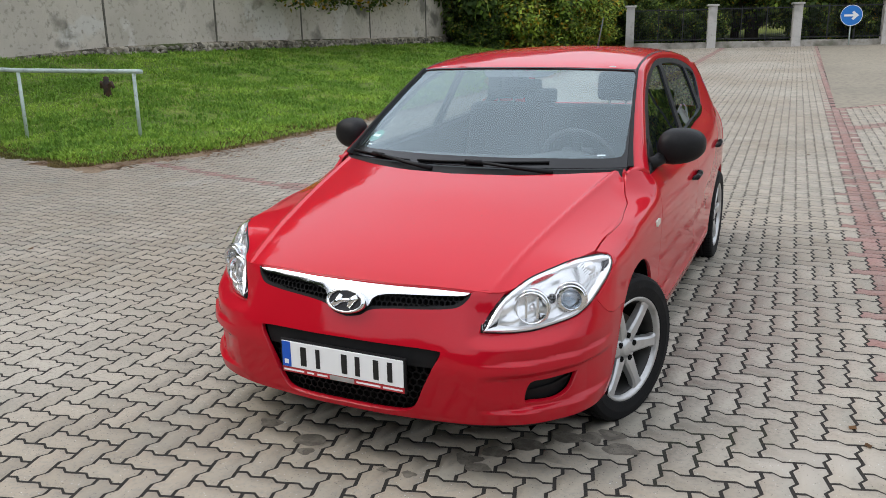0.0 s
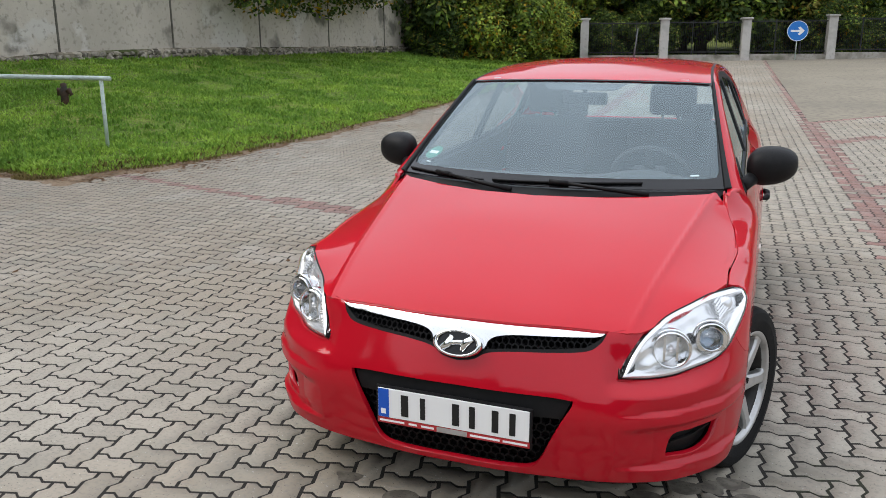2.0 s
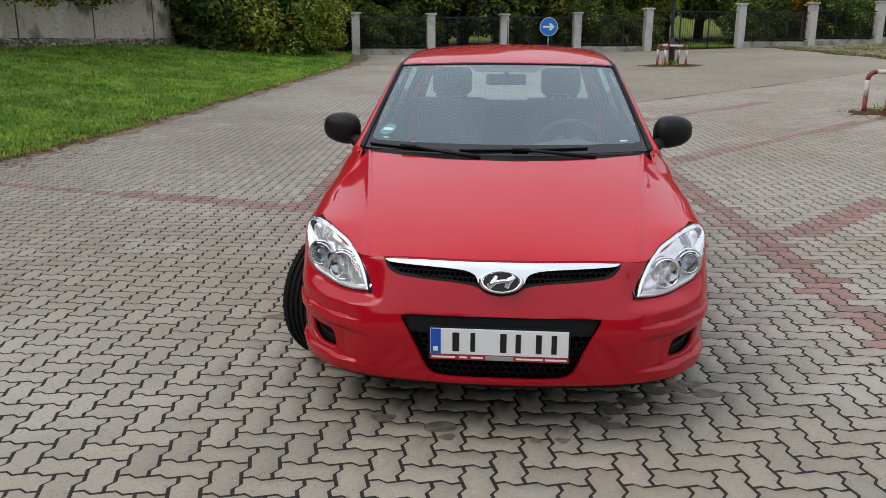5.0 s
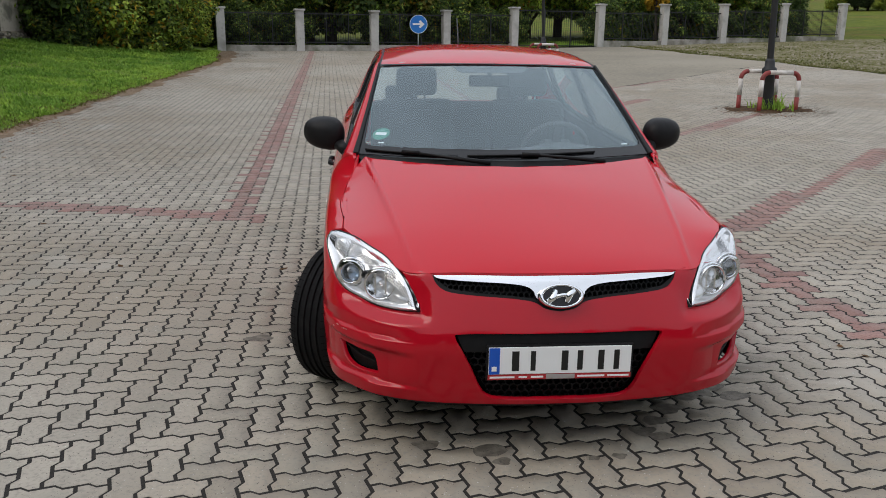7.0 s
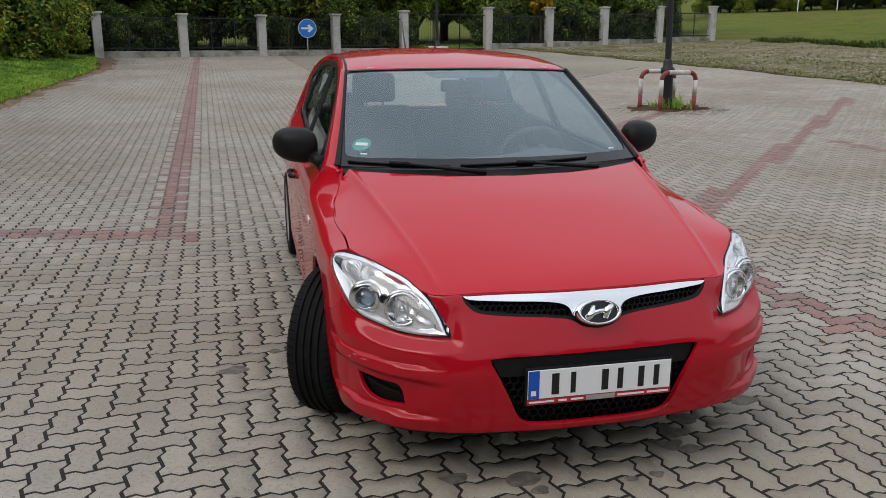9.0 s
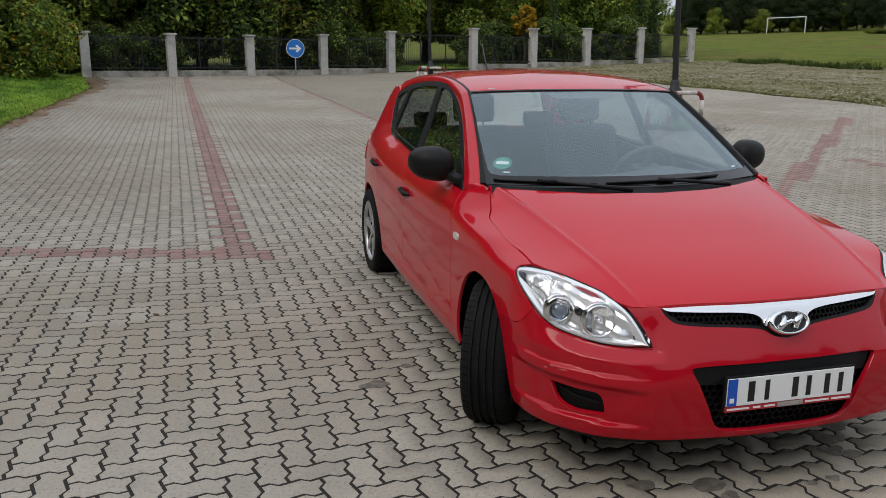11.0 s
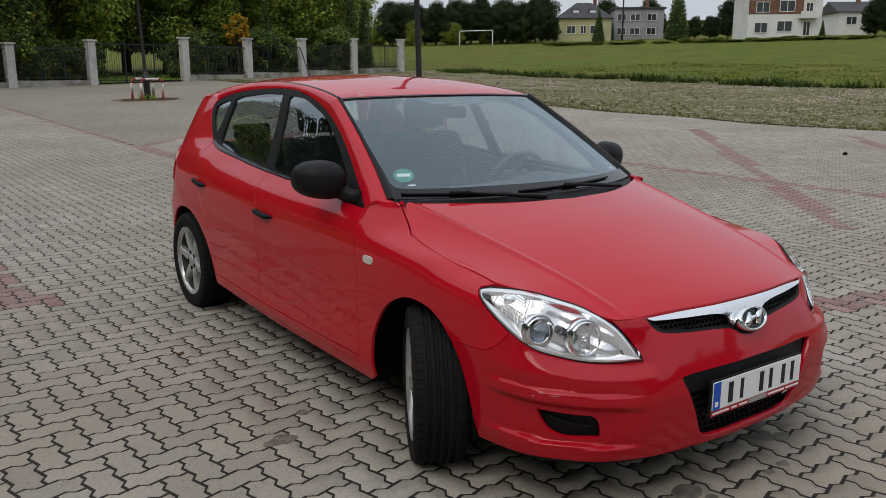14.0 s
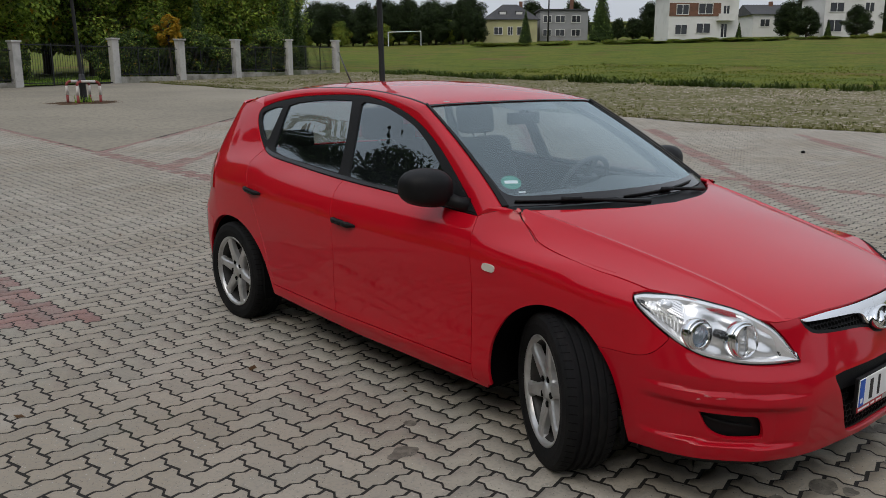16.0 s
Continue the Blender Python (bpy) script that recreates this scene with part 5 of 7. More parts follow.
# the lower grille opens on the car's middle
bumper_line = bumper + [(0, .508)] + run(GRILLE_LOW, 6)[::-1][1:-1] + [(0, .250)]
panel("front_bumper", cut_holes(bumper_line, [fog]), body, M_BUMPER, car, "glossy red painted bumper", step=0.0065, gap=0.0, sides=BOTH, deep=0.02)
fender = (run(SEAM_FRONT) + run(FENDER_TOP)[1:] + [(1.145, .767)] + lamp_low[cut:][::-1][1:] + run(BUMPER_SEAM)[::-1][1:] + front_arch[:seam_at + 1][::-1][0:] + [(1.930, .232)])
for sx in BOTH:
    panel("fender", fender, body, M_PAINT, car, step=0.011, sides=(sx,), deep=0.015)
    top_line = run(FENDER_TOP)[12:-14]
    panel("fender_gutter", [(q[0], q[1] - 0.006) for q in top_line] + [(q[0], q[1] + 0.006) for q in top_line[::-1]], lambda u, v: body(u, v, 0.012), M_PAINT, car, step=0.018, gap=0, sides=(sx,), flange=False)
    panel("front_door", run(SEAM_FRONT) + run(BELT_FRONT)[1:] + run(SEAM_MID)[::-1][1:], body, M_PAINT, car, step=0.022, sides=(sx,))
    panel("rear_door", run(SEAM_MID) + run(BELT_REAR)[1:] + run(SEAM_REAR)[::-1][1:], body, M_PAINT, car, step=0.022, sides=(sx,))
    panel("sill", [(1.845, .208), (1.838, .232), (1.930, .232), (1.930, .296), (2.975, .298), (3.632, .316), (3.640, .268), (3.628, .258), (2.8, .212)], body, M_PAINT, car, step=0.022, sides=(sx,), gap=0.001, deep=0.012)
    arch = run(REAR_ARCH, 8)
    top = int(np.argmin([abs(q[0] - 4.44) + abs(q[1] - .555) for q in arch]))
    quarter = (run(SEAM_REAR) + run(GLASS_REAR)[::-1][1:] + [(4.13, 1.340), (4.22, 1.352), (4.33, 1.338)] + run([(4.33, 1.338), (4.44, 1.23), (4.53, 1.10), (4.585, .95), (4.60, .80), (4.60, .665)])[1:]
               + [(4.52, .625), (4.45, .600)] + arch[:top + 1][::-1] + [(3.628, .262)])
    panel("rear_quarter", quarter, body, M_PAINT, car, step=0.022, sides=(sx,))
    # black window frame with its panes
    frame_line = run(GLASS_TOP) + run(GLASS_REAR)[1:] + run(BELT_REAR)[::-1][1:] + run(BELT_FRONT)[::-1][1:]
    panes = {
        "front_pane": run([(2.14, .972), (2.294, .975), (2.548, .988), (2.835, .999), (2.965, 1.006)]) + run([(2.978, 1.02), (3.03, 1.235), (3.062, 1.362)]) + run([(3.04, 1.378), (2.90, 1.368), (2.769, 1.338), (2.559, 1.270), (2.36, 1.155), (2.20, 1.040)]),
        "rear_pane": run([(3.072, 1.014), (3.397, 1.036), (3.60, 1.052), (3.77, 1.078)]) + run([(3.795, 1.10), (3.797, 1.25), (3.788, 1.338)]) + run([(3.70, 1.358), (3.42, 1.380), (3.17, 1.384)]) + run([(3.150, 1.375), (3.10, 1.205), (3.068, 1.03)]),
        "quarter_pane": run([(3.850, 1.330), (3.949, 1.322), (4.050, 1.292), (4.065, 1.275)]) + run([(4.050, 1.238), (3.965, 1.158), (3.905, 1.130)]) + [(3.885, 1.14)],
    }
    for name, pane in panes.items():
        panel(name, pane, body, M_SIDE_GLASS, car, "dark tinted side window", step=0.02, gap=-0.006, offset=-0.009, sides=(sx,), flange=False)
    poly = cut_holes(shrink(frame_line, 0.002), [[tuple(q) for q in shrink(pane, 0)] for pane in panes.values()])
    panel("window_frame", poly, body, M_BLACK, car, "black window frame", step=0.02, gap=0.0, deep=0.02, offset=-0.002, sides=(sx,))
    # a bright seal along the belt line
    panel("belt_seal", [(q[0], q[1] + 0.003) for q in run(BELT_FRONT)[4:] + run(BELT_REAR)[1:-2]] + [(q[0], q[1] + 0.020) for q in (run(BELT_FRONT)[4:] + run(BELT_REAR)[1:-2])[::-1]], body, M_GLOSSY, car, step=0.03, gap=0.0, offset=0.003, deep=0.006, sides=(sx,))

# tail: bumper, hatch and lamps
arch = run(REAR_ARCH, 8)
panel("rear_bumper", arch[top:] + [(4.8, .20), (S_END, .21), (S_END, .66)] + [(4.60, .66), (4.52, .622), (4.45, .597)], body, M_PAINT, car, step=0.03, sides=BOTH)
hatch_out = run([(4.335, 1.338), (4.445, 1.23), (4.535, 1.10), (4.59, .95), (4.605, .80), (4.605, .668)]) + [(S_END, .668), (S_END, 1.02), (4.78, 1.02), (4.66, 1.05), (4.60, 1.16), (4.53, 1.30), (4.50, 1.325), (S_END, 1.335), (S_END, 1.365), (4.60, 1.360), (4.42, 1.345)]
panel("hatch", hatch_out, body, M_PAINT, car, step=0.03, sides=BOTH)
panel("rear_window", [(S_END, 1.02), (4.78, 1.02), (4.66, 1.05), (4.60, 1.16), (4.53, 1.30), (4.50, 1.325), (S_END, 1.335)], body, M_REAR_GLASS, car, "rear window glass", step=0.04, gap=-0.004, offset=-0.004, sides=BOTH, flange=False)
for sx in BOTH:
    panel("tail_lamp", run([(4.42, .80), (4.44, .95), (4.50, 1.02), (4.62, 1.0), (4.78, .96), (4.80, .86), (4.62, .80)]), body, M_TAIL, car, "red tail lamp", step=0.03, offset=0.008, deep=0.03, sides=(sx,))

# bonnet: u is x, v is y
_CY = (-.86, -.832, -.80, -.737, -.6, -.4, -.2, 0, .1, .35)
_CZ = (.688, .706, .726, .754, .802, .860, .912, .953, .972, 1.01)
_RY = (-.86, -.80, -.737, -.66, -.6, -.5, -.4, -.2, 0, .2, .35)
_RZ = (.640, .676, .707, .736, .757, .788, .814, .862, .906, .946, .972)
_SY = (-.86, -.66, -.6, -.5, -.4, -.27, -.17, 0, .144, .21, .35)
_SZ = (.56, .680, .718, .764, .781, .798, .812, .837, .862, .890, .935)


def bonnet_at(u, v):
    u, v = np.asarray(u, float), np.asarray(v, float)
    zc, zr, zs = pchip(_CY, _CZ, v), pchip(_RY, _RZ, v), pchip(_SY, _SZ, v)
    xr = 0.53 + 0.165 * (v + .737) / 1.037
    a, b = np.clip(u / xr, 0, 2), (u - xr) / (0.79 - xr)
    inner = zc - (zc - zr) * (0.8 * a ** 2 + 0.2 * a ** 4)
    outer = zr - (zr - zs) * (1.3 * b - 0.3 * b * np.abs(b))
    w = 1 / (1 + np.exp(-np.clip((u - xr) / 0.007, -30, 30)))
    ridge = 0.006 * np.exp(-((u - xr + 0.004) / 0.011) ** 2) * np.clip((v + 0.78) / 0.1, 0, 1)
    return np.stack([u, v, inner * (1 - w) + outer * w + ridge], -1)


HOOD_FRONT = [(0, -.832), (.165, -.823), (.307, -.801), (.44, -.769), (.505, -.748)]
HOOD_LAMP = [(.505, -.748), (.535, -.728), (.560, -.700), (.592, -.655), (.640, -.604), (.715, -.505), (.783, -.398)]
for k, (x, y) in enumerate(HOOD_LAMP):
    at = at_plan(x, y)
    out = float(swell(at, np.interp(at, [q[0] for q in LAMP_TOP[::-1]], [q[1] for q in LAMP_TOP[::-1]])))
    out += 0.006
    HOOD_LAMP[k] = (x + out * float(np.interp(at, RUN, OUT[:, 0])), y + out * float(np.interp(at, RUN, OUT[:, 1])))
for k in (1, 2, 3):
    x, y = HOOD_FRONT[k]
    out = float(swell(at_plan(x, y), 0.70)) + 0.006 * x / 0.505
    HOOD_FRONT[k] = (x, y - out)
HOOD_FRONT[-1], HOOD_LAMP[-1] = HOOD_LAMP[0], (.785, -.398)
HOOD_SIDE = [(.785, -.398), (.784, -.27), (.795, -.173), (.791, 0), (.777, .13), (.759, .18), (.748, .218), (.734, .262), (.700, .300)]
HOOD_REAR = [(.700, .300), (.60, .235), (.45, .145), (.25, .065), (0, .03)]
panel("bonnet", run(HOOD_FRONT) + run(HOOD_LAMP)[1:] + run(HOOD_SIDE)[1:] + run(HOOD_REAR)[1:], bonnet_at, M_PAINT, car, "glossy red bonnet with stone chips", step=0.0095, gap=0.0014, sides=BOTH, deep=0.02)


# windscreen: u is the share of half the width, v the share of the height
def screen_at(u, v):
    u, v = np.asarray(u, float), np.asarray(v, float)
    x = u * (0.732 - 0.122 * v - 0.012 * v * (1 - v))
    y = (0.115 + 0.245 * u ** 2) * (1 - v) + (0.945 + 0.085 * u ** 2) * v
    z = (0.982 - 0.008 * u ** 2) * (1 - v) + (1.388 - 0.014 * u ** 2) * v + 0.06 * v * (1 - v)
    return np.stack([x, y, z], -1)


clear = [(0, .075), (.5, .075), (.90, .075), (.955, .088), (.974, .13), (.989, .5), (.989, .95), (.975, .982), (.85, .988), (.4, .988), (0, .988)]
panel("windscreen", clear, screen_at, M_SCREEN, car, "clear windscreen glass reflecting the grey sky", step=(0.04, 0.04), gap=-0.012, offset=-0.004, sides=BOTH, flange=False)
panel("screen_border", [(0, 0), (.5, 0), (1.0, 0), (1.0, .5), (1.0, 1.0), (.5, 1.0), (0, 1.0)] + clear[::-1], screen_at, M_GLOSSY, car, "black printed border of the windscreen", step=(0.04, 0.04), gap=0.0, offset=0.0015, deep=0.004, sides=BOTH)
panel("sun_band", [(0, .905), (.25, .905), (.29, .925), (.34, .985), (0, .985)], screen_at, M_DASH, car, "dark band behind the top of the windscreen", step=(0.06, 0.04), gap=0.0, offset=-0.014, deep=0.003, sides=BOTH)


def cowl_at(u, v):
    u, v = np.asarray(u, float), np.asarray(v, float)
    front = bonnet_at(u * 0.70, 0.03 + 0.27 * u ** 2)
    back = screen_at(u, 0 * v)
    front[..., 2] -= 0.034
    back[..., 2] -= 0.008
    return front * (1 - v)[..., None] + back * v[..., None]


panel("cowl", [(0, 0), (.5, 0), (1, 0), (1, 1), (.5, 1), (0, 1)], cowl_at, M_BLACK, car, "black plastic wiper cowl", step=(0.05, 0.25), gap=0, deep=0.03, sides=BOTH)

# roof, with the seams beside it
_EY = (.98, 1.03, 1.2, 1.5, 1.8, 2.1, 2.4, 2.6, 2.8, 2.9)
_EX = (.612, .609, .594, .578, .570, .566, .562, .560, .558, .556)
_EZ = (1.357, 1.374, 1.404, 1.434, 1.445, 1.440, 1.420, 1.397, 1.366, 1.345)
_MY = (.90, .945, 1.2, 1.5, 1.8, 2.1, 2.4, 2.7, 2.9)
_MZ = (1.372, 1.389, 1.437, 1.470, 1.482, 1.479, 1.462, 1.425, 1.385)


def roof_at(u, v):
    u, v = np.asarray(u, float), np.asarray(v, float)
    y = (0.945 + 0.085 * u ** 2) * (1 - v) + (2.87 - 0.07 * u ** 2) * v
    xe, ze, zm = pchip(_EY, _EX, y), pchip(_EY, _EZ, y), pchip(_MY, _MZ, y)
    return np.stack([u * xe, y, zm + (ze - zm) * (0.8 * u ** 2 + 0.2 * u ** 6)], -1)


panel("roof", [(0, 0), (.5, 0), (.990, 0), (.990, .5), (.990, 1), (.5, 1), (0, 1)], roof_at, M_PAINT, car, "red roof", step=(0.04, 0.02), gap=0.001, sides=BOTH)
# pillars and roof rails: a rounded band from the screen and roof down to the window frame
inner = [screen_at(1.007, k / 14) for k in range(15)] + [roof_at(1.007, k / 26) for k in range(1, 25)]
inner = np.array([np.array(q) for q in inner])
outer = np.array([body(a, b) for a, b in run(GLASS_TOP, 6)])


def rail_at(u, v):
    u, v = np.asarray(u, float), np.asarray(v, float)
    # both lines are paired by how far back they are
    yi, yo = inner[:, 1], outer[:, 1]
    y_in = 0.355 + u * (2.62 - 0.355)
    y_out = 0.452 + u * (2.555 - 0.452)
    a = np.stack([np.interp(y_in, yi, inner[:, k]) for k in range(3)], -1)
    b = np.stack([np.interp(y_out, yo, outer[:, k]) for k in range(3)], -1)
    d = b - a
    bulge = np.stack([0.60 + 0 * u, -0.20 * (1 - np.clip(u * 2, 0, 1)), 0.70 + 0 * u], -1)
    c = (a + b) / 2 + bulge * (0.036 * np.linalg.norm(d, axis=-1) / 0.09)[..., None]
    w = v[..., None]
    return a * (1 - w) ** 2 + 2 * c * w * (1 - w) + b * w ** 2


for sx in BOTH:
    panel("roof_pillar", [(0.0, 0)] + [(k / 20, 0) for k in range(1, 21)] + [(1, .5), (1, 1)] + [(k / 20, 1) for k in range(19, -1, -1)] + [(0, .5)], rail_at, M_PAINT, car, "red roof pillar and rail", step=(0.012, 0.125), gap=0.0, sides=(sx,))
    # the pillar's foot runs down into the fender
    panel("pillar_foot", [(k / 8, 0) for k in range(9)] + [(k / 8, 1) for k in range(8, -1, -1)],
          lambda u, v: (rail_at(0 * np.asarray(u, float), 1 - np.asarray(u, float)) * (1 - np.asarray(v, float))[..., None]
                        + body(np.interp(u, (0, .4, .8, 1), (1.965, 1.90, 1.815, 1.785)), np.interp(u, (0, .4, .8, 1), (.934, .958, .972, .958))) * np.asarray(v, float)[..., None]),
          M_PAINT, car, "red foot of the screen pillar", step=(0.1, 0.25), gap=-0.001, sides=(sx,))
    panel("screen_trim", [(k / 12, 0) for k in range(13)] + [(k / 12, 1) for k in range(12, -1, -1)], lambda u, v: screen_at(0.992 + (0.016 + 0.016 * (1 - np.asarray(u, float)) ** 4) * np.asarray(v, float), u), M_BLACK, car, "black rubber screen seal", step=(0.05, 0.5), gap=0, offset=0.010, deep=0.03, sides=(sx,))
    panel("roof_seam", [(k / 12, 0) for k in range(13)] + [(k / 12, 1) for k in range(12, -1, -1)], lambda u, v: roof_at(0.987 + 0.022 * np.asarray(v, float), u), M_BLACK, car, "black roof seam strip", step=(0.03, 0.5), gap=0, offset=0.0012, deep=0.012, sides=(sx,))
    # join the quarter to the roof behind the window
    panel("pillar_fill", [(k / 6, 0) for k in range(7)] + [(k / 6, 1) for k in range(6, -1, -1)],
          lambda u, v: (roof_at(1.0 + 0 * np.asarray(u, float), 0.885 + 0.115 * np.asarray(u, float)) * (1 - np.asarray(v, float))[..., None]
                        + body(np.interp(u, (0, .35, .7, 1), (4.075, 4.13, 4.22, 4.33)), np.interp(u, (0, .35, .7, 1), (1.322, 1.340, 1.352, 1.338))) * np.asarray(v, float)[..., None]),
          M_PAINT, car, "red rear pillar", step=(0.1, 0.2), gap=-0.002, sides=(sx,))
bm = bmesh.new()
tube(bm, [(0, 2.53, 1.442), (0, 2.54, 1.462)], [0.022, 0.016], 12)
part("aerial_foot", bm, M_BLACK, car, smooth=True)
bm = bmesh.new()
tube(bm, [(0, 2.54, 1.46), (0, 2.60, 1.54), (0, 2.68, 1.66)], [0.006, 0.005, 0.004], 8)
part("aerial", bm, M_DASH, car, "thin grey roof aerial", smooth=True)


# ---- hollows behind the openings: near-black sheets with the shade in their colour ----
def deep_body(d):
    return lambda u, v: body(u, v, d)


# blank sheet added behind the bumper's openings to stop the view through
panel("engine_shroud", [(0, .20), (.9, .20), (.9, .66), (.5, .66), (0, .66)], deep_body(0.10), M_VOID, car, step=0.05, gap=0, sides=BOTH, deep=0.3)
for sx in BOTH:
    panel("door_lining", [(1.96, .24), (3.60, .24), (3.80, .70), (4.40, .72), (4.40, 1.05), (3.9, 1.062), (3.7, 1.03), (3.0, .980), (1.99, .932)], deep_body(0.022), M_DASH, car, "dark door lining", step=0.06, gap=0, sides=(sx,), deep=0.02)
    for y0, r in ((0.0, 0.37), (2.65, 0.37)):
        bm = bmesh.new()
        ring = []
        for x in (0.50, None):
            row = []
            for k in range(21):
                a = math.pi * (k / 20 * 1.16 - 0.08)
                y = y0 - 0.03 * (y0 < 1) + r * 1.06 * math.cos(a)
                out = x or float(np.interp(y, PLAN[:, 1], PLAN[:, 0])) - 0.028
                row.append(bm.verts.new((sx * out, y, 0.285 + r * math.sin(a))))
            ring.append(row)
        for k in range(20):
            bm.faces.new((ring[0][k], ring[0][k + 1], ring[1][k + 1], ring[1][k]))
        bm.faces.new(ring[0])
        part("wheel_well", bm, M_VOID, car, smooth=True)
        # black plates added at the well's ends to hide the car's inside
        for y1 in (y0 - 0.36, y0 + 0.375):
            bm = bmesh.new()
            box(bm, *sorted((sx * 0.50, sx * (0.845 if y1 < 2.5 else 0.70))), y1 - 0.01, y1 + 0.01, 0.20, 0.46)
            part("well_end_plate", bm, M_VOID, car)
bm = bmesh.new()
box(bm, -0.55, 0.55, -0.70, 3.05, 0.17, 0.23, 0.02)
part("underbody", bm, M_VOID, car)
# blank box added in the engine bay to stop the view through
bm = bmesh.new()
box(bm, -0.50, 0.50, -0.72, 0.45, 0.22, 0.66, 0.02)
part("bay_blocker", bm, M_VOID, car)
panel("chin", [(0, .200), (.5, .198), (.9, .198), (1.05, .200), (1.05, .225), (.8, .232), (.5, .232), (0, .238)], deep_body(0.040), M_BLACK, car, "black plastic chin under the bumper", step=0.03, gap=0, sides=BOTH, deep=0.03)


# ---- grilles ----
def honeycomb(name, poly, fn, pitch, parent, skip=None):
    """A plate of six-sided holes within the outline, both halves in one mesh."""
    p = np.array(poly, float)
    verts, faces = [], []
    h = pitch * 0.5 * math.sqrt(3)
    for j in range(int(p[:, 1].min() / h) - 1, int(p[:, 1].max() / h) + 2):
        for i in range(-1, int(p[:, 0].max() / pitch) + 2):
            c = np.array([(i + 0.5 * (j % 2)) * pitch, j * h])
            if c[0] < -1e-6 or not inside(p, c[None])[0] or (skip and skip(*c)):
                continue
            for sx in BOTH:
                o = len(verts)
                for k in range(6):
                    a = math.pi / 3 * k + math.pi / 6
                    for r, d in ((0.585, 0.0), (0.49, 0.0), (0.49, 0.018)):
                        q = c + pitch * r * np.array([math.cos(a), math.sin(a)])
                        w = fn(np.array([max(q[0], 0)]), np.array([q[1]]))[0]
                        if q[0] < 0:
                            w = w + np.array([q[0], 0, 0])
                        verts.append((sx * w[0], w[1] + d, w[2]))
                for k in range(6):
                    a, b = o + 3 * k, o + 3 * ((k + 1) % 6)
                    faces += [(a, b, b + 1, a + 1), (a + 1, b + 1, b + 2, a + 2)]
    return from_lists(name, verts, faces, M_BLACK, parent, "black honeycomb grille", False)


# near-black sheets behind the honeycombs carry the shade of the openings
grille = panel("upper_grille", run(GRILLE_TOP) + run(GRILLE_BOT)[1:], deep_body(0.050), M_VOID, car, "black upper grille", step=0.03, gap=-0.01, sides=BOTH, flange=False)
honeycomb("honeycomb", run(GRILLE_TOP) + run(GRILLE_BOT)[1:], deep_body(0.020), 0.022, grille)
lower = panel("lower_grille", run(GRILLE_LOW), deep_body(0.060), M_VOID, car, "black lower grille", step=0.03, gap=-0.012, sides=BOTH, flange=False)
honeycomb("honeycomb", run(GRILLE_LOW), deep_body(0.034), 0.030, lower, lambda u, v: (v > 0.43) or (u < 0.25 and v > 0.36))
panel("grille_plate", [(0, .43), (.25, .43), (.352, .43), (.384, .497), (.36, .507), (.2, .510), (0, .511)], deep_body(0.022), M_BLACK, lower, "black plastic panel", step=0.03, gap=0.002, sides=BOTH)
panel("grille_frame", run(GRILLE_BOT) + [(0, .592), (.05, .602), (.095, .624), (.188, .634), (.320, .641), (.42, .651), (.462, .672), (.488, .692)], body, M_BLACK, grille, "black grille rim", step=0.02, gap=0, offset=-0.002, deep=0.03, sides=BOTH)
panel("chrome_bar", [(q[0], q[1] - 0.004) for q in run(GRILLE_TOP)] + run([(.492, .693), (.466, .682), (.40, .678), (.30, .675), (.199, .672), (.135, .665), (.102, .650), (.085, .622), (.04, .605), (0, .600)])[1:], body, M_CHROME, grille, "bright chrome grille bar", step=0.012, gap=0.001, offset=0.004, deep=0.02, sides=BOTH)

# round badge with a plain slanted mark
badge = thing("badge", (0, 0, 0))
badge.parent = car
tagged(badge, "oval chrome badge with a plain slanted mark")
lie = pose(0, -0.885, 0.637, 90 - 22)
bm = bmesh.new()
lathe(bm, [(0.066, 0), (0.066, 0.010), (0.072, 0.014), (0.079, 0.012), (0.084, 0.004), (0.084, -0.02), (0.066, -0.02)], 48)
bmesh.ops.transform(bm, matrix=lie @ Matrix.Diagonal((1, 0.54, 1, 1)), verts=bm.verts)
part("ring", bm, M_CHROME, badge, "chrome ring", smooth=True)
bm = bmesh.new()
lathe(bm, [(0.0, 0.002), (0.068, 0.002), (0.068, -0.02), (0, -0.02)], 40)
bmesh.ops.transform(bm, matrix=lie @ Matrix.Diagonal((1, 0.54, 1, 1)), verts=bm.verts)
part("backing", bm, M_GLOSSY, badge, "black backing")
for pts, w in (([(-0.050, -0.020), (-0.030, -0.006), (-0.018, 0.022)], (0.012, 0.015, 0.011)), ([(0.018, -0.022), (0.030, 0.006), (0.050, 0.020)], (0.011, 0.015, 0.012)), ([(-0.030, -0.006), (0, 0.003), (0.030, 0.006)], (0.010, 0.009, 0.010))):
    bm = bmesh.new()
    tube(bm, [tuple(lie @ Vector((x, y, 0.005))) for x, y in pts], list(w), 8)
    part("mark", bm, M_CHROME, badge, "chrome bar", smooth=True)

# number plate with plain bars
plate = thing("number_plate", (0, 0, 0))
plate.parent = car
tagged(plate, "white number plate with dark bars in a red-edged holder")
tilt = pose(-0.003, -0.934, 0.405, 0, 0, -0.6)


def slab(name, x0, x1, z0, z1, y, thick, mat, label="", bevel=0.0):
    bm = bmesh.new()
    box(bm, x0, x1, y - thick, y, z0, z1, bevel)
    bmesh.ops.transform(bm, matrix=tilt, verts=bm.verts)
    return part(name, bm, mat, plate, label)


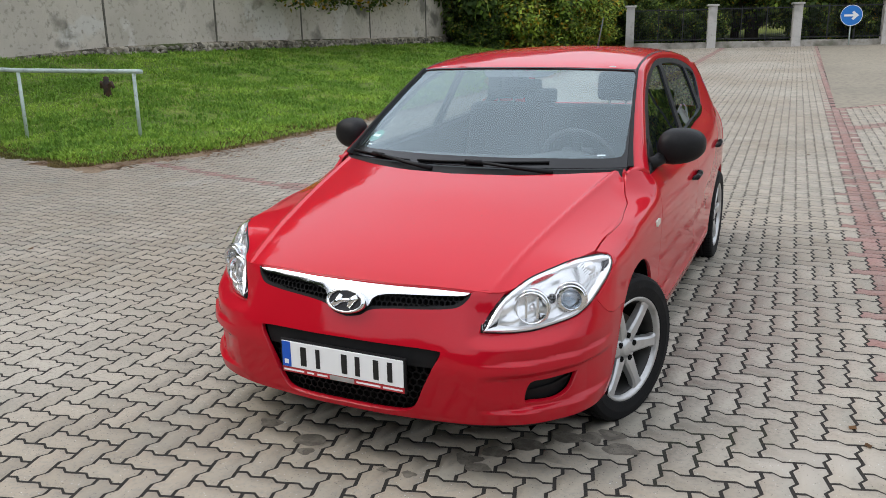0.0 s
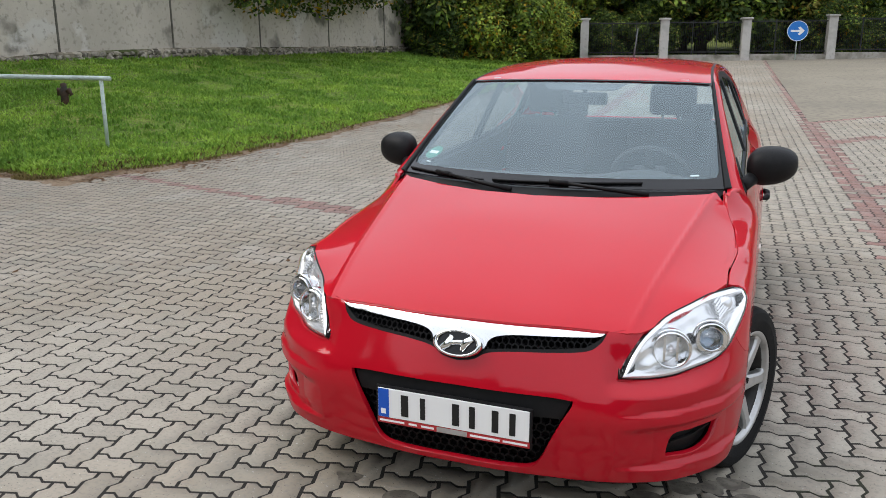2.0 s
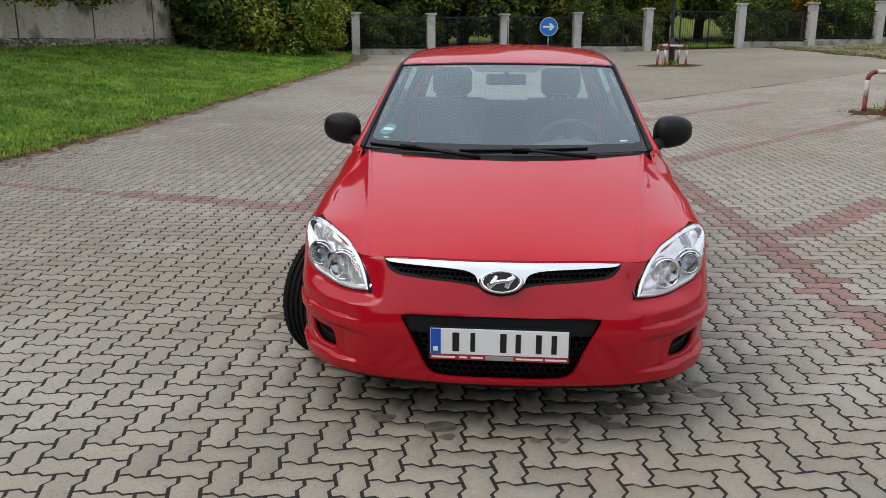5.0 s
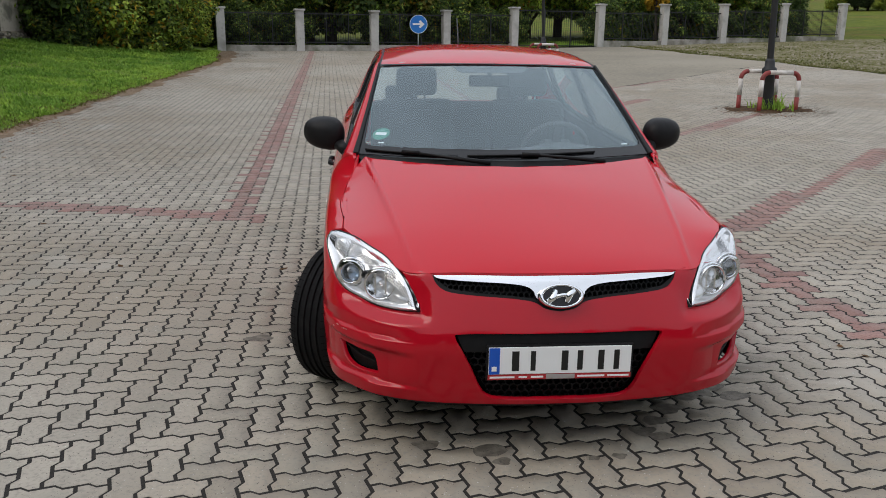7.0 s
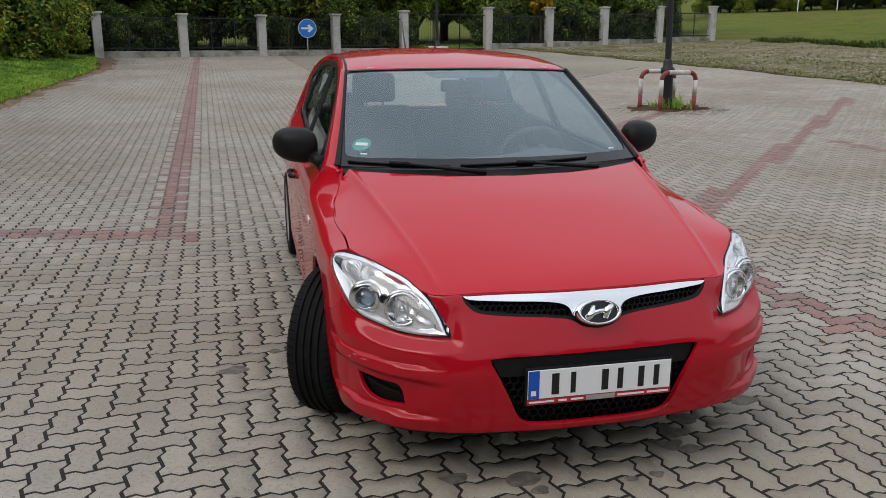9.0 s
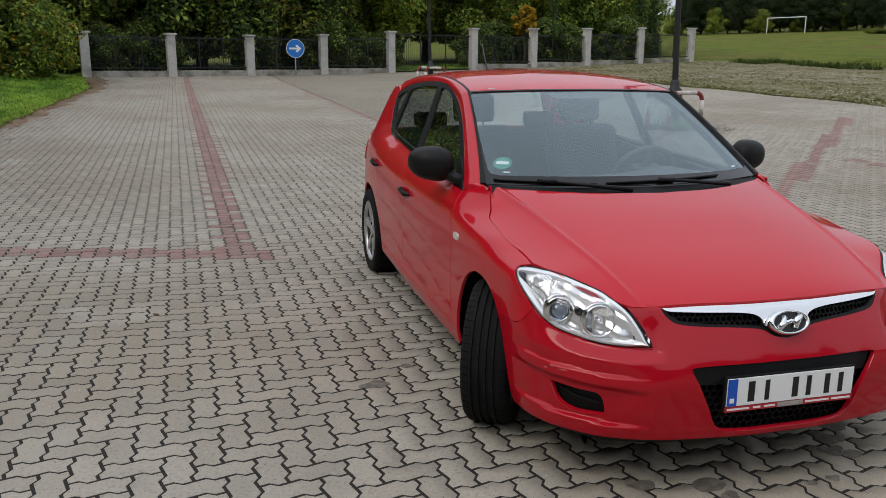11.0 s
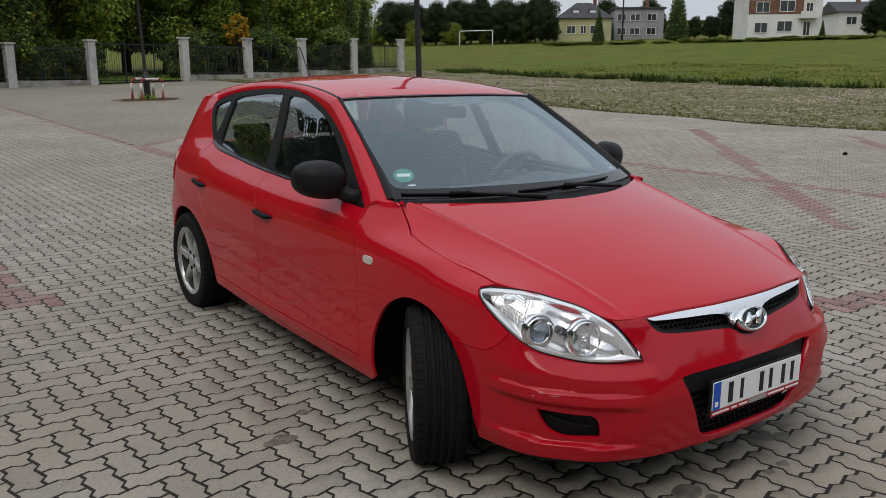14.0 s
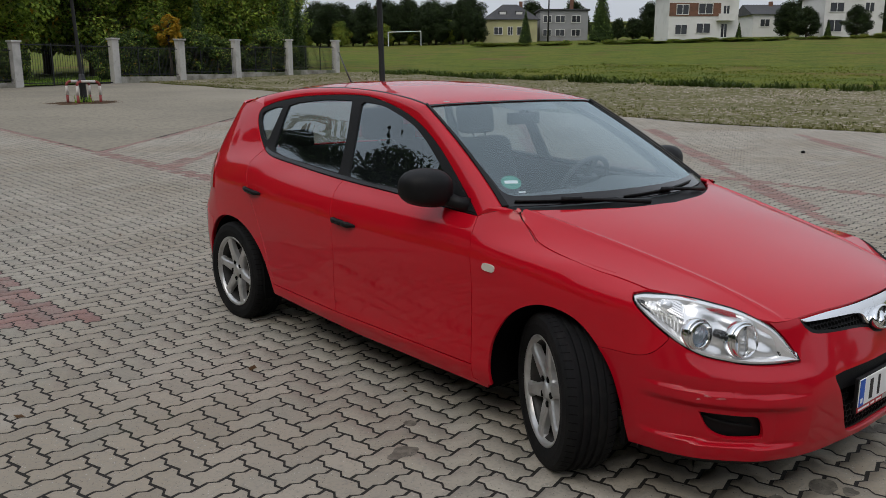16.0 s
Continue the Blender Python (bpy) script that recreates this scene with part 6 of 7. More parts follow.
slab("holder", -0.268, 0.268, -0.068, 0.066, 0.012, 0.012, M_BLACK, "black holder", 0.003)
slab("board", -0.260, 0.260, -0.043, 0.060, 0.0, 0.004, M_PLATE, "white reflective board", 0.002)
slab("blue_band", -0.2585, -0.220, -0.0415, 0.0585, -0.004, 0.001, M_PLATE_BLUE, "blue band")
for a, b in ((-.176, -.150), (-.108, -.090), (.004, .028), (.062, .082), (.138, .160), (.196, .216)):
    slab("ink_bar", a, b, -0.030, 0.045, -0.004, 0.0012, M_PLATE_INK, "black bar")
slab("blue_mark", -0.249, -0.231, -0.030, -0.012, -0.005, 0.0006, M_PLATE, "pale bar")
slab("strip", -0.262, 0.262, -0.064, -0.0445, 0.0, 0.003, M_PLATE_RED, "red strip below the plate")
for a, b in ((-.255, -.165), (-.15, -.12), (-.105, -.06), (.065, .165), (.175, .255)):
    slab("strip_bar", a, b, -0.058, -0.051, -0.003, 0.0008, M_PLATE, "pale bar")
slab("strip_field", -0.05, 0.055, -0.063, -0.0455, -0.003, 0.0009, M_ALLOY, "silver field")

# ---- head lamps ----
for sx in BOTH:
    lamp = thing("head_lamp", (0, 0, 0))
    lamp.parent = car
    tagged(lamp, "clear-lens head lamp with a chrome inside")
    outline = run(LAMP_TOP) + lamp_low[1:-1]
    panel("lens", outline, body, M_LENS, lamp, "clear lamp lens", step=0.012, gap=0.005, sides=(sx,), flange=False, offset=-0.002)
    for name, a, b, m, label, off in (("lens_edge", 0.0032, 0.012, M_REFLECTOR, "bright edge of the lens", -0.007), ("gasket", 0.0012, 0.0032, M_BLACK, "thin black seam round the lens", -0.004)):
        rim_in, rim_out = [tuple(q) for q in shrink(outline, b)], [tuple(q) for q in shrink(outline, a)]
        panel(name, cut_holes(rim_out, [rim_in]), body, m, lamp, label, step=0.012, gap=0.0, offset=off, deep=0.045, sides=(sx,))
    bowl = panel("bowl", outline, lambda u, v: body(u, v, 0.045 + 0.006 * np.sin(38 * np.asarray(u, float) + 20 * np.asarray(v, float)) + 0.004 * np.sin(95 * np.asarray(v, float) - 30 * np.asarray(u, float)) + 0.0016 * np.sin(420 * np.asarray(u, float)) * np.clip((np.asarray(u, float) - .94) / .03, 0, 1)), M_REFLECTOR, lamp, "chrome bowl", step=0.005, gap=0.0025, sides=(sx,), flange=False)
    for s0, z0, r, kind in ((.893, .648, .050, "projector"), (.730, .632, .056, "reflector"), (1.02, .733, .022, "indicator")):
        c = body(s0, z0, 0.028)
        m = Matrix.Translation((sx * c[0], c[1], c[2])) @ pose(0, 0, 0, 90 - 4, 0, sx * (14 if kind != "indicator" else 40))
        bm = bmesh.new()
        if kind == "projector":
            lathe(bm, [(r * .66, -0.02), (r * .70, 0.006), (r * .80, 0.010), (r * .86, 0.004), (r * .98, 0.010), (r * 1.04, 0.002), (r * 1.0, -0.03)], 36, m)
            part("projector_ring", bm, M_CHROME, lamp, "chrome ring", smooth=True)
            bm = bmesh.new()
            lathe(bm, [(r * .68, -0.012), (r * .60, 0.004), (r * .40, 0.015), (r * .2, 0.020), (0.0005, 0.021)], 28, m)
            part("projector_lens", bm, M_BULB_GLASS, lamp, "bluish projector lens", smooth=True)
            bm = bmesh.new()
            lathe(bm, [(r * .68, -0.014), (r * .4, -0.035), (0.001, -0.04)], 28, m)
            part("projector_back", bm, material("projector_dark", (0.05, 0.055, 0.06), 0.3, metal=0.4), lamp, smooth=True)
        elif kind == "reflector":
            lathe(bm, [(r * 1.02, -0.03), (r * 1.04, 0.012), (r * .97, 0.014), (r * .93, 0.004), (r * .80, -0.018), (r * .5, -0.036), (r * .2, -0.043), (0.001, -0.044)], 36, m)
            part("reflector", bm, M_CHROME, lamp, "round chrome reflector", smooth=True)
            bm = bmesh.new()
            lathe(bm, [(0.011, -0.04), (0.011, -0.008), (0.008, 0.0), (0.001, 0.003)], 14, m)
            part("bulb_cap", bm, M_REFLECTOR, lamp, "silver bulb cap", smooth=True)
            for x in (-0.020, 0.020):
                bm = bmesh.new()
                box(bm, x - 0.004, x + 0.004, -0.040, 0.040, -0.03, -0.004, 0.001)
                bmesh.ops.transform(bm, matrix=m, verts=bm.verts)
                part("bulb_shield", bm, M_CHROME, lamp, "upright chrome slat")
        else:
            lathe(bm, [(r, -0.02), (r, 0.004), (r * .7, 0.008), (0.001, 0.010)], 20, m)
            part("indicator", bm, M_REFLECTOR, lamp, smooth=True)
    for s0, z0, r, d in ((.893, .650, .057, .030), (.730, .632, .063, .030), (.812, .655, .014, .020)):
        c = body(s0, z0, d)
        m = Matrix.Translation((sx * c[0], c[1], c[2])) @ pose(0, 0, 0, 90 - 4, 0, sx * 14)
        bm = bmesh.new()
        lathe(bm, [(r * .90, -0.03), (r * .93, 0.000), (r, 0.004), (r * 1.05, -0.002), (r * 1.02, -0.03)] + ([(0.001, -0.004)] if r < 0.02 else []), 36, m)
        part("bezel" if r > 0.02 else "round_cap", bm, M_CHROME if r > 0.02 else M_BARREL, lamp, "thin chrome bezel" if r > 0.02 else "small grey cap", smooth=True)
    # ribs of the indicator, behind the lens
    for k in range(6):
        a, b = .950 + .004 * k, 1.055 - .004 * k
        z0, z1 = .700 + .0085 * k, .742 + .0045 * k
        panel("indicator_rib", [(a, z0), (b, z1), (b, z1 + .0035), (a, z0 + .0045)], lambda u, v: body(u, v, 0.022), M_REFLECTOR, lamp, step=0.02, gap=0, sides=(sx,), deep=0.012)
    # fog lamp recess
    panel("fog_recess", fog, deep_body(0.035), M_BLACK, car, "black fog lamp blank", step=0.02, gap=-0.004, sides=(sx,), flange=False)
    panel("fog_blade", [(.70, .345), (.78, .352), (.86, .375), (.86, .381), (.78, .360), (.70, .352)], deep_body(0.022), M_BLACK, car, step=0.02, gap=0, sides=(sx,), deep=0.02)
    # repeater
    a = [(1.826 + .034 * math.copysign(abs(math.cos(t)) ** 0.6, math.cos(t)) - 0.006 * math.sin(t), .744 + .0155 * math.copysign(abs(math.sin(t)) ** 0.6, math.sin(t)) + 0.004 * math.cos(t)) for t in (2 * math.pi * k / 24 for k in range(24))]
    panel("side_repeater", a, body, material("repeater_lens", (0.62, 0.58, 0.51), 0.15, coat=0.5), car, "small clear side repeater", step=0.01, gap=0, offset=0.007, deep=0.01, sides=(sx,))

# ---- door handles, mirrors ----
for sx in BOTH:
    for y0, y1, z0, z1 in ((1.27, 1.455, .784, .796), (2.235, 2.41, .838, .853)):
        handle = thing("door_handle", (0, 0, 0))
        handle.parent = car
        tagged(handle, "black pull handle")
        bm = bmesh.new()
        pts = []
        for k in range(11):
            t = k / 10
            c = body(sy(y0 + (y1 - y0) * t), z0 + (z1 - z0) * t)
            out = 0.004 + 0.017 * min(1, 4 * t * (1 - t) * 1.6)
            pts.append((sx * (c[0] + out), c[1], c[2]))
        tube(bm, pts, [0.006] + [0.0145] * 9 + [0.006], 10)
        part("grip", bm, M_BLACK, handle, smooth=True)
        ym, zm = (y0 + y1) / 2, (z0 + z1) / 2
        cup = [(sy(ym) + .058 * math.cos(t), zm + .036 * math.sin(t)) for t in (2 * math.pi * k / 24 for k in range(24))]
        w = lambda u, v, ym=ym, zm=zm: body(u, v, 0.0) - np.stack([0.030 * np.clip(1 - ((u - sy(ym)) / .058) ** 2 - ((v - zm) / .036) ** 2, 0, 1), 0 * u, 0 * u], -1) * np.array([1.0, 0, 0])
        panel("cup", cup, w, M_PAINT, handle, "red recess", step=0.008, gap=0, offset=0.0015, sides=(sx,), flange=False)
    mirror = thing("side_mirror", (0, 0, 0))
    mirror.parent = car
    tagged(mirror, "black plastic door mirror")
    bm = bmesh.new()
    bmesh.ops.create_uvsphere(bm, u_segments=36, v_segments=20, radius=1)
    for v in bm.verts:
        x, y, z = v.co
        q = lambda c, e: math.copysign(abs(c) ** e, c)
        x, y, z = q(x, 0.8), q(y, 0.75), q(z, 0.8)
        if y > 0.12:
            y = 0.12 + (y - 0.12) * 0.25
        taper = 1 - 0.12 * x
        v.co = Vector((sx * (0.906 + 0.107 * x), 0.70 + 0.105 * y + 0.03 * x, 1.036 + 0.084 * z * taper + 0.006 * x))
    part("housing", bm, M_BLACK, mirror, smooth=True)
    bm = bmesh.new()
    bmesh.ops.create_circle(bm, cap_ends=True, segments=28, radius=1)
    for v in bm.verts:
        v.co = Vector((sx * (0.908 + 0.092 * v.co.x), 0.7245 + 0.03 * v.co.x, 1.036 + 0.068 * v.co.y))
    part("mirror_glass", bm, M_CHROME, mirror, "mirror glass")
    bm = bmesh.new()
    tube(bm, [(sx * 0.782, 0.535, 0.963), (sx * 0.812, 0.585, 0.975), (sx * 0.845, 0.66, 0.998)], [0.034, 0.028, 0.036], 12)
    part("mirror_arm", bm, M_BLACK, mirror, smooth=True)
    panel("mirror_patch", [(1.985, .944), (2.13, .954), (2.20, 1.05), (2.185, 1.066), (2.118, 1.03)], body, M_BLACK, mirror, "black corner patch", step=0.02, gap=0.0, offset=0.006, sides=(sx,))

# ---- wipers ----
for (ua, va), (ub, vb), pu in (((-.95, .030), (-.36, .004), -.66), ((-.30, .012), (.56, .036), .10)):
    wiper = thing("wiper", (0, 0, 0))
    wiper.parent = car
    tagged(wiper, "black windscreen wiper")

    def at(u, v, h):
        p = Vector(screen_at(abs(u), v))
        if u < 0:
            p.x = -p.x
        return p + Vector((0, -0.42, 0.9)) * h

    bm = bmesh.new()
    tube(bm, [at(ua + (ub - ua) * k / 8, va + (vb - va) * k / 8, 0.008) for k in range(9)], 0.0055, 8)
    part("blade", bm, M_BLACK, wiper, smooth=True)
    bm = bmesh.new()
    tube(bm, [at(pu + 0.50, -0.045, 0.010), at(pu + 0.28, -0.025, 0.018), at(pu, 0.012, 0.018)], [0.013, 0.009, 0.006], 8)
    part("arm", bm, M_BLACK, wiper, smooth=True)
    bm = bmesh.new()
    tube(bm, [at(pu - 0.05, 0.016, 0.016), at(pu + 0.06, 0.010, 0.016)], 0.011, 8)
    part("joint", bm, M_BLACK, wiper, smooth=True)

# a round green badge behind the glass
p = screen_at(0.875, .205)
bm = bmesh.new()
n = (Vector(screen_at(.88, .21)) - Vector(screen_at(.87, .21))).cross(Vector(screen_at(.875, .215)) - Vector(screen_at(.875, .205))).normalized()
lathe(bm, [(0, 0), (0.045, 0), (0.045, 0.0012), (0, 0.0012)], 32, Matrix.Translation((-p[0], p[1], p[2])) @ Vector((-n.x, n.y, n.z)).to_track_quat("Z", "Y").to_matrix().to_4x4() @ Matrix.Translation((0, 0, -0.012)))
part("sticker", bm, M_STICKER, car, "round green paper badge behind the windscreen")
bm = bmesh.new()
m = Matrix.Translation((-p[0], p[1], p[2])) @ Vector((-n.x, n.y, n.z)).to_track_quat("Z", "Y").to_matrix().to_4x4()
box(bm, -0.030, 0.030, -0.009, 0.011, -0.0105, -0.0095)
bmesh.ops.transform(bm, matrix=m, verts=bm.verts)
part("sticker_bar", bm, M_PLATE, car, "white bar")

# small pale labels behind the glass
for u, v, w, h, sx in ((0.842, .112, 0.020, 0.005, 1), (0.862, .118, 0.016, 0.0045, -1)):
    p = Vector(screen_at(u, v))
    e, g = (Vector(screen_at(u + .01, v)) - p).normalized(), (Vector(screen_at(u, v + .01)) - p).normalized()
    n = e.cross(g).normalized()
    bm = bmesh.new()
    bm.faces.new([bm.verts.new((sx * q.x, q.y, q.z)) for q in (p + a * w * e + b * h * g - 0.007 * n for a, b in ((-1, -1), (1, -1), (1, 1), (-1, 1)))])
    part("label", bm, M_PLATE, car, "small pale label behind the windscreen")

# ---- wheels ----
def make_wheel(name, label):
    wheel = thing(name, label=label)
    wheel.parent = car
    R, half = 0.312, 0.102
    bm = bmesh.new()
    prof = [(0.212, -0.085), (0.225, -0.098), (0.262, -0.104), (0.292, -0.100), (0.305, -0.088), (0.3105, -0.072)]
    for g in (-0.046, -0.015, 0.015, 0.046):
        prof += [(R, g - 0.0085), (R - 0.0085, g - 0.006), (R - 0.0085, g + 0.006), (R, g + 0.0085)]
    prof += [(0.3105, 0.072), (0.305, 0.088), (0.292, 0.100), (0.262, 0.104), (0.225, 0.098), (0.212, 0.085)]
    lathe(bm, prof, 96)
    part("tyre", bm, M_TYRE, wheel, "black rubber tyre", smooth=False)
    # flat near-black strips that paint the shade of cross cuts on the tread's shoulders
    for side in (-1, 1):
        verts, faces = [], []
        for k in range(60):
            a = 2 * math.pi * k / 60
            o = len(verts)
            for da, z in ((-.006, .062), (.006, .062), (.022, .095), (.010, .095)):
                for r in ((0.3128,) if z < .08 else (0.3055,)):
                    verts.append((r * math.cos(a + da), r * math.sin(a + da), side * z))
            faces.append((o, o + 1, o + 2, o + 3))
        from_lists("tread_pattern", verts, faces, M_VOID, wheel, "", False, "stuff")
    rim = thing("rim", (0, 0, 0))
    rim.parent = wheel
    tagged(rim, "silver six-spoke alloy rim")
    bm = bmesh.new()
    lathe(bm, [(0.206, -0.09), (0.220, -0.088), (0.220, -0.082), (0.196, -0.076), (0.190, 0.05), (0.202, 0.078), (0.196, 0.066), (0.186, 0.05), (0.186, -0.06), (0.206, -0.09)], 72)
    part("barrel", bm, M_BARREL, rim, "near-black barrel, coloured for the shade behind the spokes", smooth=True)
    bm = bmesh.new()
    lathe(bm, [(0.202, 0.076), (0.222, 0.085), (0.2235, 0.093), (0.216, 0.097), (0.206, 0.090), (0.200, 0.074)], 72)
    part("lip", bm, M_ALLOY, rim, smooth=True)
    for k in range(6):
        bm = bmesh.new()
        secs = []
        for r, w, z, d in ((0.040, 0.032, 0.070, 0.03), (0.075, 0.030, 0.077, 0.034), (0.120, 0.026, 0.082, 0.034), (0.165, 0.023, 0.085, 0.032), (0.188, 0.026, 0.085, 0.028), (0.206, 0.040, 0.084, 0.024)):
            ring = [(-w * 1.1, z - d), (-w, z - 0.008), (-w * 0.66, z), (w * 0.66, z), (w, z - 0.008), (w * 1.1, z - d)]
            secs.append([bm.verts.new((r, a, b)) for a, b in ring])
        for a, b in zip(secs, secs[1:]):
            for j in range(5):
                bm.faces.new((a[j], a[j + 1], b[j + 1], b[j]))
        bm.faces.new(secs[-1])
        bmesh.ops.rotate(bm, verts=bm.verts, matrix=Matrix.Rotation(math.pi / 3 * k + 0.25, 3, "Z"))
        part("spoke", bm, M_ALLOY, rim)
    bm = bmesh.new()
    lathe(bm, [(0.072, 0.03), (0.072, 0.062), (0.066, 0.070), (0.036, 0.072), (0.034, 0.078), (0.028, 0.082), (0.001, 0.083)], 36)
    part("hub", bm, M_ALLOY, rim, smooth=True)
    for k in range(5):
        a = 2 * math.pi * k / 5 + 0.3
        bm = bmesh.new()
        lathe(bm, [(0.0135, 0.05), (0.0135, 0.0765), (0.0001, 0.0765)], 6, Matrix.Translation((0.054 * math.cos(a), 0.054 * math.sin(a), 0.0)))
        part("wheel_nut", bm, M_VOID, rim, "dark wheel nut")
    bm = bmesh.new()
    lathe(bm, [(0.05, 0.0), (0.136, 0.0), (0.136, 0.022), (0.07, 0.022), (0.06, 0.05), (0.001, 0.05)], 40)
    part("brake_disc", bm, M_BRAKE, wheel, "worn steel brake disc", smooth=False)
    # near-black disc that keeps the gaps behind the spokes dark
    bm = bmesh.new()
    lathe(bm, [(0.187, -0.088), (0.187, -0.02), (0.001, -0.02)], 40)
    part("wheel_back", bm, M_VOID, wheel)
    return wheel


for name, x, y, turn, spin in (("front_wheel", 0.790, -0.085, -20, 10), ("front_wheel", -0.795, -0.035, -29, 35), ("rear_wheel", 0.776, 2.63, 0, 20), ("rear_wheel", -0.776, 2.63, 0, 5)):
    w = make_wheel(name, "black tyre on a silver alloy wheel")
    w.matrix_basis = pose(x, y, 0.301, 0, 0, turn) @ pose(0, 0, 0, 0, 90 if x > 0 else -90, 0) @ pose(0, 0, 0, 0, 0, spin)

# ---- inside ----
panel("headlining", [(0, .03), (.5, .03), (.98, .03), (.98, .5), (.98, .98), (.5, .98), (0, .98)], roof_at, M_LINING, car, "pale grey headlining", step=(0.1, 0.05), gap=0.0, offset=-0.035, sides=BOTH, flange=False)
for sx in BOTH:
    panel("pillar_lining", [(0.0, 0)] + [(k / 20, 0) for k in range(1, 21)] + [(1, .5), (1, 1)] + [(k / 20, 1) for k in range(19, -1, -1)] + [(0, .5)], rail_at, M_LINING, car, "pale pillar lining", step=(0.025, 0.25), gap=0.0, offset=-0.022, sides=(sx,), flange=False)


def cushion(name, x0, x1, y0, y1, z0, z1, mat, parent, lean=0.0, bevel=0.06, label=""):
    bm = bmesh.new()
    box(bm, x0, x1, y0, y1, z0, z1)
    bmesh.ops.bevel(bm, geom=bm.edges[:], offset=bevel, segments=4, affect="EDGES", profile=0.6)
    for v in bm.verts:
        v.co.y += lean * (v.co.z - z0)
    return part(name, bm, mat, parent, label, smooth=True)


cushion("floor_pan", -0.72, 0.72, 0.45, 2.2, 0.2, 0.30, M_DASH, car, bevel=0.02)
cushion("bulkhead", -0.49, 0.49, 0.28, 0.42, 0.25, 0.93, M_DASH, car, bevel=0.02)
bm = bmesh.new()
secs = []
for x in np.linspace(-0.735, 0.735, 25):
    hump = 0.03 * math.exp(-((x - 0.36) / 0.17) ** 2)
    y0 = 0.135 + 0.24 * (x / 0.735) ** 2
    prof = [(y0, 0.955), (y0 + 0.14, 0.970), (0.52, 0.965 + hump), (0.66, 0.955 + hump * 1.3), (0.72, 0.925 + hump), (0.735, 0.85), (0.70, 0.70), (0.60, 0.55), (0.40, 0.5)]
    secs.append([bm.verts.new((x, a, b)) for a, b in prof])
for a, b in zip(secs, secs[1:]):
    for k in range(len(a) - 1):
        bm.faces.new((a[k], a[k + 1], b[k + 1], b[k]))
part("dashboard", bm, M_DASH, car, "dark grey dashboard", smooth=True)
steering = thing("steering_wheel", (0, 0, 0))
steering.parent = car
tagged(steering, "dark three-spoke steering wheel")
m = pose(0.36, 0.86, 0.915, -62, 0, 0)
bm = bmesh.new()
ring = [tuple(m @ Vector((0.185 * math.cos(t), 0.185 * math.sin(t), 0))) for t in (2 * math.pi * k / 40 for k in range(41))]
tube(bm, ring, 0.015, 10, caps=False)
part("wheel_rim", bm, M_DASH, steering, smooth=True)
bm = bmesh.new()
box(bm, -0.085, 0.085, -0.075, 0.06, -0.03, 0.025, 0.02)
box(bm, -0.18, 0.18, -0.015, 0.025, -0.012, 0.008, 0.004)
box(bm, -0.025, 0.025, -0.18, 0.0, -0.012, 0.008, 0.004)
bmesh.ops.transform(bm, matrix=m, verts=bm.verts)
part("wheel_hub", bm, M_DASH, steering)
for x in (-0.36, 0.36):
    seat = thing("front_seat", (0, 0, 0))
    seat.parent = car
    tagged(seat, "dark grey cloth front seat")
    cushion("seat", x - 0.25, x + 0.25, 1.0, 1.52, 0.40, 0.60, M_CLOTH, seat)
    cushion("backrest", x - 0.24, x + 0.24, 1.46, 1.60, 0.55, 1.14, M_CLOTH, seat, 0.30)
    cushion("headrest", x - 0.13, x + 0.13, 1.66, 1.76, 1.16, 1.335, M_CLOTH, seat, 0.15, 0.045)
    for d in (-0.05, 0.05):
        bm = bmesh.new()
        tube(bm, [(x + d, 1.66, 1.10), (x + d, 1.71, 1.20)], 0.007, 8)
        part("headrest_stay", bm, M_CHROME, seat, smooth=True)
bench = thing("rear_seat", (0, 0, 0))
bench.parent = car
tagged(bench, "dark grey cloth rear bench")
cushion("seat", -0.65, 0.65, 1.95, 2.45, 0.40, 0.62, M_CLOTH, bench)
cushion("backrest", -0.65, 0.65, 2.40, 2.54, 0.55, 1.06, M_CLOTH, bench, 0.25)
for x in (-0.42, 0.42):
    cushion("headrest", x - 0.12, x + 0.12, 2.52, 2.60, 1.06, 1.17, M_CLOTH, bench, 0.1, 0.035)
cushion("boot_floor", -0.65, 0.65, 2.5, 3.15, 0.55, 0.62, M_DASH, car, bevel=0.02)
room_mirror = thing("room_mirror", (0, 0, 0))
room_mirror.parent = car
tagged(room_mirror, "dark inside mirror behind the windscreen")
cushion("mirror_shell", -0.115, 0.115, 0.955, 0.985, 1.262, 1.325, M_BLACK, room_mirror, bevel=0.014)
bm = bmesh.new()
tube(bm, [(0, 0.972, 1.31), (0, 0.975, 1.366)], 0.012, 8)
part("mirror_stem", bm, M_BLACK, room_mirror, smooth=True)
for sx in BOTH:
    cushion("sun_visor", sx * 0.08 if sx > 0 else -0.50, 0.50 if sx > 0 else -0.08, 1.02, 1.18, 1.372, 1.39, M_LINING, car, 0, 0.008)
# stone chips on the bonnet
rnd = random.Random(21)
verts, faces = [], []
for k in range(16):
    x, y = rnd.gauss(0.05, 0.20), rnd.gauss(-0.30, 0.13)
    if abs(x) > 0.45 or not -0.75 < y < 0.0:
        continue
    c, r = bonnet_at(abs(x), y), rnd.uniform(0.0008, 0.0018)
    o = len(verts)
    for j in range(6):
        a = math.pi / 3 * j
        q = bonnet_at(abs(x + r * math.cos(a) * rnd.uniform(.6, 1.6)), y + r * math.sin(a))
        verts.append((math.copysign(q[0], x), q[1], q[2] + 0.0012))
    faces.append(tuple(range(o, o + 6)))
from_lists("chips", verts, faces, M_RUST, car, "dark stone chips and specks", False, "stuff")

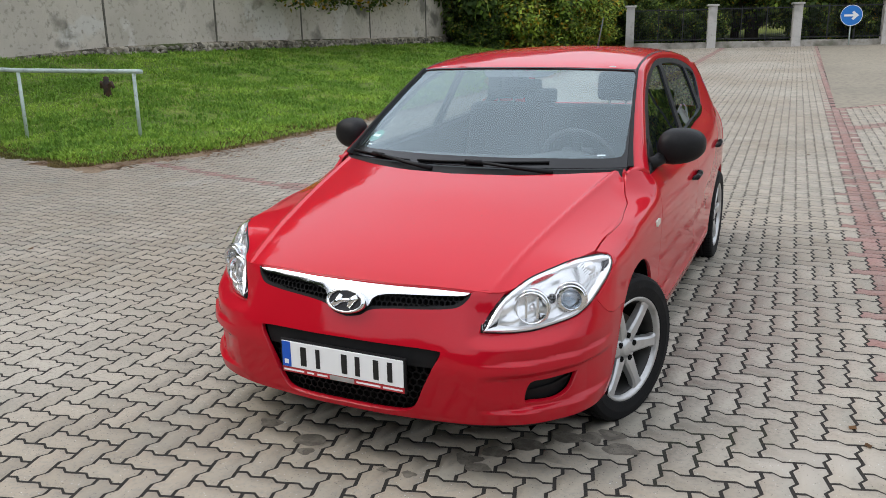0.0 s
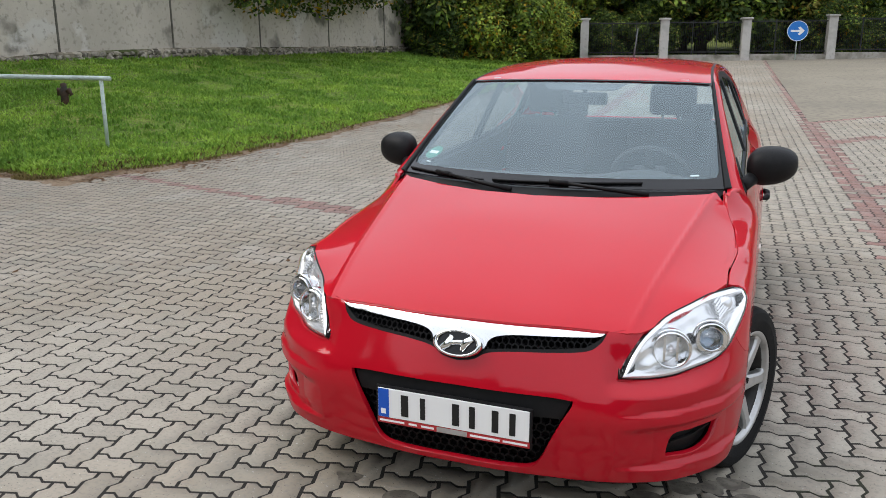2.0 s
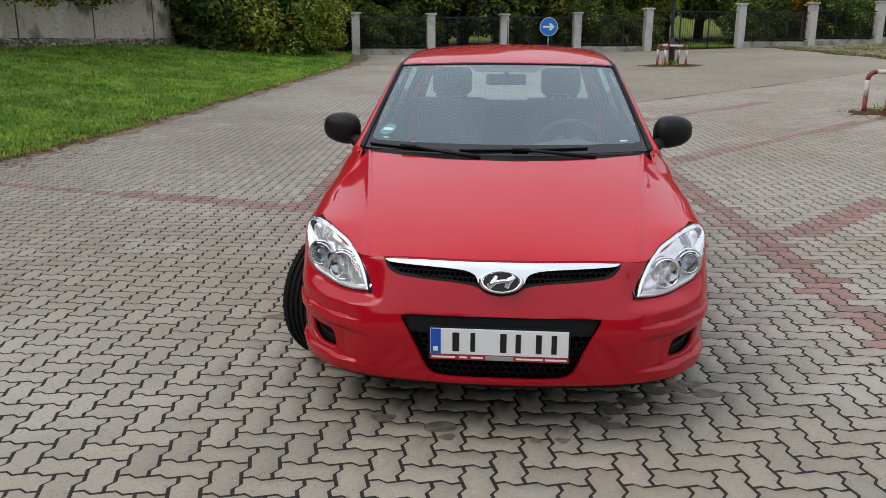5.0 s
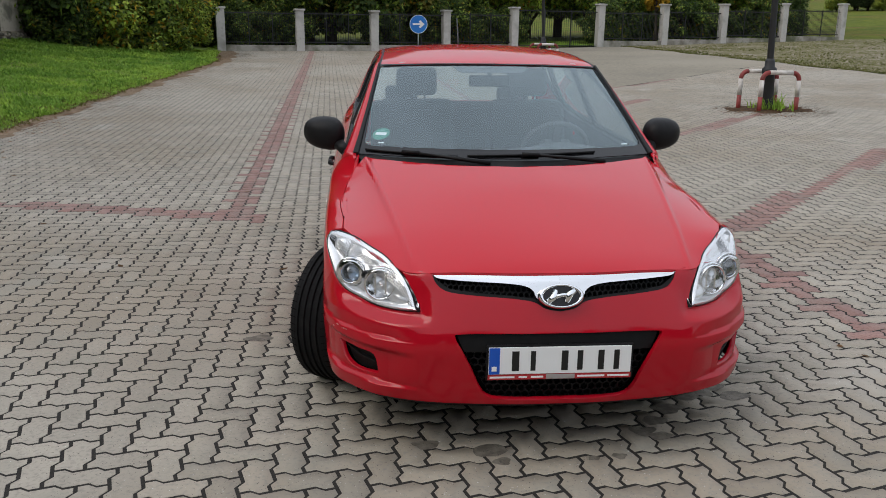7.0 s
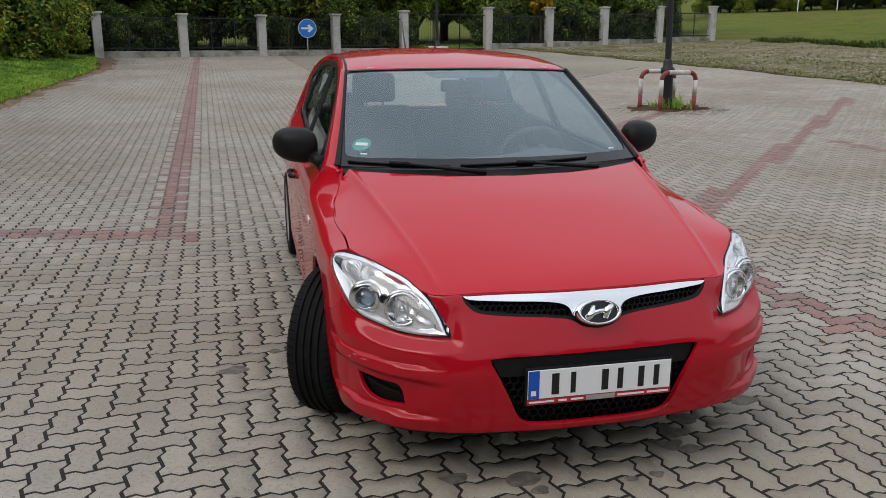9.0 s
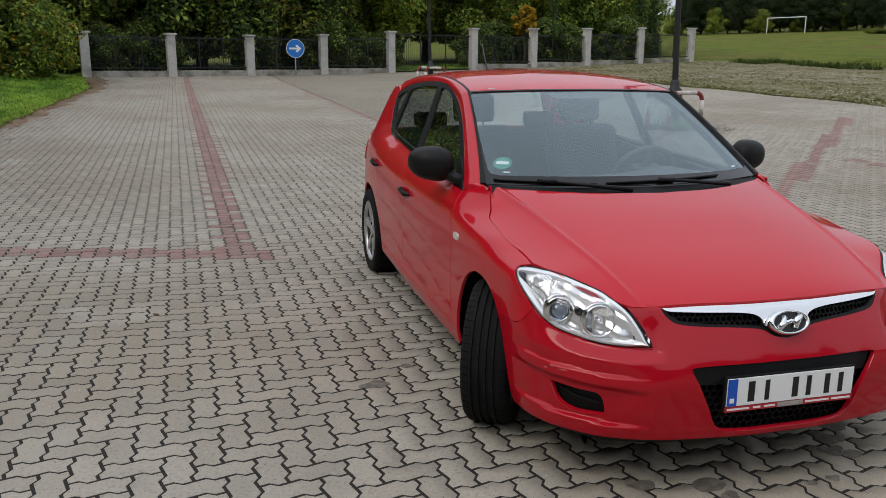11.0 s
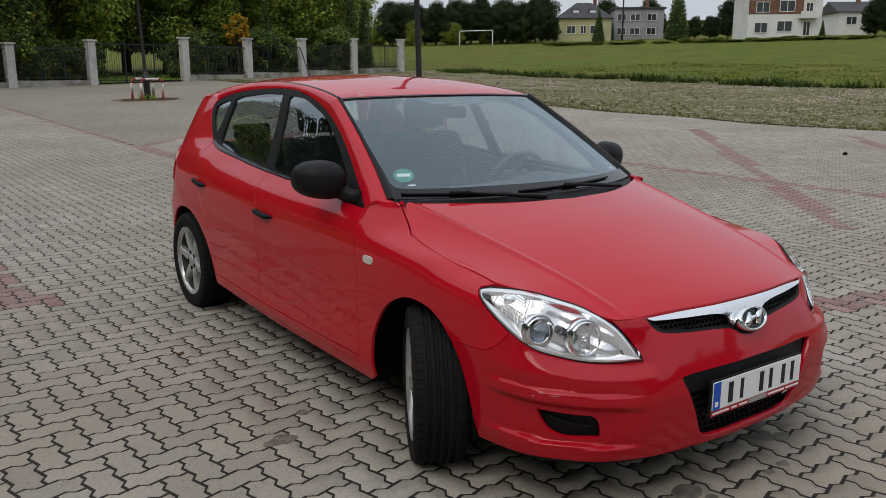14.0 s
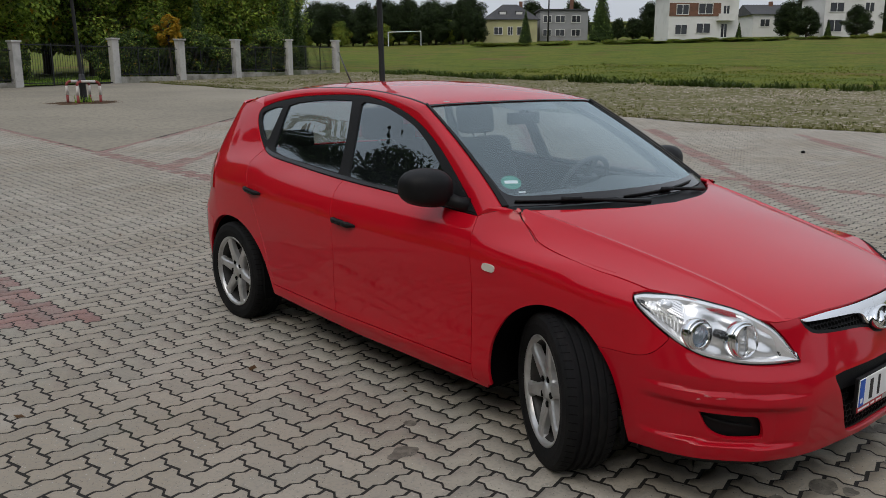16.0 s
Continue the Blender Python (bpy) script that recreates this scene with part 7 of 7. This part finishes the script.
# pale scuffs on the bumper's corner
M_SCUFF = material("scuffed_paint", (0.46, 0.17, 0.17), 0.7, spots=((90, 4, 0.4, 0.6, (0.42, 0.08, 0.08)),))
for s0, z0, long, lean in ((.800, .462, .034, -.05), (.845, .466, .024, .08), (.875, .455, .016, -.1)):
    panel("scuff", [(s0, z0), (s0 + long * 0.5, z0 - 0.002 + lean * long * 0.5), (s0 + long, z0 + lean * long), (s0 + long * 0.6, z0 + 0.004 + lean * long * 0.6), (s0 + 0.004, z0 + 0.003)], body, M_SCUFF, car, "pale scuff on the bumper corner", step=0.01, gap=0, offset=0.0012, sides=(-1,), flange=False)


# ---- houses, trees and goal beyond the meadow ----
M_WHITE_RENDER = material("white_render", (0.62, 0.61, 0.58), 0.9, spots=((0.4, 4, 0.5, 0.7, (0.52, 0.51, 0.48)),))
M_BROWN_BAND = material("brown_cladding", (0.16, 0.075, 0.045), 0.85, spots=((1.5, 4, 0.4, 0.7, (0.11, 0.055, 0.035)),))
M_YELLOW_RENDER = material("yellow_render", (0.40, 0.38, 0.20), 0.9, spots=((0.4, 4, 0.5, 0.7, (0.33, 0.31, 0.17)),))
M_GREY_RENDER = material("grey_render", (0.27, 0.27, 0.27), 0.9, spots=((0.4, 4, 0.5, 0.7, (0.22, 0.22, 0.215)),))
M_DARK_ROOF = material("dark_roof", (0.045, 0.045, 0.048), 0.8, spots=((1, 3, 0.5, 0.7, (0.06, 0.058, 0.056)),))
M_DARK_PANE = material("house_pane", (0.03, 0.033, 0.036), 0.12)
M_GOAL = material("goal_white", (0.7, 0.7, 0.68), 0.6)

EYE_FAR, AHEAD, ASIDE = Vector((-3.14, -2.01, 0)), Vector((0.655, 0.756, 0)), Vector((0.756, -0.655, 0))


def far_place(a, d):
    """The ground at a distance d along the meadow's axis and a share a of it to the side."""
    p = EYE_FAR + AHEAD * d + ASIDE * (a * d)
    return Vector((p.x, p.y, slope(p.x, p.y)))


def house(label, a0, a1, d, storeys, wall_mat, roof, windows, depth=9.0, band=None, balcony=None, chimney=True):
    """A house whose front runs from a0 to a1; windows: rows of (share along, share up, width, height in metres)."""
    p0, p1 = far_place(a0, d), far_place(a1, d)
    mid = (p0 + p1) / 2
    wide = (p1 - p0).length
    turn = math.degrees(math.atan2((p1 - p0).y, (p1 - p0).x))
    tall = storeys
    ob = thing("house", (mid.x, mid.y, mid.z), turn, label, "house")
    bm = bmesh.new()
    box(bm, -wide / 2, wide / 2, 0, depth, -1.0, tall, 0.03)
    part("wall", bm, wall_mat, ob)
    bm = bmesh.new()
    e = 0.5
    if roof == "hip":
        base = [bm.verts.new(q) for q in ((-wide / 2 - e, -e, tall), (wide / 2 + e, -e, tall), (wide / 2 + e, depth + e, tall), (-wide / 2 - e, depth + e, tall))]
        top = [bm.verts.new(q) for q in ((-wide * 0.14, depth * 0.45, tall + 2.9), (wide * 0.14, depth * 0.45, tall + 2.9))]
        for f in ((base[0], base[1], top[1], top[0]), (base[1], base[2], top[1]), (base[2], base[3], top[0], top[1]), (base[3], base[0], top[0]), base[::-1]):
            bm.faces.new(f)
    elif roof == "gable":
        base = [bm.verts.new(q) for q in ((-wide / 2 - e, -e, tall - 0.1), (wide / 2 + e, -e, tall - 0.1), (wide / 2 + e, depth + e, tall - 0.1), (-wide / 2 - e, depth + e, tall - 0.1))]
        top = [bm.verts.new(q) for q in ((-wide / 2 - e, depth * 0.5, tall + 1.9), (wide / 2 + e, depth * 0.5, tall + 1.9))]
        for f in ((base[0], base[1], top[1], top[0]), (base[1], base[2], top[1]), (base[2], base[3], top[0], top[1]), (base[3], base[0], top[0]), base[::-1]):
            bm.faces.new(f)
    else:
        box(bm, -wide / 2 - 0.3, wide / 2 + 0.3, -0.3, depth + 0.3, tall, tall + 0.3, 0.03)
    part("roof", bm, M_DARK_ROOF, ob, "dark roof")
    if roof == "hip":
        for s in (-0.16, 0.16):
            bm = bmesh.new()
            box(bm, wide * s - 0.75, wide * s + 0.75, depth * 0.12, depth * 0.4, tall + 0.3, tall + 1.6, 0.03)
            dormer = part("dormer", bm, M_DARK_ROOF, ob)
            bm = bmesh.new()
            box(bm, wide * s - 0.55, wide * s + 0.55, depth * 0.12 - 0.06, depth * 0.12 - 0.004, tall + 0.75, tall + 1.4)
            part("pane", bm, M_WHITE_RENDER, dormer, "pale dormer window")
    if chimney:
        bm = bmesh.new()
        box(bm, wide * 0.18, wide * 0.18 + 0.6, depth * 0.4, depth * 0.4 + 0.6, tall, tall + (3.4 if roof == "hip" else 2.4), 0.03)
        part("chimney", bm, M_BROWN_BAND, ob)
    if band:
        bm = bmesh.new()
        box(bm, -wide / 2 - 0.01, -wide / 2 + wide * band[2], -0.06, 0.0, tall * band[0], tall * band[1])
        part("cladding", bm, M_BROWN_BAND, ob, "brown facade band")
    for s, u, w, h in windows:
        win = thing("window", (-wide / 2 + wide * s, -0.08, tall * u))
        win.parent = ob
        bm = bmesh.new()
        for x0, x1, z0, z1 in ((-w / 2 - 0.09, w / 2 + 0.09, h / 2, h / 2 + 0.09), (-w / 2 - 0.09, w / 2 + 0.09, -h / 2 - 0.09, -h / 2), (-w / 2 - 0.09, -w / 2, -h / 2, h / 2), (w / 2, w / 2 + 0.09, -h / 2, h / 2), (-0.04, 0.04, -h / 2, h / 2)):
            box(bm, x0, x1, -0.05, 0.07, z0, z1)
        part("window_frame", bm, M_WHITE_RENDER, win)
        bm = bmesh.new()
        box(bm, -w / 2, w / 2, 0.0, 0.06, -h / 2, h / 2)
        part("pane", bm, M_DARK_PANE, win, "dark glass")
    if balcony:
        s, u, w = balcony
        bm = bmesh.new()
        x = -wide / 2 + wide * s
        box(bm, x - w / 2, x + w / 2, -1.2, 0, tall * u - 0.15, tall * u, 0.02)
        box(bm, x - w / 2, x + w / 2, -1.2, -1.14, tall * u, tall * u + 0.9)
        part("balcony", bm, M_WHITE_RENDER, ob)
    return ob


house("white two-storey house with a brown facade band", .268, .350, 132, 7.2, M_WHITE_RENDER, "gable",
      [(.19, .66, 1.8, 1.4), (.52, .68, 2.1, 1.5), (.82, .60, 0.9, 2.0), (.18, .24, 1.8, 1.4), (.50, .27, 2.1, 1.4), (.80, .22, 0.9, 2.0), (.19, .93, 1.7, .6), (.52, .95, 1.8, .6)], band=(.52, .80, .74), balcony=(.80, .44, 2.6))
house("low pale house with a grey roof", .368, .408, 150, 3.9, M_WHITE_RENDER, "gable", [(.35, .6, 1.6, 1.2), (.75, .6, 1.4, 1.2)])
house("white two-storey house behind trees", .452, .522, 138, 6.4, M_WHITE_RENDER, "flat", [(.20, .72, 2.2, 1.4), (.18, .26, 2.4, 1.8), (.75, .72, 1.4, 1.4), (.75, .28, 1.4, 1.4)])
house("yellow house with a dark hipped roof", .050, .112, 150, 3.9, M_YELLOW_RENDER, "hip", [(.25, .5, 1.4, 1.2), (.7, .5, 1.6, 1.3), (.48, .5, .8, 1.3)])
house("grey flat-roofed two-storey house", .115, .172, 155, 5.3, M_GREY_RENDER, "flat", [(.15, .72, 1.4, 1.1), (.42, .72, 1.6, 1.1), (.75, .72, 1.5, 1.1), (.15, .26, 1.4, 1.1), (.42, .26, 1.6, 1.1), (.75, .26, 1.5, 1.1)])
house("small old house among dark trees", -.115, -.070, 170, 5.0, M_BROWN_BAND, "gable", [(.3, .6, 1.2, 1.2), (.7, .6, 1.2, 1.2)])
house("white house at the meadow's end", .60, .70, 140, 6.0, M_WHITE_RENDER, "gable", [(.25, .65, 1.5, 1.3), (.7, .65, 1.5, 1.3), (.25, .25, 1.5, 1.3), (.7, .25, 1.5, 1.3)])
house("pale house at the meadow's end", .80, .92, 150, 6.2, M_YELLOW_RENDER, "hip", [(.25, .6, 1.5, 1.3), (.7, .6, 1.5, 1.3)])

t_spruce = thing("spruce", label="dark green conical spruce tree", category="conifer")
blobs = [(0, 0, 0.6 + 9.0 * t, 2.0 * (1 - t) ** 0.85 + 0.12, 0.55) for t in (0, .06, .12, .19, .26, .33, .4, .47, .54, .61, .68, .75, .82, .88, .93, .97)]
o = new("foliage", crown_mesh("foliage", blobs, 9000, 0.17, 31, [M_LEAF_DARK, M_LEAF_MID], (12, 1)))
o.parent = t_spruce
bm = bmesh.new()
tube(bm, [(0, 0, -0.4), (0, 0, 8.8)], [0.2, 0.03], 8)
part("trunk", bm, M_BARK, t_spruce, smooth=True)
q = far_place(.188, 140)
t_spruce.matrix_basis = pose(*q)
for a, d, k in ((.098, 140, .55), (.352, 128, .28), (.458, 133, .3)):
    q = far_place(a, d)
    plant(t_spruce, q.x, q.y, 40, k)
rnd = random.Random(9)
for a, d, k in ((-.15, 150, .95), (-.12, 160, 1.0), (-.095, 146, .8), (-.068, 152, 1.0), (-.04, 148, .95), (-.015, 156, 1.0), (.008, 150, .85), (.03, 160, 1.1), (.105, 165, .9), (.155, 168, .8),
                (.208, 150, .42), (.226, 146, .5), (.246, 150, .78), (.41, 140, .75), (.432, 136, .65), (.492, 131, .62), (.535, 140, .9), (.57, 142, .95), (.62, 133, .4), (.74, 140, .9), (.78, 138, 1.0), (.96, 140, 1.0),
                (.165, 178, .6), (.43, 172, .9), (.535, 170, .9)):
    q = far_place(a, d)
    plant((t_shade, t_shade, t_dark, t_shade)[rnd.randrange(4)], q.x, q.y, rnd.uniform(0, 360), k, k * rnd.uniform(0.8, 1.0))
# low hedges before the houses, bushes behind the goal
for k in range(34):
    q = far_place(.04 + .0155 * k + rnd.uniform(-.006, .006), 127 + rnd.uniform(-1.5, 1.5))
    plant(b_bush, q.x, q.y, rnd.uniform(0, 360), rnd.uniform(.35, .8), rnd.uniform(.05, .13))
for k in range(15):
    q = far_place(-.165 + .0145 * k + rnd.uniform(-.004, .004), 144 + rnd.uniform(-1, 3))
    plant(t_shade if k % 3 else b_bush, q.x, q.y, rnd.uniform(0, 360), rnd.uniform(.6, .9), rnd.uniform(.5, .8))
for k in range(3):
    c0, c1 = far_place(.125, 150) + Vector((0, 0, 9.6 + 0.7 * k)), far_place(.30, 150) + Vector((0, 0, 10.4 + 0.7 * k))
    bm = bmesh.new()
    tube(bm, [c0.lerp(c1, j / 8) - Vector((0, 0, 1.1 * (j / 8) * (1 - j / 8))) for j in range(9)], 0.03, 5)
    tagged(part("power_cable", bm, M_FENCE, None), "thin dark overhead cable strung above the houses", "cable", "overhead cables")
for a in (.125, .30):
    q = far_place(a, 150)
    bm = bmesh.new()
    tube(bm, [q - Vector((0, 0, .5)), q + Vector((0, 0, 12.0))], [0.16, 0.10], 8)
    tagged(part("utility_pole", bm, M_LAMP_POST, None, smooth=True), "slim dark utility pole carrying overhead cables", "pole", "utility poles")

goal = thing("goal", label="white football goal frame standing on the meadow", category="goal")
g0, g1 = far_place(-.0655, 140), far_place(-.0265, 140)
for name, pts in (("goal_post", (g0 + Vector((0, 0, -.2)), g0 + Vector((0, 0, 2.25)))), ("goal_post", (g1 + Vector((0, 0, -.2)), g1 + Vector((0, 0, 2.3)))), ("crossbar", (g0 + Vector((0, 0, 2.25)), g1 + Vector((0, 0, 2.3))))):
    bm = bmesh.new()
    tube(bm, pts, 0.07, 8)
    part(name, bm, M_GOAL, goal)


# ---- paving stones, laid in herringbone ----
U = 0.1125
TURN_STONES = radians(2.4)
ANCHOR = np.array([-2.046, 0.36])
STEP_AT = 0.36
CS, SN = math.cos(TURN_STONES), math.sin(TURN_STONES)


def zig(t):
    """The wave that the stones' sides follow: a long gentle run and a short step."""
    f = (t + 0.5) % 1.0 - 0.5
    return np.where(np.abs(f) < STEP_AT, -f / STEP_AT, np.sign(f) * (np.abs(f) - 0.5) / (0.5 - STEP_AT))


def to_world(p):
    """From stone units to the ground's plan, with the wavy sides."""
    x = p[..., 0] + 0.095 * zig(p[..., 1])
    y = p[..., 1] - 0.095 * zig(p[..., 0])
    x, y = (x - 0.5) * U, (y - 1.0) * U
    return np.stack([ANCHOR[0] + CS * x - SN * y, ANCHOR[1] + SN * x + CS * y], -1)


def stone_outline(w, h, inset):
    """Points round a stone of w by h units, in step with the wave."""
    pts = []
    k = [STEP_AT, 1 - STEP_AT]
    xs = sorted([0.0, float(w)] + [i + q for i in range(int(w)) for q in k])
    ys = sorted([0.0, float(h)] + [i + q for i in range(int(h)) for q in k])
    pts += [(x, 0.0) for x in xs[:-1]] + [(float(w), y) for y in ys[:-1]] + [(x, float(h)) for x in xs[:0:-1]] + [(0.0, y) for y in ys[:0:-1]]
    p = np.array(pts)
    c = np.array([w / 2, h / 2])
    d = np.sign(p - c) * (np.abs(np.abs(p - c) - c) < 1e-9)
    return p - inset * d


def slope_np(x, y):
    sm = lambda v, k: np.where(v > 30 * k, v, k * np.log1p(np.exp(np.minimum(v / k, 40))))
    return 0.0225 * sm(y - 5, 1.5) + 0.024 * sm(x - 3, 1.5) + far_rise(x, y)


def far_rise(x, y):
    sm = lambda v, k: np.where(v > 30 * k, v, k * np.log1p(np.exp(np.minimum(v / k, 40))))
    return 0.014 * sm(np.hypot(x, y) - 62, 8) + 0.02 * sm(x - 45, 8)


def red_stone(x, y):
    if abs(x + 1.80 + 0.041 * (y - 3.4)) < 0.13 and y > 3.25:
        return True
    if abs(y - 3.42 + 0.27 * (x + 2.2)) < 0.12 and -7 < x < -1.6:
        return True
    if abs(x - 2.02 + 0.034 * (y - 1.0)) < 0.13 and y > 0.15:
        return True
    if abs(y - 0.27 + 0.27 * (x - 2)) < 0.11 and 2 < x < 6:
        return True
    # slanted bays, one every four metres along x
    for off, x0, x1 in ((-8.28, 1.7, 5.5), (-4.33, 1.8, 7.5), (-0.38, 2.0, 11.5), (3.57, 5.0, 12.4), (7.52, 9.3, 13.5)):
        if abs(x - y - off) < 0.17 and x0 < x < x1:
            return True
    if abs(x - y + 11.0) < 0.13 and 1.7 < x < 8:
        return True
    if abs(x - 7.08) < 0.11 and 0.6 < y < 6.9:
        return True
    return False


shapes = {}
for kind, (w, h) in (("v", (1, 2)), ("h", (2, 1))):
    shapes[kind] = (stone_outline(w, h, 0.055), stone_outline(w, h, 0.073))
cells = []
for m_ in range(-420, 420):
    for n_ in range(-160, 160):
        ox, oy = m_ + 2 * n_, m_ - 2 * n_
        wx, wy = ANCHOR[0] + CS * ox * U - SN * oy * U, ANCHOR[1] + SN * ox * U + CS * oy * U
        if -15.5 < wx < 17.5 and -6.6 < wy < 39:
            cells.append((ox, oy))
rnd = random.Random(17)
near, rest = [], {False: [], True: []}
for ox, oy in cells:
    for kind, dx, dy in (("v", 0, 0), ("h", 1, 0)):
        cx, cy = (ox + dx + (0.5 if kind == "v" else 1.0) - 0.5) * U, (oy + dy + (1.0 if kind == "v" else 0.5) - 1.0) * U
        x, y = ANCHOR[0] + CS * cx - SN * cy, ANCHOR[1] + SN * cx + CS * cy
        if lawn_depth(x, y) > 0.06 or x > paving_right(y) - 0.08 or y < -6.45 or on_drive(x, y) or y > fence_y(x) - 0.12:
            continue
        red = red_stone(x, y)
        if not red and -2.95 < x < -1.35 and -1.55 < y < 2.1:
            near.append((kind, ox + dx, oy + dy))
        else:
            rest[red].append((kind, ox + dx, oy + dy))
stones = near[:300]
rest[False] += near[300:]


def stone_mesh(rows, seed, uneven=1.0, rings=2):
    """Vertices and faces of many stones at once: a top, a bevel and, for the single ones, low sides."""
    rs = np.random.RandomState(seed)
    V, F, base = [], [], 0
    for kind in ("v", "h"):
        own = np.array([(a, b) for k, a, b in rows if k == kind], float)
        if not len(own):
            continue
        out, top = shapes[kind]
        n, k = len(own), len(out)
        O = to_world(own[:, None] + out[None])
        T = to_world(own[:, None] + top[None])
        mid = T.mean(1)
        g = slope_np(mid[:, 0], mid[:, 1])
        lift = np.clip(rs.normal(0, 0.0004, n), -0.0005, 0.0009) * uneven
        tilt = rs.normal(0, 0.003, (n, 2)) * uneven
        h = lambda P, z: (slope_np(P[..., 0], P[..., 1]) + lift[:, None] + np.sum((P - mid[:, None]) * tilt[:, None], -1) + z)
        ring = np.stack([np.concatenate([P, h(P, z)[..., None]], -1) for P, z in ((T, 0.0), (O, -0.0025), (O, -0.012))[:rings]], 1)
        V.append(ring.reshape(-1, 3))
        for i in range(n):
            b = base + i * rings * k
            F.append(list(range(b, b + k)))
            for r in range(rings - 1):
                for j in range(k):
                    F.append((b + r * k + (j + 1) % k, b + r * k + j, b + (r + 1) * k + j, b + (r + 1) * k + (j + 1) % k))
        base += n * rings * k
    return np.concatenate(V), F


def fast_mesh(name, V, F, mat, parent, label, kind):
    me = bpy.data.meshes.new(name)
    me.vertices.add(len(V))
    me.vertices.foreach_set("co", np.asarray(V, np.float32).ravel())
    sizes = np.array([len(f) for f in F], np.int32)
    me.loops.add(int(sizes.sum()))
    me.loops.foreach_set("vertex_index", np.fromiter((i for f in F for i in f), np.int32, int(sizes.sum())))
    me.polygons.add(len(F))
    me.polygons.foreach_set("loop_start", np.concatenate([[0], np.cumsum(sizes)[:-1]]).astype(np.int32))
    me.update(calc_edges=True)
    return link(name, me, mat, parent, label, kind)


bed = bpy.data.objects["road_paving_bed"]
V, F = stone_mesh(rest[False], 1)
fast_mesh("paving_stones", V, F, M_PAVER, bed, "grey wavy-edged concrete paving stones in herringbone", "stuff")
V, F = stone_mesh(rest[True], 2)
fast_mesh("red_paving_stones", V, F, M_PAVER_RED, bed, "faded red paving stones marking bays", "stuff")
shared = {}
for kind in ("v", "h"):
    V, F = stone_mesh([(kind, 0, 0)], 3, 0.0, 3)
    me = bpy.data.meshes.new("paving_stone")
    me.from_pydata([tuple(q) for q in V], [], [tuple(f) for f in F])
    me.materials.append(M_PAVER_PART)
    shared[kind] = me
for kind, a, b in stones:
    ob = new("paving_stone", shared[kind])
    ob.parent = bed
    x, y = a * U, b * U
    wx, wy = ANCHOR[0] + CS * x - SN * y, ANCHOR[1] + SN * x + CS * y
    rise = float(slope_np(wx, wy) - slope_np(ANCHOR[0], ANCHOR[1]))
    ob.location = (CS * x - SN * y, SN * x + CS * y, rise + min(0.0009, max(-0.0005, rnd.gauss(0, 0.0004))))


# dark oil stains on the paving before the car
STAINS = [(.58, -.53, .045), (.70, -.41, .045), (.41, -.72, .042), (.47, -.77, .034), (.48, -.64, .040), (-.24, -.84, .045), (-.47, -.775, .036), (-.20, -.92, .026), (.25, -.91, .022), (.15, -.92, .018), (.79, -.38, .04), (.86, -.33, .042), (.92, -.43, .046), (-1.25, .42, .05), (-1.05, .62, .03)]
verts, faces = [], []
for x0, y0, r in STAINS:
    b, n = len(verts), 18
    for k in range(n):
        a = 2 * math.pi * k / n
        q = r * (1 + 0.6 * noise.noise((x0 * 9 + math.cos(a), y0 * 9 + math.sin(a), 0)))
        x, y = x0 + 1.35 * q * math.cos(a), y0 + q * math.sin(a)
        verts.append((x, y, slope(x, y) + 0.0016))
    faces.append(tuple(range(b, b + n)))
stain = material("oil_stain", (0.105, 0.09, 0.07), 0.75, spots=((30, 4, 0.4, 0.62, (0.17, 0.15, 0.12)), (110, 2, 0.6, 0.7, (0.07, 0.06, 0.05))), bump=((170, 0.001),))
tagged(from_lists("oil_stains", verts, faces, stain, None, "dark oily stains on the paving before the car", False, "stuff"), category="stain")

# a dark clod lying on the open paving
cx, cy = 10.55, 4.45
clod = thing("clod", (cx, cy, slope(cx, cy)), 20, "small dark clod of earth lying on the paving", "clod")
bm = bmesh.new()
bmesh.ops.create_icosphere(bm, subdivisions=2, radius=1)
for v in bm.verts:
    k = 1 + 0.35 * noise.noise(v.co * 1.7)
    v.co = Vector((v.co.x * 0.062 * k, v.co.y * 0.035 * k, max(-0.004, 0.016 + v.co.z * 0.026 * k)))
part("lump", bm, M_VOID, clod, smooth=True)
